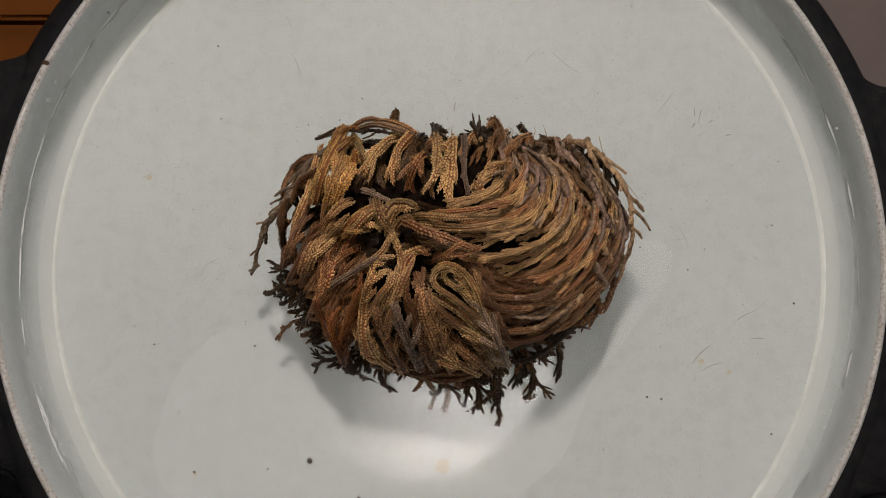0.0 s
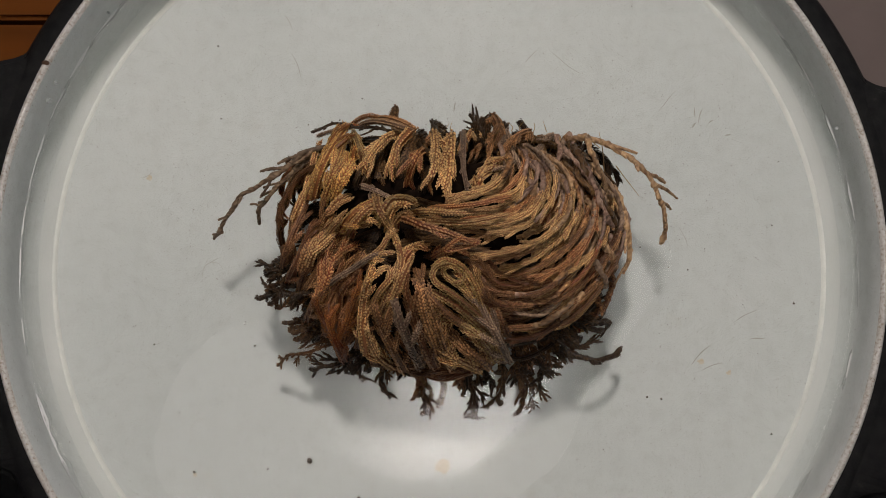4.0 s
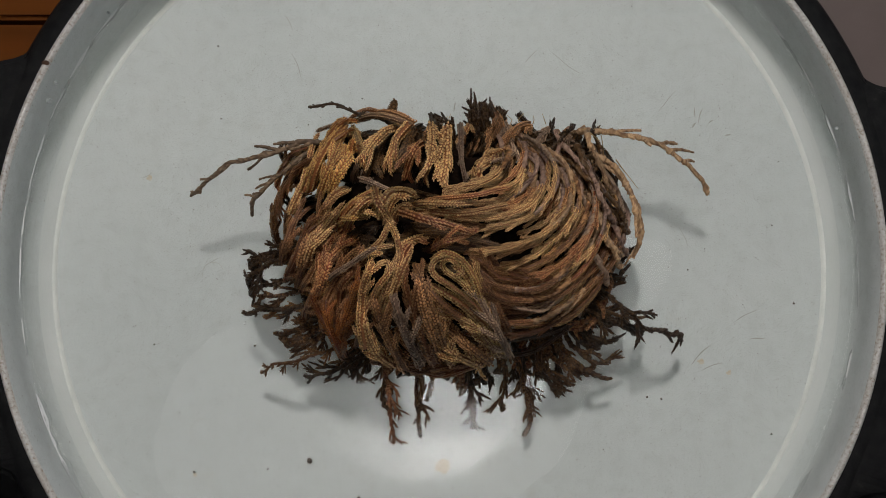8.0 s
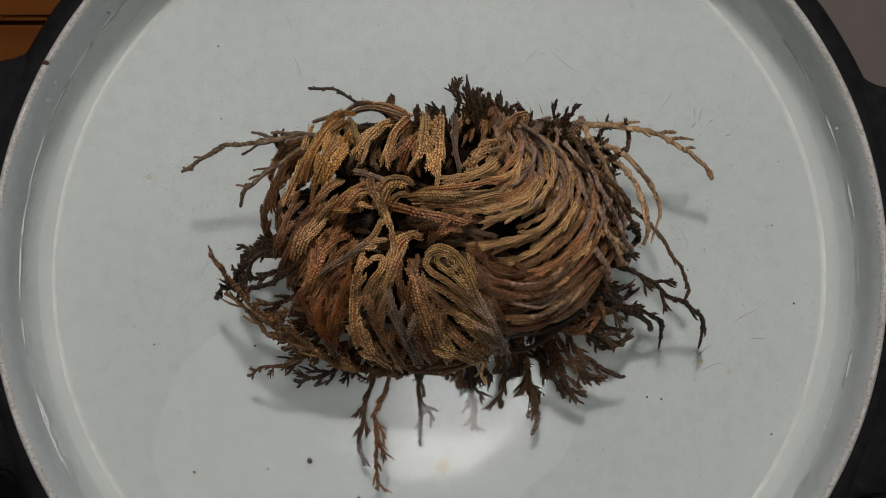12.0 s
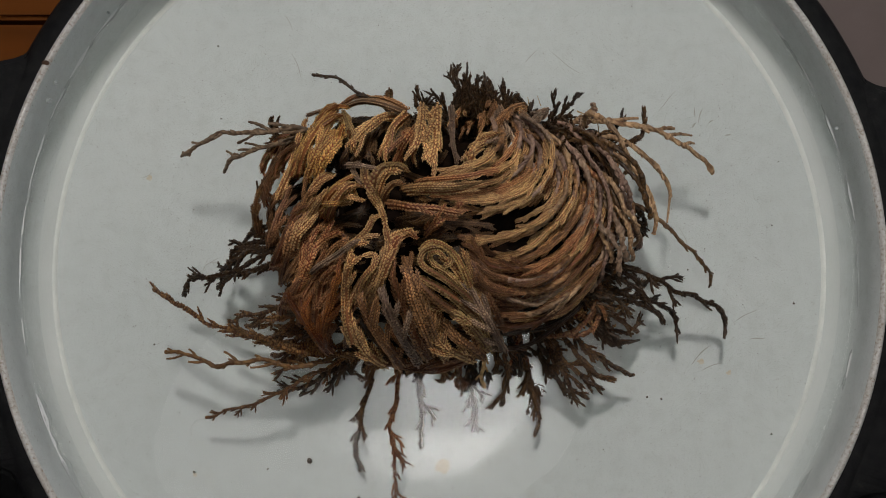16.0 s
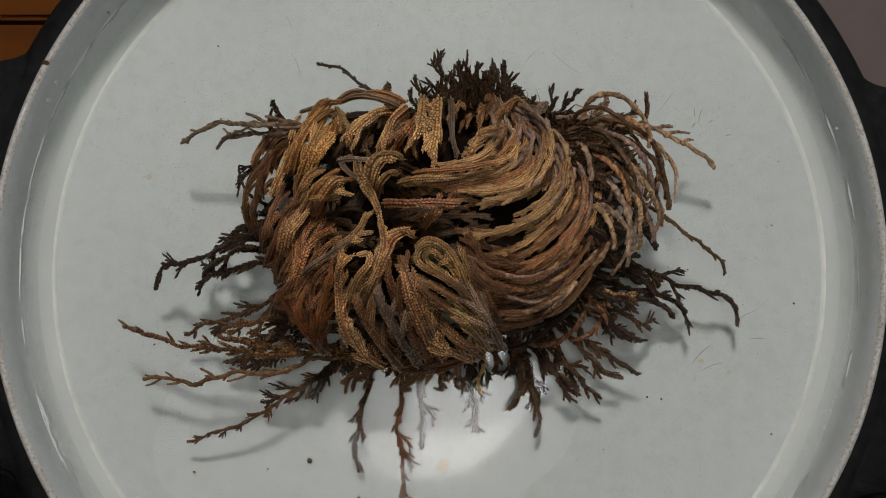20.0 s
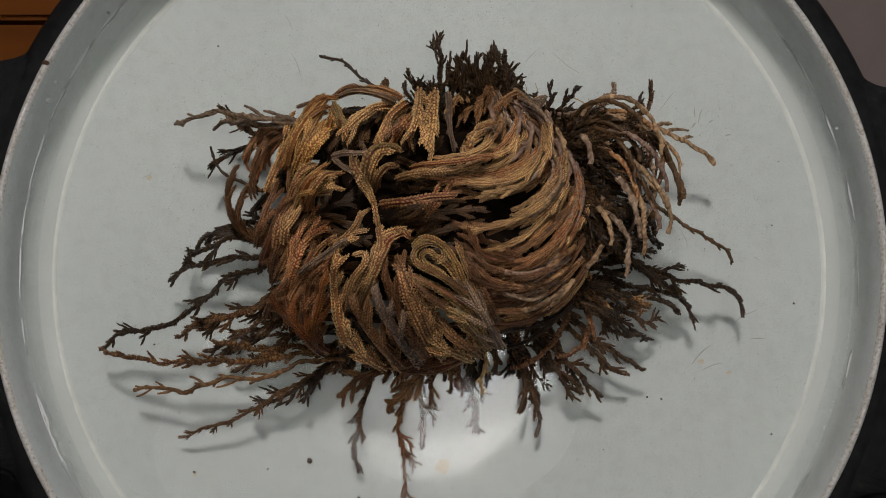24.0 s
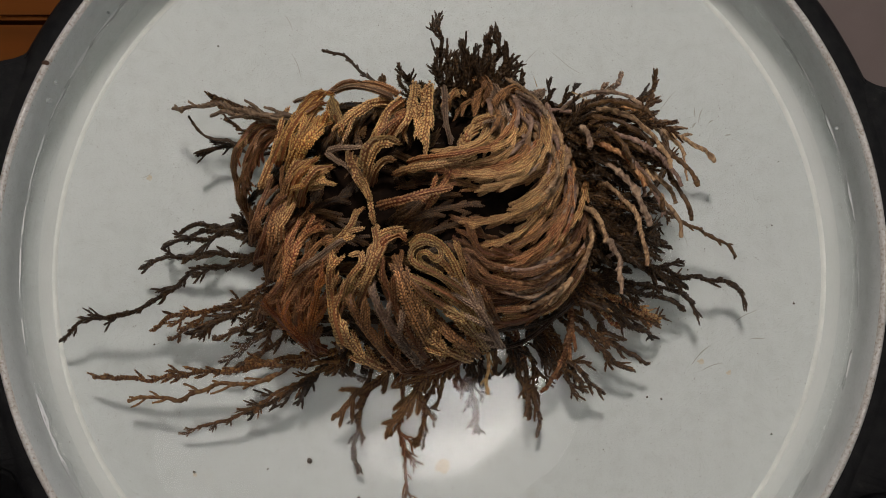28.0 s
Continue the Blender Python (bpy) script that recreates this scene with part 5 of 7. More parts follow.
open_frond("twig", 2.8, "bark", 4, (-31.6, 32.1, 34), (-0.1, 0.25, 1), (0, -54.8, -3.1, 22), (3, -63.3, 4.2, 24), (8, -72, 19.5, 26), (11, -74.3, 25.2, 26), (14.5, -75.1, 29.6, 25), (17, -75.1, 32.3, 25), (20, -75.4, 35.3, 24), (25, -78.3, 42.6, 22), (28, -79.1, 46.3, 20))
open_frond("twig", 2.6, "bark", 3, (-31.8, 30.3, 32), (-0.1, 0.25, 1), (0, -50.5, 5.9, 24), (3, -51.6, 10.6, 26), (8, -54.2, 13.9, 26), (11, -56.5, 15.2, 26), (14.5, -60.8, 22.6, 25), (17, -63.5, 29, 25), (20, -64.9, 33.8, 24), (25, -66.6, 40.9, 22), (28, -67.7, 44.1, 20))
open_frond("spray", 2.2, "wet", 3, (-27.3, 35.1, 28), (0.5, -0.5, -1), (0, -42.2, 27.2, 26), (8, -45.3, 33.1, 28), (11, -46.7, 35.9, 28), (14.5, -47.5, 39.8, 28), (17, -48.4, 42.6, 28), (20, -48.2, 46.7, 26), (25, -66.8, 45.9, 24), (28, -67.7, 50, 22))
open_frond("spray", 2.2, "wet", 3, (-25.8, 33.8, 26), (0.5, -0.5, -1), (0, -40.6, 23.8, 26), (8, -43.7, 29.8, 28), (14.5, -46.2, 36.8, 28), (20, -49, 41.3, 26), (25, -63.8, 43.7, 22), (28, -67, 48, 20))
open_frond("spray", 2.0, "wet", 3, (-26, 34.1, 24), (0.5, -0.5, -1), (0, -38.9, 23.8, 26), (14.5, -42.1, 35.1, 28), (20, -45.7, 39.6, 26), (25, -59.6, 42.1, 22), (28, -63.6, 43.3, 18))
open_frond("twig", 1.9, "dark", 3, (-29.2, 27.4, 24), (0.6, -1, -0.2), (0, -40.5, 22.2, 26), (8, -43.6, 21.9, 28), (14.5, -51.2, 22.2, 26), (17, -53.7, 24.4, 24), (20, -58.2, 27.8, 24), (25, -69.1, 36.2, 22), (28, -74.4, 44.1, 20))
open_frond("spray", 2.0, "dark", 3, (-31.1, 27.7, 22), (0.8, 0.4, -0.2), (0, -40.5, 17.2, 26), (14.5, -49, 20.8, 24), (20, -58.5, 24.4, 22), (25, -68.9, 29.7, 20), (28, -71.6, 32.6, 18))
open_frond("leafy", 2.6, "orange", 3, (-43.9, 2.6, 24), (-1, -0.4, 0.4), (0, -34.8, 27.6, 34), (14.5, -42.6, 25.7, 36), (20, -49, 27.3, 36), (24, -57, 25.7, 36), (25, -57.8, 27.3, 36), (28, -57, 31.5, 38))
open_frond("leafy", 2.4, "brown", 3, (-42.2, 2.6, 24), (-1, -0.2, 0.4), (0, -33.2, 24.3, 34), (17, -41.2, 24.3, 34), (24, -54, 21.1, 34), (28, -54.1, 27.6, 34))
open_frond("twig", 1.9, "dark", 2, (-5, 35, 26), (0.1, 0.2, 1), (0, -35.2, 35.8, 28), (3, -36.2, 36.8, 28), (8, -37.6, 45.1, 28), (11, -37.8, 49.4, 28), (14.5, -37.3, 53.4, 28), (17, -36.6, 55.9, 26), (20, -35.6, 58.4, 26), (25, -34.6, 61.1, 26), (28, -34, 62.3, 26))
open_frond("spray", 2.0, "dark", 3, (7.9, 33.8, 24), (0, -1, 0.3), (0, 10.7, 36.1, 30), (8, 9.9, 41.9, 36), (11, 5, 47.9, 38), (17, 4.1, 53.5, 40), (20, -0.1, 56.5, 40), (28, -0.6, 68, 38))
open_frond("spray", 2.2, "dark", 3, (9.5, 33.8, 24), (0, -1, 0.3), (0, 11.8, 36.9, 30), (8, 11, 42.7, 36), (11, 8.5, 46.3, 38), (17, 7.2, 52.3, 40), (20, 5.7, 55.3, 40), (28, 4.7, 58.5, 38))
open_frond("spray", 2.3, "dark", 3, (10.8, 33.8, 24), (0, -1, 0.3), (0, 12.9, 37.7, 30), (8, 12.1, 43.5, 36), (11, 10.9, 46.3, 38), (17, 10.9, 51.5, 40), (20, 10.9, 54.3, 40), (28, 10.5, 60.1, 38))
open_frond("spray", 2.1, "dark", 3, (12.1, 33.8, 24), (0, -1, 0.3), (0, 14.2, 37.7, 30), (8, 13.4, 43.5, 36), (11, 14.1, 45.5, 38), (17, 14.5, 50.7, 40), (20, 15.2, 54.3, 40), (28, 15, 65.8, 38))
open_frond("spray", 2.3, "dark", 3, (13.2, 33.8, 24), (0, -1, 0.3), (0, 15.9, 37.7, 30), (8, 15, 43.5, 36), (11, 16.5, 45, 38), (17, 18.4, 50.4, 40), (20, 18.5, 55.3, 40), (28, 19.1, 61.3, 38))
open_frond("spray", 2.0, "dark", 3, (14.1, 33.8, 24), (0, -1, 0.3), (0, 17.5, 36.9, 30), (8, 16.6, 42.7, 36), (11, 18.9, 43.1, 38), (17, 19.6, 47.5, 40), (20, 19.9, 49.1, 40), (28, 20.7, 57, 38))
open_frond("spray", 1.9, "dark", 3, (15.3, 33.8, 24), (0, -1, 0.3), (0, 19.1, 36.1, 30), (8, 18.2, 41.9, 36), (11, 20.5, 41.5, 38), (17, 22, 44.3, 40), (20, 23.1, 46.7, 40), (28, 23.9, 52.5, 38))
open_frond("spray", 2.2, "dark", 3, (11.5, 33.8, 24), (0, -1, 0.3), (0, 13.4, 36.9, 30), (8, 12.6, 42.7, 36), (11, 12.5, 44.7, 38), (17, 13, 49.1, 40), (20, 13, 52.3, 40), (28, 13, 57.7, 38))
open_frond("spray", 2.2, "dark", 3, (10.3, 33.8, 24), (0, -1, 0.3), (0, 12.6, 36.9, 30), (8, 11.8, 42.7, 36), (11, 9.8, 43.9, 38), (17, 9.1, 49.1, 40), (20, 7.9, 52.3, 40), (28, 7.3, 56.1, 38))
open_frond("spray", 2.0, "dark", 3, (6.8, 33.8, 24), (0, -1, 0.3), (0, 4.5, 33.6, 30), (8, 3.8, 39.4, 36), (11, 1.4, 41.5, 38), (17, 0.9, 46.7, 40), (20, -0.2, 49.1, 40), (28, -5, 49.6, 38))
open_frond("spray", 2.0, "dark", 3, (6, 33.8, 24), (0, -1, 0.3), (0, -0.4, 32.8, 30), (8, -1, 38.6, 36), (11, -5.8, 41.5, 38), (17, -6.1, 49.1, 40), (20, -6.6, 51.1, 40), (28, -11.3, 55.1, 38))
open_frond("spray", 1.9, "dark", 3, (5.8, 33.8, 24), (0, -1, 0.3), (0, -2.1, 32.5, 30), (8, -2.6, 38.3, 36), (11, -6.6, 40.7, 38), (17, -6.6, 45.9, 40), (20, -8.2, 46.7, 40), (28, -11.4, 51.5, 38))
open_frond("spray", 2.3, "dark", 3, (8.4, 37.1, 26), (0, -1, 0.3), (0, 11.2, 35.4, 30), (8, 10.5, 41, 36), (11, 9.6, 43.1, 38), (17, 6.3, 48.3, 40), (20, 3.7, 51.1, 40), (28, 1.8, 59, 38))
open_frond("spray", 2.3, "dark", 3, (9.9, 37.1, 26), (0, -1, 0.3), (0, 11.7, 35.4, 30), (8, 11.3, 41, 36), (11, 10.7, 43.1, 38), (17, 8.5, 49.1, 40), (20, 6.6, 51.9, 40), (28, 6.2, 61.8, 38))
open_frond("spray", 2.3, "dark", 3, (11.1, 37.1, 26), (0, -1, 0.3), (0, 12.1, 35.4, 30), (8, 11.9, 41, 36), (11, 11.6, 43.1, 38), (17, 10.6, 48.6, 40), (20, 9.5, 51.4, 40), (28, 8.9, 57.7, 38))
open_frond("spray", 2.3, "dark", 3, (12, 37.1, 26), (0, -1, 0.3), (0, 12.3, 35.4, 30), (8, 12.4, 41, 36), (11, 12.3, 43.1, 38), (17, 13.1, 48.3, 40), (20, 13.6, 51.1, 40), (28, 13.7, 61.8, 38))
open_frond("spray", 2.3, "dark", 3, (12.8, 37.1, 26), (0, -1, 0.3), (0, 12.6, 35.4, 30), (8, 12.9, 41, 36), (11, 13, 43.1, 38), (17, 15, 49.9, 40), (20, 16.5, 52.7, 40), (28, 17.2, 63.9, 38))
open_frond("spray", 2.3, "dark", 3, (14, 37.1, 26), (0, -1, 0.3), (0, 13, 35.4, 30), (8, 13.6, 41, 36), (11, 13.9, 43.1, 38), (17, 16.8, 47.5, 40), (20, 18.8, 50.2, 40), (28, 19.5, 58.5, 38))
open_frond("spray", 2.3, "dark", 3, (14.9, 37.1, 26), (0, -1, 0.3), (0, 13.3, 35.4, 30), (8, 14, 41, 36), (11, 14.5, 43.1, 38), (17, 18.1, 43.5, 40), (20, 20.4, 46.2, 40), (28, 22.2, 54.4, 38))
open_frond("spray", 2.3, "dark", 3, (10.8, 37.1, 26), (0, -1, 0.3), (0, 12, 35.4, 30), (8, 11.8, 41, 36), (11, 11.4, 43.1, 38), (17, 11.5, 46.7, 40), (20, 11.7, 49.4, 40), (28, 11.8, 56.1, 38))
open_frond("spray", 2.3, "dark", 3, (12.5, 37.1, 26), (0, -1, 0.3), (0, 12.5, 35.4, 30), (8, 12.7, 41, 36), (11, 12.8, 43.1, 38), (17, 14.2, 46.7, 40), (20, 15.2, 49.4, 40), (28, 15.9, 57.7, 38))
open_frond("spray", 2.3, "dark", 3, (7.2, 37.1, 26), (0, -1, 0.3), (0, 10.8, 35.4, 30), (8, 9.9, 41, 36), (11, 8.7, 43.1, 38), (17, 4.5, 45.1, 40), (20, 1.4, 47.8, 40), (28, -1, 56.1, 38))
open_frond("spray", 2.0, "dark", 3, (30.4, 32.5, 24), (-0.4, -0.6, 0.2), (0, 34.3, 25.1, 22.0), (8, 38.7, 39.6, 28.0), (14.5, 40.1, 47.7, 30), (20, 40.3, 50.1, 28), (28, 40.2, 52.2, 26))
open_frond("spray", 2.2, "grey", 3, (34.5, 31.6, 24), (-0.4, -0.6, 0.2), (0, 33.4, 21.8, 22.0), (8, 37.9, 36.4, 28.0), (14.5, 43, 43.9, 30), (20, 48.2, 48.7, 28), (28, 53.5, 55.5, 26))
open_frond("spray", 2.1, "wet", 3, (37.2, 31.1, 22), (-0.4, -0.6, 0.2), (0, 41.5, 19.4, 22.0), (8, 45.9, 33.9, 28.0), (14.5, 58.9, 39.4, 30), (20, 60.7, 45.6, 28), (28, 63.8, 53.2, 26))
open_frond("spray", 1.9, "dark", 3, (37.4, 31.4, 20), (-0.4, -0.6, 0.2), (0, 40.9, 30.2, 30), (8, 44.3, 37.7, 32), (14.5, 51.1, 40.5, 30), (20, 56.4, 44.2, 28), (28, 60.1, 49.7, 26))
open_frond("spray", 2.0, "dark", 3, (32.2, 32.8, 22), (-0.4, -0.6, 0.2), (0, 29.4, 22.6, 22.0), (8, 33.8, 37.2, 28.0), (14.5, 34.8, 44.7, 30), (20, 34.2, 47.6, 28), (28, 33.6, 50.5, 26))
open_frond("spray", 2.0, "dark", 3, (28.9, 33.6, 22), (-0.4, -0.6, 0.2), (0, 22.8, 21.0, 22.0), (8, 27.3, 35.5, 28.0), (14.5, 27.5, 42.2, 30), (20, 28.5, 45.9, 28), (28, 29.5, 48.8, 26))
open_frond("spray", 2.2, "dark", 3, (38.6, 29.1, 24), (-0.4, -0.6, 0.2), (0, 43.1, 16.1, 22.0), (8, 47.5, 30.6, 28.0), (14.5, 48.6, 36.4, 30), (20, 49.8, 39.3, 28), (28, 50.9, 43, 26))
open_frond("twig", 3.1, "twig", 5, (38, 34.8, 30), (0.3, 0.5, 0.7), (0, 52.2, -0.9, 26), (1.5, 54.8, -0.6, 26), (3, 59.8, 2.1, 26), (5.5, 71.4, 12.1, 24), (8, 78.9, 20.4, 22), (11, 80.3, 24.4, 22), (14.5, 80.4, 25.9, 22), (20, 81.5, 28.4, 20), (28, 81.7, 30.4, 20))
open_frond("twig", 2.9, "twig", 4, (39.6, 31.5, 30), (0.4, 0.7, 0.6), (0, 52.2, -2.2, 26), (3, 54.2, -0.9, 26), (8, 57.8, 5.2, 28), (11, 62.8, 11.2, 28), (14.5, 65.9, 15.9, 26), (17, 67.9, 21, 26), (20, 68.1, 24, 32), (28, 69.3, 29.4, 38))
open_frond("twig", 2.9, "twig", 4, (41.5, 28.5, 28), (0.5, 0.6, 0.6), (0, 51.8, -5.7, 24), (8, 55.8, 1.4, 28), (14.5, 60.8, 7.1, 28), (20, 64.1, 10.4, 28), (25, 64.8, 12.9, 42), (28, 65.4, 15.1, 44))
open_frond("stalk", 2.6, "mauve", 4, (42.8, 24.9, 30), (0.4, 0.45, 0.8), (0, 49.3, 0.6, 28), (8, 53.6, 1.9, 32), (14.5, 55.7, 3.4, 34), (20, 59.6, 5.1, 42), (28, 61.4, 11.5, 48))
open_frond("stalk", 3.0, "grey", 4, (40.9, 21.4, 32), (0.4, 0.45, 0.8), (0, 47.7, -2.6, 28), (8, 51.2, -1.3, 32), (14.5, 52.5, -0.6, 34), (20, 53.7, 2.7, 42), (28, 57.4, 8.4, 48))
open_frond("stalk", 3.0, "grey", 3, (37.3, 25.7, 36), (0.5, 1, 0.6), (0, 42, 9.6, 36), (8, 43.1, 10, 40), (14.5, 42.6, 15.1, 44), (20, 41.2, 20.5, 50), (28, 40.6, 28.8, 54))
open_frond("stalk", 2.8, "twig", 4, (39.5, 13.5, 30), (1, 0.2, 0.3), (0, 41.1, -9.1, 28), (8, 44.1, -9.2, 30), (14.5, 45.5, -4.5, 32), (20, 42.9, -1.8, 40), (28, 37.9, -3.5, 46))
open_frond("twig", 2.2, "wet", 4, (44, 18, 20), (-1, 0.3, 0.5), (0, 47.1, 1.2, 20), (5.5, 53.1, -8.7, 18), (8, 61.3, -15.3, 16), (11, 70.5, -11.9, 14), (14.5, 78.5, -7.5, 14), (17, 82.4, -5.1, 14), (20, 85.5, -2.4, 14), (25, 88.1, 1.5, 14), (28, 88.8, 2.5, 14), late=(0.3, 0.2, 0.9))
open_frond("spray", 2.1, "dark", 4, (37.6, -1.8, 15), (-1, 0.5, 0.5), (0, 43.6, -15.4, 20), (3, 47.1, -26.2, 18), (5.5, 64.9, -22.3, 16), (8, 71.7, -21.5, 14), (11, 76.6, -20, 14), (14.5, 83, -17.6, 14), (17, 86.7, -15.6, 13), (20, 88.9, -12.9, 13), (25, 90.5, -9.7, 13), (28, 90.9, -8.3, 13), late=(0.1, 0.3, 0.9))
open_frond("spray", 2.2, "dark", 3, (35.9, -5.2, 15), (-1, 0.5, 0.6), (0, 42.3, -14.7, 24), (8, 60.1, -19.5, 15), (14.5, 69.2, -16.9, 14), (20, 73.3, -13.9, 14), (28, 75.6, -11.2, 14))
open_frond("spray", 2.2, "dark", 3, (35, -8.6, 15), (-1, 0.5, 0.6), (0, 39.8, -18, 24), (8, 57.6, -20.3, 15), (14.5, 65.3, -17.8, 14), (20, 69.6, -15.3, 14), (28, 72.7, -13.2, 14))
open_frond("spray", 2.2, "wet", 3, (35.9, -10.2, 14), (-1, 0.5, 0.6), (0, 38.2, -19.6, 24), (8, 49.9, -28.7, 15), (14.5, 56.9, -20.3, 14), (20, 62.5, -19, 14), (28, 65.3, -18.1, 14))
open_frond("spray", 2.2, "dark", 3, (34.2, -11.9, 14), (-1, 0.5, 0.6), (0, 36.6, -19.6, 24), (8, 47.5, -23.7, 15), (14.5, 52.7, -23.7, 14), (20, 56.9, -21.6, 14), (28, 60.3, -18.6, 14))
open_frond("spray", 2.2, "wet", 3, (35.2, -11.9, 13), (-1, 0.5, 0.6), (0, 36.5, -21.2, 24), (8, 49.9, -33.7, 15), (14.5, 55.9, -32.9, 14), (20, 58.8, -32.4, 14), (28, 61.5, -29.5, 14))
open_frond("spray", 2.2, "wet", 3, (34.3, -13.5, 13), (-1, 0.5, 0.6), (0, 34.9, -22.9, 24), (8, 45.7, -30.3, 15), (14.5, 51.2, -34, 14), (20, 54.2, -33.4, 14), (28, 57.9, -31.4, 14))
open_frond("spray", 2.2, "wet", 3, (32.6, -15.2, 13), (-1, 0.5, 0.6), (0, 34.9, -23.7, 24), (8, 44, -32, 15), (14.5, 48.3, -35.4, 14), (20, 47.4, -39, 14), (28, 48.5, -37.7, 14))
open_frond("spray", 2.2, "wet", 3, (30.9, -15.2, 13), (-1, 0.5, 0.6), (0, 32.4, -26.1, 24), (8, 39, -35.3, 15), (14.5, 44.1, -39.5, 14), (20, 41.1, -38.2, 14), (28, 43.4, -37.4, 14))
open_frond("spray", 2.2, "dark", 3, (29.2, -15.2, 13), (-1, 0.5, 0.6), (0, 30.8, -26.1, 24), (8, 35.6, -37.8, 15), (14.5, 38.2, -37.9, 14), (20, 38.3, -35.4, 14), (28, 39.1, -32, 14))
open_frond("spray", 2.2, "dark", 3, (39, 6.4, 18), (-1, 0.5, 0.6), (0, 43.2, -6.5, 24), (8, 52.6, -11.9, 15), (14.5, 59.6, -5.1, 14), (20, 65.5, -6, 14), (28, 69.7, -6, 14))
open_frond("spray", 2.2, "dark", 3, (39.1, 3.1, 17), (-1, 0.5, 0.6), (0, 43.2, -8.1, 24), (8, 54.3, -15.3, 15), (14.5, 62.9, -10.2, 14), (20, 68, -9.4, 14), (28, 73.9, -6.8, 14))
open_frond("spray", 2.2, "wet", 3, (38.8, -0.5, 20), (-1, 0.5, 0.6), (0, 42.4, -9.8, 24), (8, 51.7, -17, 15), (14.5, 56.1, -20.3, 14), (20, 56.9, -20.6, 14), (28, 54.4, -22, 14))
open_frond("spray", 2.2, "tan", 3, (36.7, 2.6, 24), (-1, 0.5, 0.6), (0, 43.2, -6.5, 24), (8, 51, -12.8, 15), (14.5, 54.5, -11.9, 14), (20, 59.6, -10.2, 14), (28, 65.4, -16.9, 14))
open_frond("spray", 2.2, "wet", 3, (36.8, 5.9, 24), (-1, 0.5, 0.6), (0, 43.3, -3.2, 24), (8, 51.9, -5.2, 15), (14.5, 56.2, -6.8, 14), (20, 61.3, -5.1, 14), (28, 70.6, -5.1, 14))
open_frond("spray", 2.2, "tan", 3, (35.4, -5.5, 20), (-1, 0.5, 0.6), (0, 39.9, -14.7, 24), (8, 47.5, -22, 15), (14.5, 50.2, -20.3, 14), (20, 52.7, -15.3, 14), (28, 55.2, -17.8, 14))
open_frond("spray", 2.2, "dark", 3, (38.9, 11.2, 20), (-1, 0.5, 0.6), (0, 44.9, 0.1, 24), (8, 54.4, -1.8, 15), (14.5, 57.2, 5, 14), (20, 64.8, 5, 14), (28, 66.9, 5.9, 14))
open_frond("spray", 2.2, "dark", 3, (39.5, 12.7, 22), (-1, 0.5, 0.6), (0, 45.8, 3.4, 24), (8, 54.5, 3.3, 15), (14.5, 59.8, 8.4, 14), (20, 63.2, 10.1, 14), (28, 65.7, 8.4, 14))
open_frond("spray", 2.2, "dark", 3, (37.3, -2, 18), (-1, 0.5, 0.6), (0, 42.4, -11.4, 24), (8, 52.5, -22, 15), (14.5, 56, -22.8, 14), (20, 59.4, -22, 14), (28, 62.8, -20.3, 14))
# dark fill on the right, the ball's inner shade put into its colour
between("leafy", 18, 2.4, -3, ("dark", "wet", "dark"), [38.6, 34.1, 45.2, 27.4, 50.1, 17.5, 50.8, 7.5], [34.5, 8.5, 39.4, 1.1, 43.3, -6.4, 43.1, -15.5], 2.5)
open_frond("stalk", 2.5, "wet", 4, (39.1, 21.1, 34), (0.5, 0.45, 0.6), (0, 47.8, 5.5, 28), (8, 49.9, 5.3, 30), (14.5, 51.8, 6.6, 34), (20, 56.5, 9, 42), (28, 60.9, 12.6, 49))
open_frond("stalk", 2.5, "twig", 4, (40.9, 19.7, 32), (0.5, 0.45, 0.6), (0, 49.3, 2.2, 28), (8, 51.5, 2.1, 30), (14.5, 53.7, 3.4, 34), (20, 59.6, 7.4, 42), (28, 65.7, 5.2, 49))
open_frond("stalk", 2.5, "wet", 4, (35.9, 27.6, 34), (0.5, 0.45, 0.6), (0, 44.6, 17, 28), (8, 46.8, 18.4, 30), (14.5, 48.7, 20.3, 34), (20, 52.7, 23.2, 42), (28, 57.8, 30.3, 49))
open_frond("stalk", 2.5, "red", 4, (37.3, 22.5, 36), (0.5, 0.45, 0.6), (0, 46.2, 8.8, 28), (8, 48.3, 10.2, 30), (14.5, 49.4, 11.4, 34), (20, 52.6, 13.7, 42), (28, 56.0, 19.1, 49))
open_frond("stalk", 2.5, "twig", 4, (41.3, 17, 28), (0.5, 0.45, 0.6), (0, 50.1, -1, 28), (8, 52.3, -1.2, 30), (14.5, 54.1, -0.6, 34), (20, 55.2, 2.7, 42), (28, 56.3, -2.4, 49))
open_frond("stalk", 2.5, "wet", 4, (39.8, 26.9, 28), (0.5, 0.45, 0.6), (0, 49.4, 10.4, 28), (8, 53.2, 11.8, 30), (14.5, 56.7, 16.3, 34), (20, 62.8, 16.9, 42), (28, 68.6, 9.8, 49))
open_frond("stalk", 2.5, "wet", 4, (41.7, 25.5, 26), (0.5, 0.45, 0.6), (0, 50.2, 7.1, 28), (8, 54, 8.6, 30), (14.5, 58.2, 11.4, 34), (20, 63.6, 13.7, 42), (28, 70.5, 19.1, 49))
# deeper fill on the right, darkened the same way for shade
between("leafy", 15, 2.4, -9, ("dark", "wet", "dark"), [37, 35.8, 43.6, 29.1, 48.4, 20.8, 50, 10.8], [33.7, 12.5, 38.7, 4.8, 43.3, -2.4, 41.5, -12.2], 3)
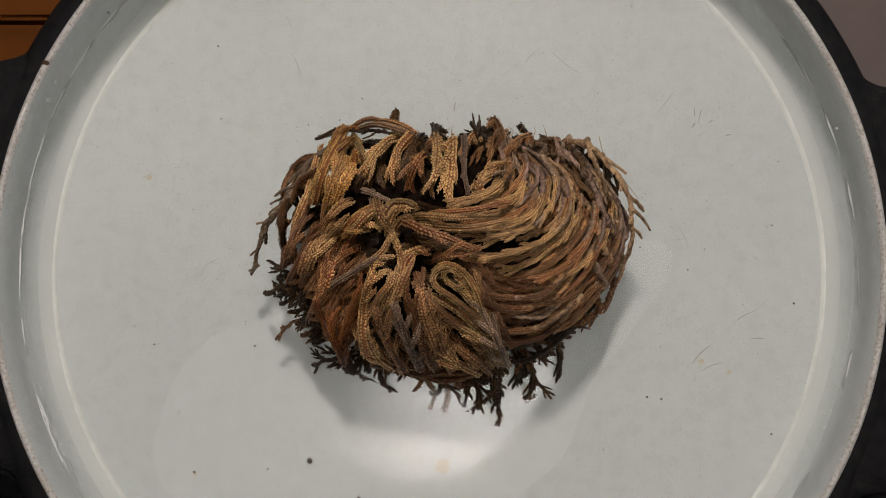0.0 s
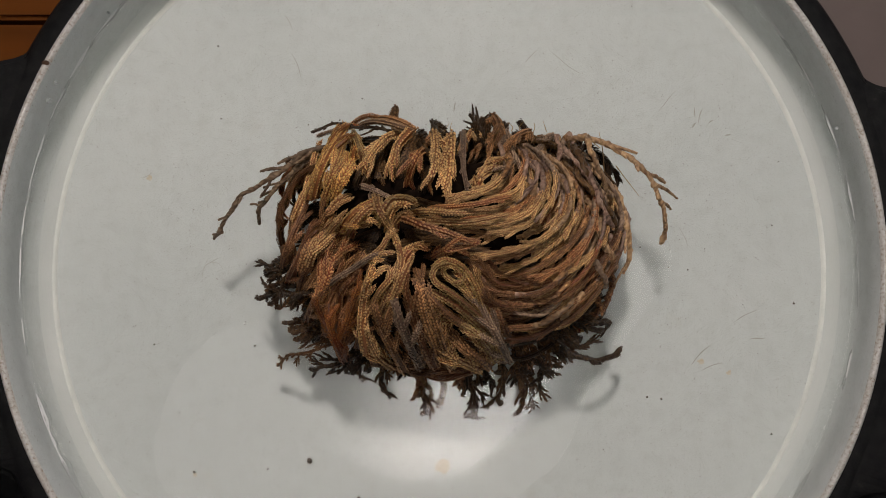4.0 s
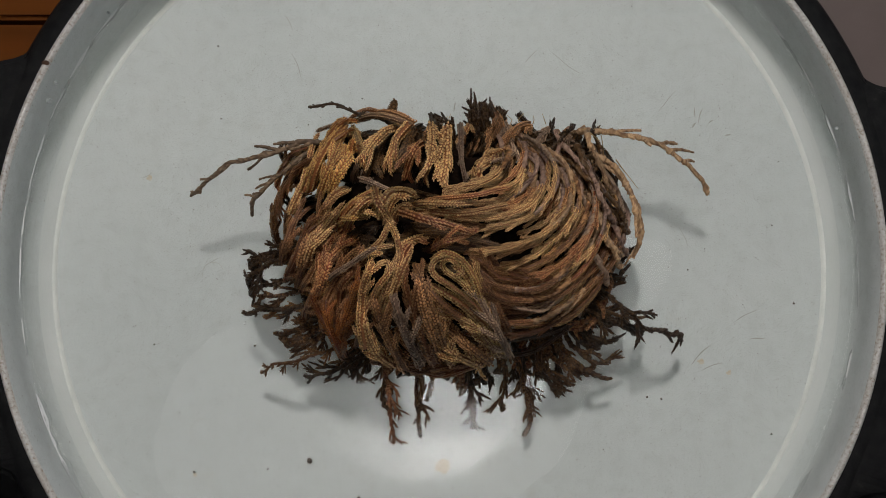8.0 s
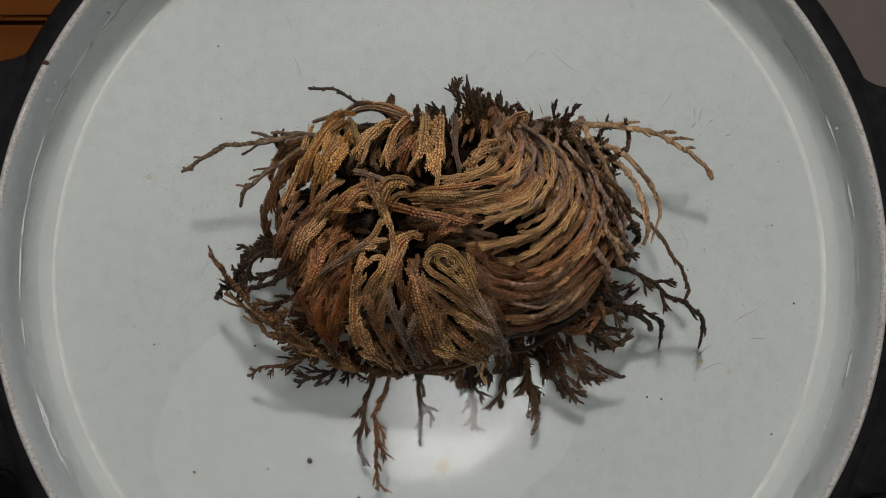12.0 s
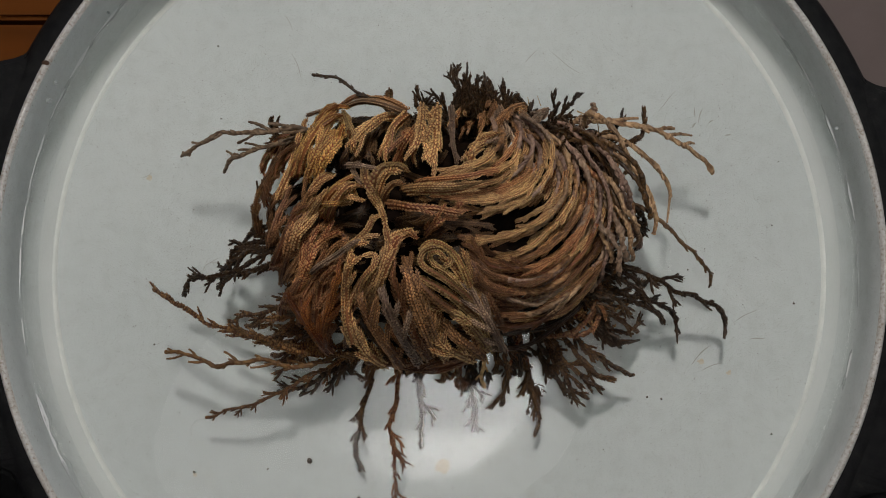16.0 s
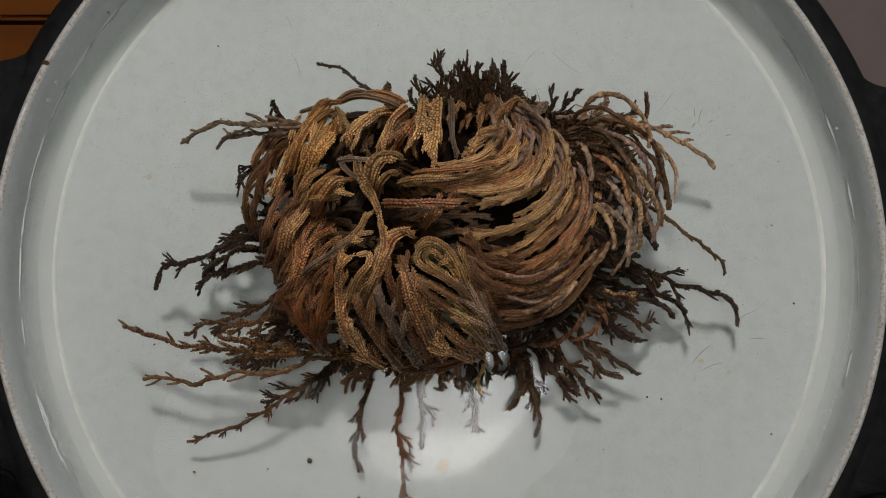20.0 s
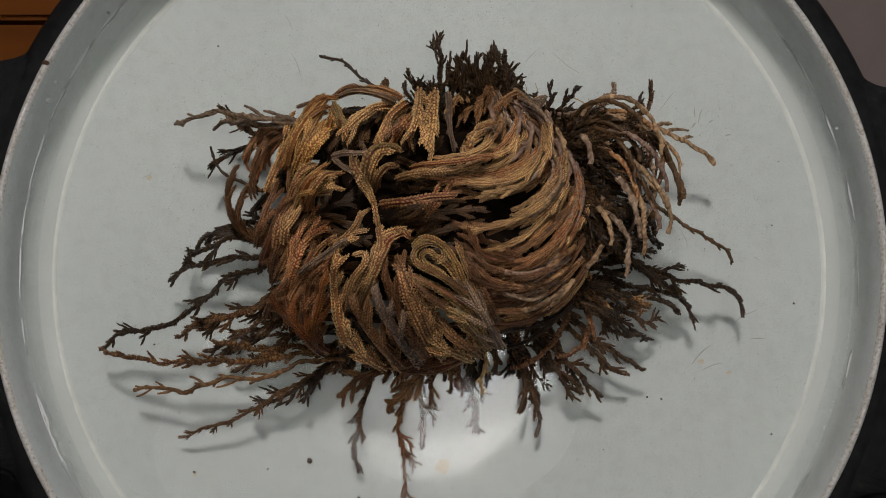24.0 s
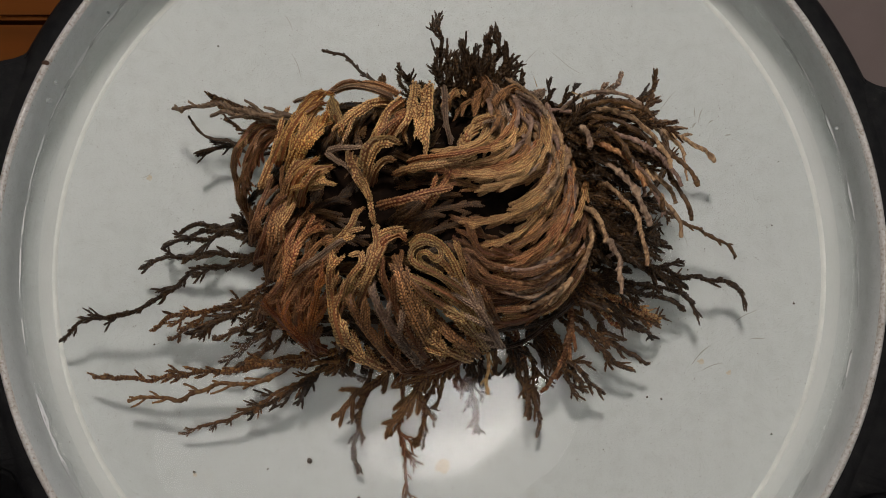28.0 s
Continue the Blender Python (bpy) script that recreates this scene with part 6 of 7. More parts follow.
open_frond("spray", 2.2, "dark", 2, (36.2, 29.2, 24.7), (-0.5, -0.3, 0.8), (0, 33.9, 15.1, 16.0), (8, 36.6, 25.3, 28), (14.5, 37.5, 26.9, 34), (20, 46.6, 25.1, 40), (28, 58.8, 23.7, 38.4))
open_frond("spray", 2.2, "dark", 2, (37.6, 28.6, 31.6), (-0.5, -0.3, 0.8), (0, 36.1, 15.6, 16.0), (8, 38.8, 25.8, 28), (14.5, 39.6, 27.4, 34), (20, 48.5, 29.9, 40), (28, 60.2, 32.5, 40.1))
open_frond("spray", 2.2, "wet", 2, (37.6, 27.8, 25), (-0.5, -0.3, 0.8), (0, 36.4, 23.8, 24), (8, 38.1, 24, 28), (14.5, 38.9, 25.6, 34), (20, 51.2, 32, 40), (28, 65.4, 37.5, 44.8))
open_frond("spray", 2.2, "dark", 2, (40.3, 30, 26.7), (-0.5, -0.3, 0.8), (0, 38.3, 16.2, 16.0), (8, 41, 23.5, 24.0), (14.5, 41.8, 28, 34), (20, 45.6, 29.9, 40), (28, 53.3, 32.8, 34.3))
open_frond("spray", 2.2, "dark", 2, (41.4, 27.1, 26.2), (-0.5, -0.3, 0.8), (0, 40.3, 23.2, 24), (8, 42, 23.5, 28), (14.5, 42.7, 25.1, 34), (20, 46.8, 29.8, 40), (28, 53.4, 33.9, 43.6))
open_frond("spray", 2.2, "wet", 2, (37.7, 26.7, 27.7), (-0.5, -0.3, 0.8), (0, 36.7, 23.1, 24), (8, 38.4, 23.4, 28), (14.5, 39.3, 25, 34), (20, 50.5, 25.8, 40), (28, 64.3, 26.5, 41.2))
open_frond("spray", 2.2, "dark", 2, (35.2, 34.3, 22.6), (-0.5, -0.3, 0.8), (0, 32.7, 19.8, 16.0), (8, 35.4, 27.1, 24.0), (14.5, 36.3, 31.6, 34), (20, 37.7, 26.8, 40), (28, 42, 22.5, 38.8))
open_frond("spray", 2.2, "dark", 2, (40, 28.9, 22.2), (-0.5, -0.3, 0.8), (0, 37.4, 14.4, 16.0), (8, 40.1, 24.7, 28), (14.5, 40.9, 26.3, 34), (20, 46.9, 28.2, 40), (28, 56.2, 30.8, 36.9))
open_frond("spray", 2.2, "wet", 2, (41.4, 34.5, 25.2), (-0.5, -0.3, 0.8), (0, 39.2, 20.5, 16.0), (8, 41.9, 27.7, 24.0), (14.5, 42.7, 32.2, 34), (20, 50.1, 36.6, 40), (28, 59.7, 40.4, 44.5))
open_frond("spray", 2.2, "dark", 2, (39.2, 33.5, 23.8), (-0.5, -0.3, 0.8), (0, 36.8, 19.3, 16.0), (8, 39.6, 26.5, 24.0), (14.5, 40.4, 31, 34), (20, 47.4, 30.7, 40), (28, 57.6, 30.7, 39))
open_frond("spray", 2.2, "dark", 2, (35.3, 31.2, 22), (-0.5, -0.3, 0.8), (0, 32.7, 16.8, 16.0), (8, 35.5, 24.0, 24.0), (14.5, 36.4, 28.5, 34), (20, 38.6, 28.2, 40), (28, 43, 27.2, 44.6))
open_frond("spray", 2.2, "wet", 2, (35.7, 31.2, 28.1), (-0.5, -0.3, 0.8), (0, 33.7, 17.6, 16.0), (8, 36.5, 24.9, 24.0), (14.5, 37.3, 29.4, 34), (20, 39.4, 32.5, 40), (28, 44.5, 36.1, 38.5))
open_frond("spray", 2.2, "dark", 2, (38.1, 28.4, 25.6), (-0.5, -0.3, 0.8), (0, 35.9, 14.4, 16.0), (8, 38.7, 24.7, 28), (14.5, 39.5, 26.3, 34), (20, 40.5, 24.7, 40), (28, 44.6, 23.4, 38.8))
open_frond("spray", 2.2, "dark", 2, (41.1, 31.1, 30.1), (-0.5, -0.3, 0.8), (0, 39.4, 17.9, 16.0), (8, 42.1, 25.1, 24.0), (14.5, 42.9, 29.7, 34), (20, 42.4, 37.3, 40), (28, 45.1, 45.5, 37.6))
open_frond("spray", 2.2, "wet", 2, (35.5, 27.9, 22.2), (-0.5, -0.3, 0.8), (0, 34, 23.5, 24), (8, 35.7, 23.8, 28), (14.5, 36.6, 25.4, 34), (20, 47.6, 34.8, 40), (28, 62.1, 45.1, 36.8))
open_frond("spray", 2.2, "dark", 2, (38, 23.5, 27.4), (-0.5, -0.3, 0.8), (0, 37, 19.8, 24), (8, 38.8, 20.1, 28), (14.5, 39.6, 21.8, 34), (20, 38.5, 22.2, 40), (28, 39.9, 22.3, 42.8))
open_frond("spray", 2.2, "dark", 2, (39.7, 31.3, 24.1), (-0.5, -0.3, 0.8), (0, 37.3, 17.1, 16.0), (8, 40, 24.4, 24.0), (14.5, 40.8, 28.9, 34), (20, 50.7, 28.7, 40), (28, 63.4, 28.6, 40.4))
open_frond("spray", 2.2, "wet", 2, (40.2, 29.6, 33.2), (-0.5, -0.3, 0.8), (0, 38.8, 16.9, 16.0), (8, 41.5, 24.1, 24.0), (14.5, 42.3, 28.6, 34), (20, 42.3, 31.3, 40), (28, 44.7, 33.4, 44))
open_frond("spray", 2.2, "dark", 2, (40.1, 32.2, 28.9), (-0.5, -0.3, 0.8), (0, 38.3, 18.8, 16.0), (8, 41, 26.0, 24.0), (14.5, 41.7, 30.5, 34), (20, 45, 28.8, 40), (28, 50.6, 26.6, 43.6))
open_frond("spray", 2.2, "dark", 2, (37.2, 23.6, 31.7), (-0.5, -0.3, 0.8), (0, 36.6, 20.5, 24), (8, 38.4, 20.8, 28), (14.5, 39.2, 22.5, 34), (20, 46.1, 24.2, 40), (28, 56.8, 26.7, 35))
open_frond("spray", 2.2, "wet", 2, (35.3, 23, 22.5), (-0.5, -0.3, 0.8), (0, 33.8, 18.6, 24), (8, 35.6, 18.9, 28), (14.5, 36.5, 20.6, 34), (20, 40.1, 29.5, 40), (28, 46.8, 38.7, 37.9))
open_frond("spray", 2.2, "dark", 2, (41.6, 33.7, 22.5), (-0.5, -0.3, 0.8), (0, 39.1, 19.3, 16.0), (8, 41.8, 26.5, 24.0), (14.5, 42.5, 31, 34), (20, 46.2, 26.1, 40), (28, 52.8, 21.5, 40.2))
open_frond("spray", 2.2, "dark", 2, (34.5, 26.5, 26), (-0.5, -0.3, 0.8), (0, 33.4, 22.6, 24), (8, 35.2, 22.9, 28), (14.5, 36, 24.5, 34), (20, 47.8, 26.2, 40), (28, 62.1, 27.7, 41.2))
open_frond("spray", 2.2, "wet", 2, (37.4, 22.8, 31.9), (-0.5, -0.3, 0.8), (0, 36.8, 19.8, 24), (8, 38.6, 20.1, 28), (14.5, 39.4, 21.7, 34), (20, 40.2, 30.1, 40), (28, 43.4, 37.8, 44.1))
open_frond("spray", 2.2, "dark", 2, (35.6, 21.9, 32.7), (-0.5, -0.3, 0.8), (0, 35.1, 18.9, 24), (8, 36.9, 19.2, 28), (14.5, 37.7, 20.9, 34), (20, 38.5, 30.8, 40), (28, 41.4, 39.6, 45.7))
open_frond("spray", 2.2, "dark", 2, (35.4, 31.4, 30.9), (-0.5, -0.3, 0.8), (0, 33.7, 18.3, 16.0), (8, 36.5, 25.5, 24.0), (14.5, 37.3, 30, 34), (20, 37.4, 29.1, 40), (28, 40.6, 28.5, 38.1))
open_frond("spray", 2.2, "dark", 2, (39.9, 16.7, 21.7), (-0.5, 0, 0.8), (0, 38.8, 14.4, 20), (8, 40.5, 14.8, 24), (14.5, 41.3, 14.9, 30), (20, 50.3, 7.6, 36), (28, 62, 0.2, 36.9))
open_frond("spray", 2.2, "dark", 2, (39.1, 14.2, 22.8), (-0.5, 0, 0.8), (0, 38, 12, 20), (8, 39.8, 12.4, 24), (14.5, 40.6, 12.6, 30), (20, 40.5, 10.7, 36), (28, 43.5, 8.7, 34.1))
open_frond("spray", 2.2, "wet", 2, (37.2, 15.2, 24.4), (-0.5, 0, 0.8), (0, 36.3, 13.2, 20), (8, 38.1, 13.6, 24), (14.5, 38.9, 13.8, 30), (20, 46.3, 13.5, 36), (28, 55.6, 12.5, 41.7))
open_frond("spray", 2.2, "dark", 2, (41.4, 8.6, 24.1), (-0.5, 0, 0.8), (0, 40.5, 6.5, 20), (8, 42.2, 6.9, 24), (14.5, 43, 7.2, 30), (20, 44.4, 3.2, 36), (28, 48.2, -1.2, 39.5))
open_frond("spray", 2.2, "dark", 2, (36.3, 16.2, 26.1), (-0.5, 0, 0.8), (0, 35.6, 14.4, 20), (8, 37.3, 14.8, 24), (14.5, 38.2, 14.9, 30), (20, 40.8, 14.6, 36), (28, 46, 13.8, 38.8))
open_frond("spray", 2.2, "wet", 2, (37.4, 8.1, 27.8), (-0.5, 0, 0.8), (0, 36.8, 6.3, 20), (8, 38.6, 6.8, 24), (14.5, 39.4, 7.1, 30), (20, 45.9, 6.7, 36), (28, 54.8, 5.9, 38.2))
open_frond("spray", 2.2, "dark", 2, (37.3, 18.9, 26.4), (-0.5, 0, 0.8), (0, 36.6, 17.2, 20), (8, 38.3, 17.5, 24), (14.5, 39.2, 17.6, 30), (20, 46.3, 8, 36), (28, 55.7, -1.8, 39.6))
open_frond("spray", 2.2, "dark", 2, (39.7, 19.8, 20.9), (-0.5, 0, 0.8), (0, 38.4, 17.4, 20), (8, 40.2, 17.7, 24), (14.5, 41, 17.8, 30), (20, 46.8, 19.3, 36), (28, 55.3, 20.5, 37.2))
open_frond("spray", 2.2, "wet", 2, (37.6, 9.3, 25.8), (-0.5, 0, 0.8), (0, 36.9, 7.3, 20), (8, 38.6, 7.8, 24), (14.5, 39.4, 8.1, 30), (20, 40.2, 5, 36), (28, 44.2, 1.9, 33.5))
open_frond("spray", 2.2, "dark", 2, (41.3, 8.7, 27.5), (-0.5, 0, 0.8), (0, 40.8, 6.9, 20), (8, 42.5, 7.4, 24), (14.5, 43.3, 7.6, 30), (20, 48.8, 6.4, 36), (28, 56.8, 4.6, 39.6))
open_frond("spray", 2.2, "dark", 2, (37.3, 13.3, 26.3), (-0.5, 0, 0.8), (0, 36.6, 11.5, 20), (8, 38.3, 11.9, 24), (14.5, 39.2, 12.1, 30), (20, 47.4, 8.4, 36), (28, 57.9, 4.3, 39.4))
open_frond("spray", 2.2, "wet", 2, (41.3, 19.6, 27.6), (-0.5, 0, 0.8), (0, 40.9, 18, 20), (8, 42.6, 18.4, 24), (14.5, 43.3, 18.4, 30), (20, 49.1, 9.5, 36), (28, 58.4, 0.8, 32.5))
open_frond("spray", 2.2, "dark", 2, (41.1, 8.3, 26.7), (-0.5, 0, 0.8), (0, 40.5, 6.4, 20), (8, 42.2, 6.9, 24), (14.5, 43, 7.2, 30), (20, 41.6, 12.2, 36), (28, 43.3, 17.1, 34.6))
open_frond("spray", 2.2, "dark", 2, (38.4, 9.4, 28), (-0.5, 0, 0.8), (0, 37.9, 7.7, 20), (8, 39.6, 8.1, 24), (14.5, 40.4, 8.4, 30), (20, 49.3, 6.7, 36), (28, 61, 4.7, 35.9))
open_frond("spray", 2.2, "wet", 2, (37.9, 16, 24.1), (-0.5, 0, 0.8), (0, 36.9, 14, 20), (8, 38.7, 14.4, 24), (14.5, 39.5, 14.5, 30), (20, 45.5, 11.8, 36), (28, 55, 9.3, 32.4))
open_frond("spray", 2.2, "dark", 2, (38.1, 18, 23.6), (-0.5, 0, 0.8), (0, 37.2, 16, 20), (8, 38.9, 16.3, 24), (14.5, 39.7, 16.5, 30), (20, 49, 16.5, 36), (28, 60.3, 15.9, 40.7))
open_frond("stalk", 2.5, "wet", 5, (38.7, 30.2, 38), (0.5, 0.45, 0.7), (0, 45.7, 18.1, 32), (8, 46.5, 18.5, 34), (14.5, 47.4, 20.6, 38), (20, 53.1, 33.6, 46), (28, 57.7, 38, 52))
open_frond("stalk", 2.5, "twig", 5, (42.2, 33.7, 36), (0.5, 0.45, 0.7), (0, 48.2, 19.7, 32), (8, 48.9, 20.1, 34), (14.5, 50.6, 22.2, 38), (20, 57.7, 30.5, 46), (28, 62.7, 23.3, 52))
open_frond("stalk", 2.5, "wet", 5, (40.5, 28.9, 36), (0.5, 0.45, 0.7), (0, 47.3, 13.3, 32), (8, 48, 13.7, 34), (14.5, 48.9, 15.8, 38), (20, 53.7, 19.5, 46), (28, 52.5, 23.3, 52))
open_frond("stalk", 2.5, "mauve", 5, (42.1, 25.7, 36), (0.5, 0.45, 0.7), (0, 48.9, 10, 32), (8, 49.6, 10.5, 34), (14.5, 51.2, 11.8, 38), (20, 58.3, 16.4, 46), (28, 65.4, 18.7, 52))
open_frond("stalk", 2.5, "twig", 5, (40.6, 9.8, 34), (0.5, 0.45, 0.7), (0, 45.5, -2.9, 32), (8, 46.2, -2.4, 34), (14.5, 47.9, -1.7, 38), (20, 47.7, 2.4, 46), (28, 44.6, 3.4, 52))
open_frond("stalk", 2.5, "grey", 5, (42.4, 6.8, 32), (0.5, 0.45, 0.7), (0, 47.1, -6.1, 32), (8, 47.8, -5.6, 34), (14.5, 49.5, -4.9, 38), (20, 51.5, -2.2, 46), (28, 48.9, -10.2, 52))
open_frond("spray", 2.2, "wet", 3, (20.8, -22, 13), (0, 1, 0.5), (0, 17.9, -47.6, 10), (3, 22.5, -43.6, 10), (8, 26, -50.4, 8), (11, 28, -49.9, 8), (14.5, 28.9, -50.4, 8), (28, 29.6, -50.7, 8))
open_frond("spray", 2.2, "dark", 3, (25.8, -20.3, 13), (0, 1, 0.5), (0, 35.2, -34.1, 11), (3, 28.9, -37.1, 11), (8, 35.2, -38.5, 11), (14.5, 38.2, -38.8, 11), (20, 41.2, -38.3, 10), (28, 42.9, -37.2, 10))
open_frond("spray", 2.0, "wet", 2, (17.3, -23.7, 14), (0, 1, 0.5), (0, 17.4, -38.8, 12), (8, 18.7, -42.4, 12), (14.5, 18, -40.8, 12), (20, 22.1, -41.3, 12), (28, 26.7, -45.5, 11))
open_frond("twig", 2.4, "tan", 2, (17.3, -22, 15), (0, 1, 0.5), (0, 14, -32, 14), (14.5, 13.9, -35.4, 14), (20, 12.3, -38.2, 14), (28, 14.4, -38.2, 14))
open_frond("spray", 2.0, "dark", 2, (7.3, -23.6, 12), (0, 1, 0.5), (0, 7.7, -41.7, 9), (3, 7.3, -38.9, 9), (8, 8.2, -37.2, 9), (28, 8.7, -36.9, 9))
open_frond("spray", 1.8, "umber", 3, (-9.6, -23.6, 12), (0, 1, 0.5), (0, -7.1, -36.8, 12), (3, -7.1, -37.9, 12), (5.5, -9.5, -43.7, 14), (8, -13.4, -52.4, 13), (11, -17.2, -65.3, 10), (12.5, -18.5, -67.3, 7), (14.5, -14.9, -69.3, 4.5), (20, -11.1, -70.3, 4), (28, -10.4, -70, 4))
open_frond("spray", 2.0, "wet", 3, (-13, -23.6, 12), (0, 1, 0.5), (0, -14.7, -37.1, 11), (8, -14.7, -43.9, 10), (11, -21.6, -58.4, 7), (14.5, -23.5, -61.2, 4), (20, -24.2, -61.7, 4), (28, -24.5, -62.2, 4))
open_frond("spray", 2.0, "wet", 2, (-2.9, -28.7, 8), (0, 1, 0.5), (0, -2, -37.3, 7), (8, -5.5, -50.9, 5), (14.5, -5.5, -54.4, 4), (28, -5, -54.8, 4))
open_frond("spray", 1.9, "wet", 2, (9.9, -28.7, 8), (0, 1, 0.5), (0, 10.5, -42.5, 4), (8, 10, -48.5, 3.5), (28, 10.5, -50.2, 3.5))
open_frond("spray", 1.9, "wet", 2, (25.3, -25.3, 8), (0, 1, 0.5), (0, 26.3, -39.1, 4), (8, 27.2, -45.9, 3.5), (28, 26.4, -39.1, 3.5))
open_frond("spray", 2.0, "umber", 6, (38.3, -9, 24), (1, -0.3, 0.3), (0, 33.9, -15.6, 26), (14.5, 31.6, -20.4, 24), (20, 27, -23.7, 20), (24, 21.3, -31.1, 18), (25, 21.8, -32, 17), (28, 30.7, -37.4, 14))
open_frond("spray", 2.0, "umber", 5, (36.8, -8.9, 22), (1, -0.1, 0.3), (0, 34.8, -15.6, 26), (14.5, 36.5, -20.4, 24), (20, 38.6, -22, 20), (25, 34.6, -28.6, 18), (28, 34.9, -33.4, 14))
open_frond("leafy", 3.4, "orange", 4, (-10.4, -29.5, 13), (0, 0.2, 1), (0, -14.3, -28.6, 20), (14.5, -19.4, -30.3, 18), (20, -28.2, -34.6, 16), (25, -30, -40, 15), (28, -31.3, -45, 14))
open_frond("leafy", 3.6, "orange", 4, (3.9, -28.7, 13), (0, 0.2, 1), (0, 0.5, -28.6, 20), (17, -2.8, -30.3, 18), (20, -9.4, -36.9, 17), (25, -15.3, -45.3, 15), (28, -15.8, -51.1, 14))
open_frond("spray", 2.0, "orange", 3, (3.9, -28.7, 13), (0, 0.2, 1), (0, 2.2, -28.6, 20), (20, 0.5, -35.3, 15), (25, -3.7, -43.7, 13), (28, -7, -53.8, 12))
open_frond("twig", 2.2, "orange", 3, (7.2, -28.7, 14), (0, 0.2, 1), (0, 3.8, -28.6, 20), (20, 5.5, -33.7, 15), (25, 2.2, -38.7, 14), (28, -1.2, -42.1, 13))
open_frond("leafy", 2.4, "dark", 2, (-23.9, -23.8, 17), (0, 0, 1), (0, -28, -31.9, 9), (14.5, -28.7, -32.2, 9), (28, -29, -32.9, 9))
open_frond("spray", 2.4, "wet", 2, (-21.6, -23.8, 17), (0, 0, 1), (0, -25.4, -31.9, 9), (14.5, -26.1, -32.2, 9), (28, -26.4, -32.9, 9))
open_frond("spray", 2.4, "dark", 2, (-18.2, -23.4, 17), (0, 0, 1), (0, -21.4, -31.5, 9), (14.5, -22.1, -31.8, 9), (28, -22.4, -32.5, 9))
open_frond("leafy", 2.4, "umber", 2, (-10, -24.4, 17), (0, 0, 1), (0, -11.9, -32.6, 9), (14.5, -12.6, -32.9, 9), (28, -12.9, -33.6, 9))
open_frond("spray", 2.4, "dark", 2, (-7.3, -24.1, 17), (0, 0, 1), (0, -8.8, -32.2, 9), (14.5, -9.5, -32.5, 9), (28, -9.9, -33.2, 9))
open_frond("spray", 2.4, "wet", 2, (-4.5, -25.3, 17), (0, 0, 1), (0, -5.6, -33.4, 9), (14.5, -6.2, -33.8, 9), (28, -6.6, -34.4, 9))
open_frond("leafy", 2.4, "dark", 2, (2.4, -25.5, 17), (0, 0, 1), (0, 2.4, -33.6, 9), (14.5, 1.8, -34, 9), (28, 1.4, -34.7, 9))
open_frond("spray", 2.4, "umber", 2, (6.3, -27.6, 17), (0, 0, 1), (0, 7, -35.8, 9), (14.5, 6.3, -36.1, 9), (28, 6, -36.8, 9))
open_frond("spray", 2.4, "dark", 2, (12.6, -26.6, 17), (0, 0, 1), (0, 14.2, -34.7, 9), (14.5, 13.5, -35.1, 9), (28, 13.2, -35.7, 9))
open_frond("leafy", 2.4, "wet", 2, (16.5, -23.7, 17), (0, 0, 1), (0, 18.8, -31.8, 9), (14.5, 18.1, -32.1, 9), (28, 17.8, -32.8, 9))
open_frond("spray", 2.4, "dark", 2, (21.8, -24.3, 17), (0, 0, 1), (0, 25, -32.5, 9), (14.5, 24.3, -32.8, 9), (28, 24, -33.5, 9))
open_frond("spray", 2.4, "umber", 2, (23.8, -21.7, 17), (0, 0, 1), (0, 27.2, -29.8, 9), (14.5, 26.5, -30.1, 9), (28, 26.2, -30.8, 9))
open_frond("spray", 2.1, "orange", 6, (-23, -23.7, 14), (-0.2, 0.7, 0.9), (0, -35.1, -9.1, 28), (8, -41, -3, 34), (10.5, -53.2, 3.1, 38), (11, -60.1, 7.6, 40), (12, -63.9, 1.2, 38), (14.5, -78, -5.4, 34), (17, -81.7, -10.5, 30), (20, -91.1, -18.5, 24), (25, -99.1, -28, 18), (28, -102.3, -33.4, 14), late=(-0.25, -0.35, 0.9), slide=0.75)
open_frond("twig", 2.5, "orange", 6, (-23, -25.3, 14), (-0.2, 0.6, 0.9), (0, -33.5, -12.4, 28), (8, -39.8, -6, 30), (11, -55.3, -3, 34), (12, -60.4, -9.3, 32), (14.5, -74, -19.5, 26), (17, -81.7, -29.8, 20), (20, -86.8, -33.8, 17), (25, -90.8, -37.9, 14), (28, -92.2, -40.4, 13), late=(-0.2, -0.3, 0.9), slide=0.75)
open_frond("spray", 2.2, "orange", 4, (-26.4, -23.7, 14), (-0.2, 0.6, 0.9), (0, -33.5, -12.4, 28), (8, -38.2, -9.2, 30), (11, -47.8, -12.5, 30), (14.5, -61.6, -20.4, 24), (17, -59.2, -18, 24), (20, -63.6, -21.5, 22), (25, -66, -23.7, 18), (28, -56.3, -28.7, 16), late=(-0.3, -0.4, 0.9), slide=0.5)
open_frond("spray", 1.4, "orange", 4, (-24.8, -25.3, 12), (1, 0.3, 0.5), (0, -48.3, -22, 14), (3, -47.5, -29, 13), (8, -52.7, -32, 13), (11, -55, -32.7, 13), (14.5, -63.4, -34, 13), (17, -71.7, -51.8, 12), (20, -75, -52.6, 10), (25, -78.4, -51.1, 7), (28, -78.4, -50.5, 6))
open_frond("spray", 2.1, "dark", 3, (-26.5, -25.3, 12), (1, 0.3, 0.5), (0, -37.1, -29.5, 14), (8, -39.4, -32.9, 14), (11, -41.4, -33.7, 14), (14.5, -45.7, -36.4, 13), (17, -48.7, -38.4, 13), (20, -52.5, -40.6, 12), (25, -56.2, -43.1, 12), (28, -57.4, -44.1, 12))
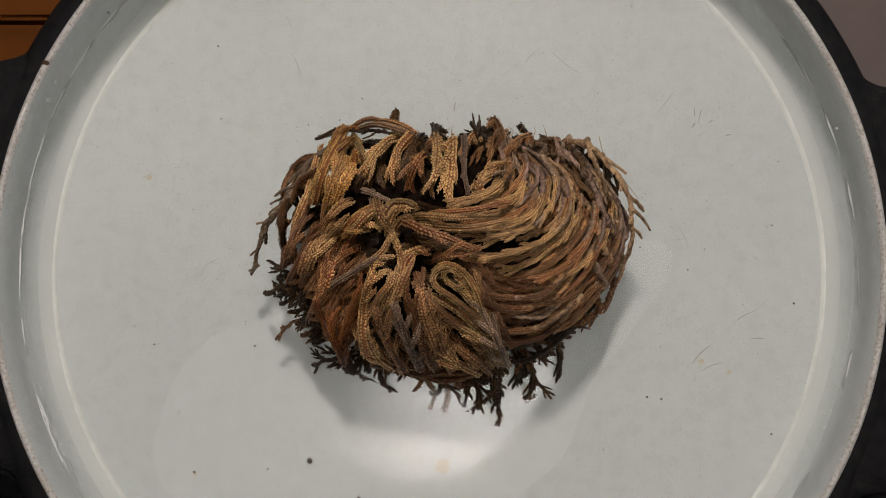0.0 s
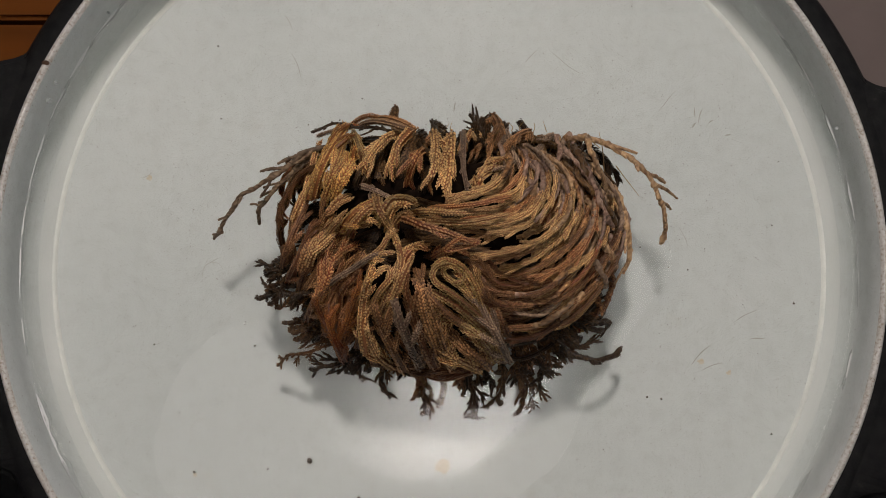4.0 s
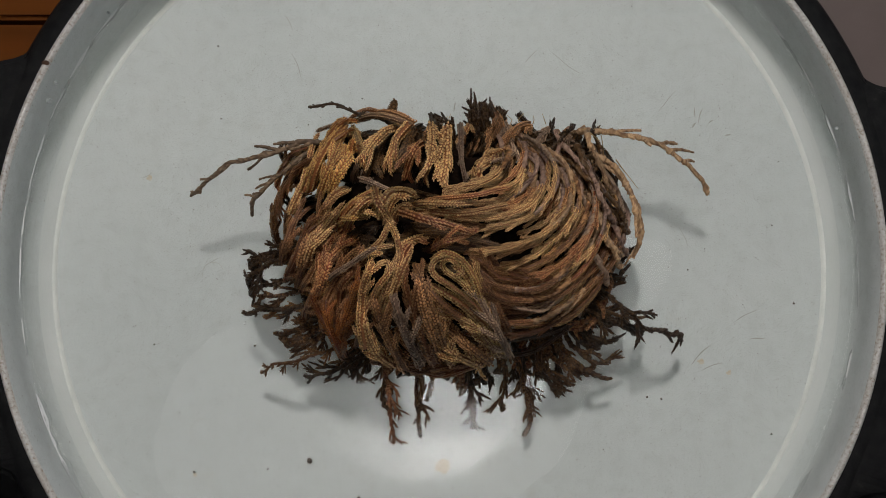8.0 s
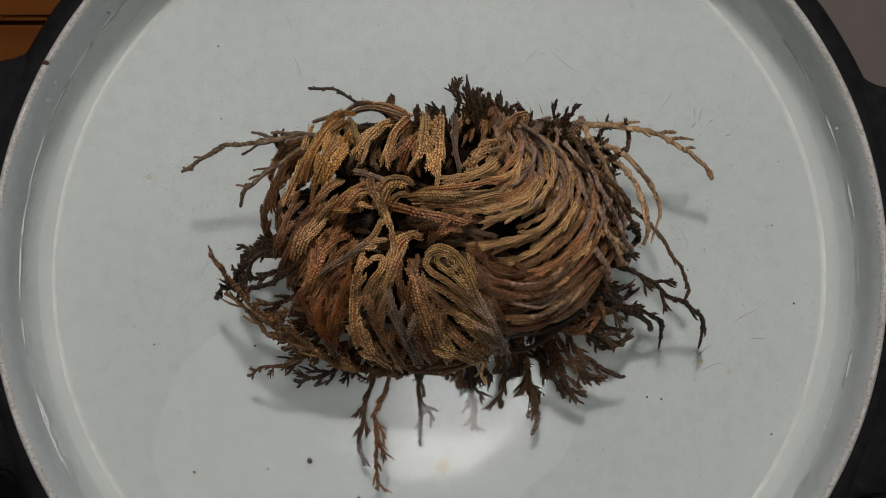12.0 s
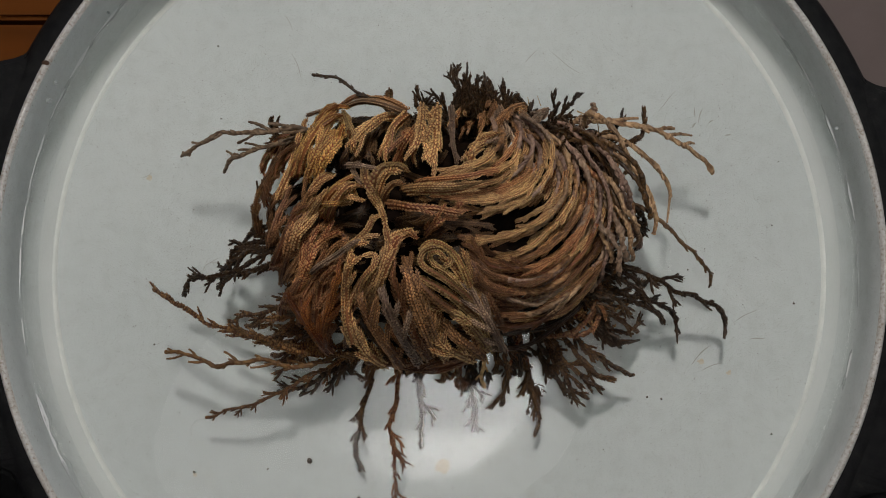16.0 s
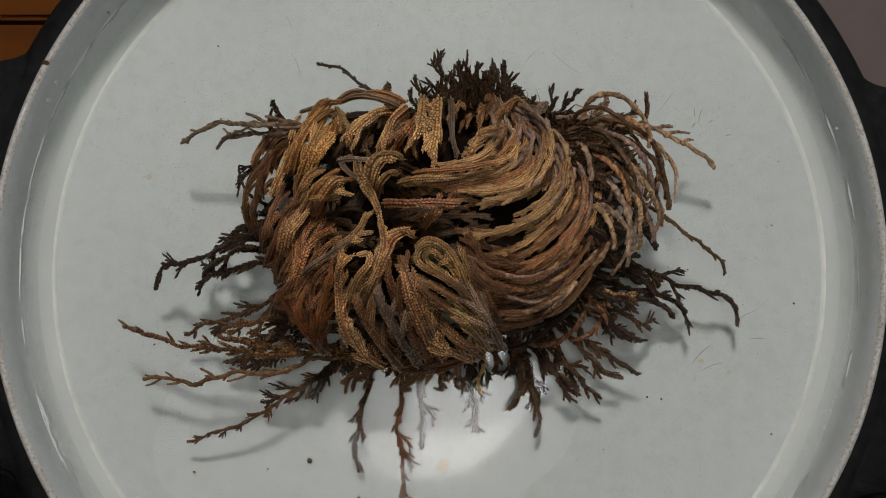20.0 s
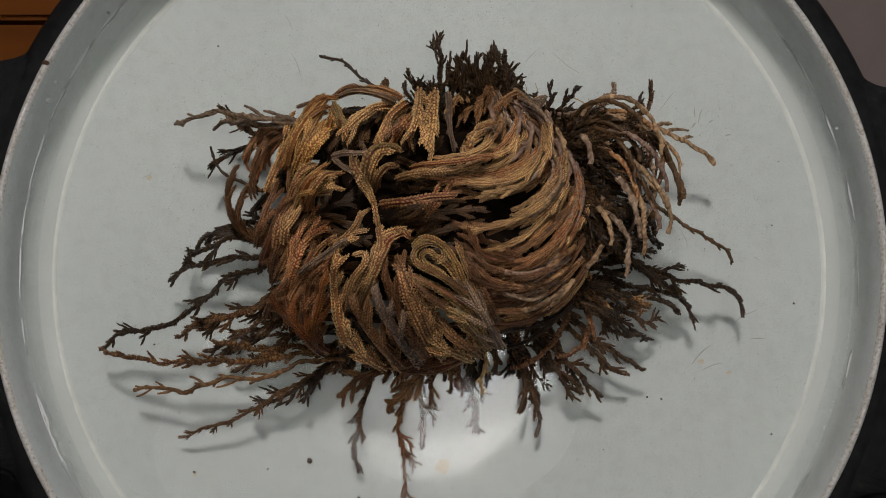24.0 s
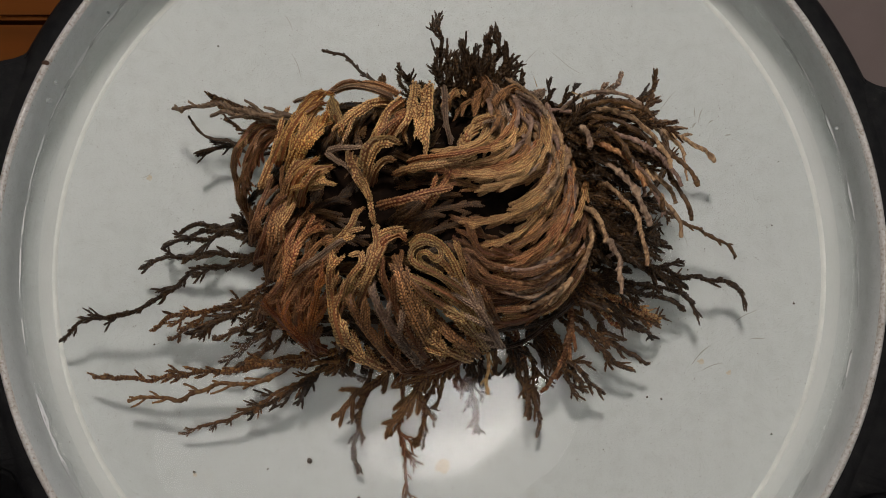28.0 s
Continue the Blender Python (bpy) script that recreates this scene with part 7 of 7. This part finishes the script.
open_frond("spray", 2.0, "dark", 4, (-36.3, 3, 18), (1, 0.4, 0.5), (0, -50.9, -8.5, 20), (3, -52.6, -9.1, 20), (8, -57.1, -14.3, 20), (11, -63.7, -10.4, 18), (14.5, -71.2, -8.7, 18), (17, -78.1, -8.7, 17), (20, -84.1, -6.8, 16), (22.5, -93.5, -17, 15), (25, -104.1, -27, 14), (28, -112.8, -22.3, 13))
open_frond("spray", 2.1, "dark", 3, (-36.2, -0.3, 18), (1, 0.3, 0.6), (0, -45.7, -4.2, 22), (8, -53.9, -1.9, 17), (14.5, -58.3, -0.2, 16), (20, -67.1, 0.8, 14), (28, -77.7, 9.9, 12.5))
open_frond("spray", 2.1, "dark", 3, (-34.7, -1.9, 17), (1, 0.3, 0.6), (0, -45.7, -7.6, 22), (8, -54.7, -5.3, 17), (14.5, -61.6, -3.6, 16), (20, -69.6, -3.4, 14), (28, -82.8, 5.7, 12.5))
open_frond("spray", 2.1, "dark", 3, (-34.6, -3.6, 17), (1, 0.3, 0.6), (0, -46.5, -9.2, 22), (8, -55.5, -8.7, 17), (14.5, -63.3, -6.9, 16), (20, -72.1, -6.8, 14), (28, -89.4, -0.8, 12.5))
open_frond("spray", 2.1, "wet", 3, (-33.1, -5.2, 16), (1, 0.3, 0.6), (0, -45.6, -11.7, 22), (8, -54.6, -12, 17), (14.5, -58.1, -15.3, 16), (20, -75.2, -20.6, 14), (28, -80.5, -22, 12.5))
open_frond("spray", 2.1, "orange", 3, (-33.1, -5.2, 15), (1, 0.3, 0.6), (0, -44, -10.9, 22), (8, -51.3, -15.3, 17), (14.5, -54.7, -17, 16), (20, -66.8, -20.3, 14), (28, -86, -19.4, 12.5))
open_frond("spray", 2.1, "wet", 3, (-33.1, -6.9, 15), (1, 0.3, 0.6), (0, -43.1, -14.1, 22), (8, -47.9, -20.3, 17), (14.5, -51.3, -20.3, 16), (20, -63.3, -28.7, 14), (28, -75.5, -20.3, 12.5))
open_frond("spray", 2.1, "wet", 3, (-31.7, -8.4, 12), (1, 0.3, 0.6), (0, -40.6, -17.4, 22), (8, -46.2, -22, 17), (14.5, -48, -22, 16), (20, -60.3, -28.7, 12), (28, -67.1, -22, 12))
open_frond("spray", 2.1, "wet", 3, (-30.2, -11.7, 10), (1, 0.3, 0.6), (0, -39, -20.7, 22), (8, -44.5, -23.7, 17), (14.5, -46.3, -25.3, 16), (20, -58.9, -30.4, 10), (28, -64, -32.1, 10))
open_frond("spray", 2.1, "dark", 3, (-36.1, 4.5, 20), (1, 0.3, 0.6), (0, -47.4, -0.9, 22), (8, -54.8, -0.3, 17), (14.5, -56.7, 4.9, 16), (20, -63.8, 5.9, 14), (28, -76, 7.7, 12.5))
open_frond("spray", 2.1, "wet", 3, (-32.1, -15.1, 7), (1, 0.3, 0.6), (0, -37.3, -20.7, 22), (8, -42.8, -25.3, 17), (14.5, -46.2, -32, 16), (20, -56, -30.5, 7), (28, -57.8, -21.9, 7))
open_frond("spray", 2.1, "wet", 3, (-34, -8.2, 6), (1, 0.3, 0.6), (0, -40.6, -17.4, 22), (8, -46.2, -20.3, 17), (14.5, -49.7, -22, 16), (20, -59.7, -21.9, 6), (28, -66.4, -28.8, 6))

between("stalk", 6, 2.4, 0, ("tan", "red", "brown"), [27, 28, 31, 18, 26, 10, 13, 6], [35, 24, 37, 13, 30, 4, 16, 0], 1.0)
between("stalk", 4, 2.3, -1, ("tan", "brown"), [22, 24, 24, 16, 18, 10, 6, 7], [28, 22, 28, 13, 21, 6, 8, 3], 1.0)


def rootlet(pts, r, tint=None):
    """A hair-thin root, bent through points in mm."""
    L = curve(np.array(pts, float).reshape(-1, 3) * MM, 24)
    bm = bmesh.new()
    rings = []
    for i, p in enumerate(L):
        t = Vector(L[min(i + 1, len(L) - 1)] - L[max(i - 1, 0)]).normalized()
        a = t.orthogonal().normalized()
        b = t.cross(a)
        k = r * MM * (1 - 0.6 * i / len(L))
        rings.append([bm.verts.new(Vector(p) + k * (math.cos(q) * a + math.sin(q) * b)) for q in (0, 2.1, 4.2)])
    for p, q in zip(rings, rings[1:]):
        for j in range(3):
            bm.faces.new((p[j], p[(j + 1) % 3], q[(j + 1) % 3], q[j]))
    ob = part("rootlet", bm, tint or ROOT, plant, "thin pale root hair")
    a = Vector(L[0])
    MOVES.append((ob, [(t, Matrix.Translation(drift(a, t) - a)) for t in KEY_T]))
    return ob


rootlet([40.4, 33.7, 38, 42.6, 32.4, 39, 45.6, 30.4, 37], 0.26)
rootlet([1.8, 35.9, 33, 2.5, 37, 34, 3.3, 38.1, 35], 0.16)
rootlet([3.8, 35.9, 33, 3.6, 37, 34, 4.1, 38.6, 35], 0.16)
rootlet([20.8, 35.9, 33, 21.2, 37, 34, 19.8, 38.1, 35], 0.16)
rootlet([23.5, 35.9, 33, 23.1, 37, 34, 24.5, 38.6, 35], 0.16)
rootlet([27.2, 35.9, 33, 27.5, 37, 34, 27.1, 38.1, 35], 0.16)
rootlet([30.9, 35.9, 33, 30.4, 37, 34, 29.7, 38.6, 35], 0.16)
rootlet([47.7, 24.9, 30, 46.1, 30.2, 38, 44.6, 34.3, 42], 0.2)
rootlet([51, 26.6, 30, 53.1, 23, 32, 57.4, 18, 30], 0.2)
rootlet([46.8, 13.5, 30, 45.2, 17.6, 36, 46.8, 22.7, 34], 0.2)


def motions():
    for ob, rows in MOVES:
        walk(ob, rows)


motions()
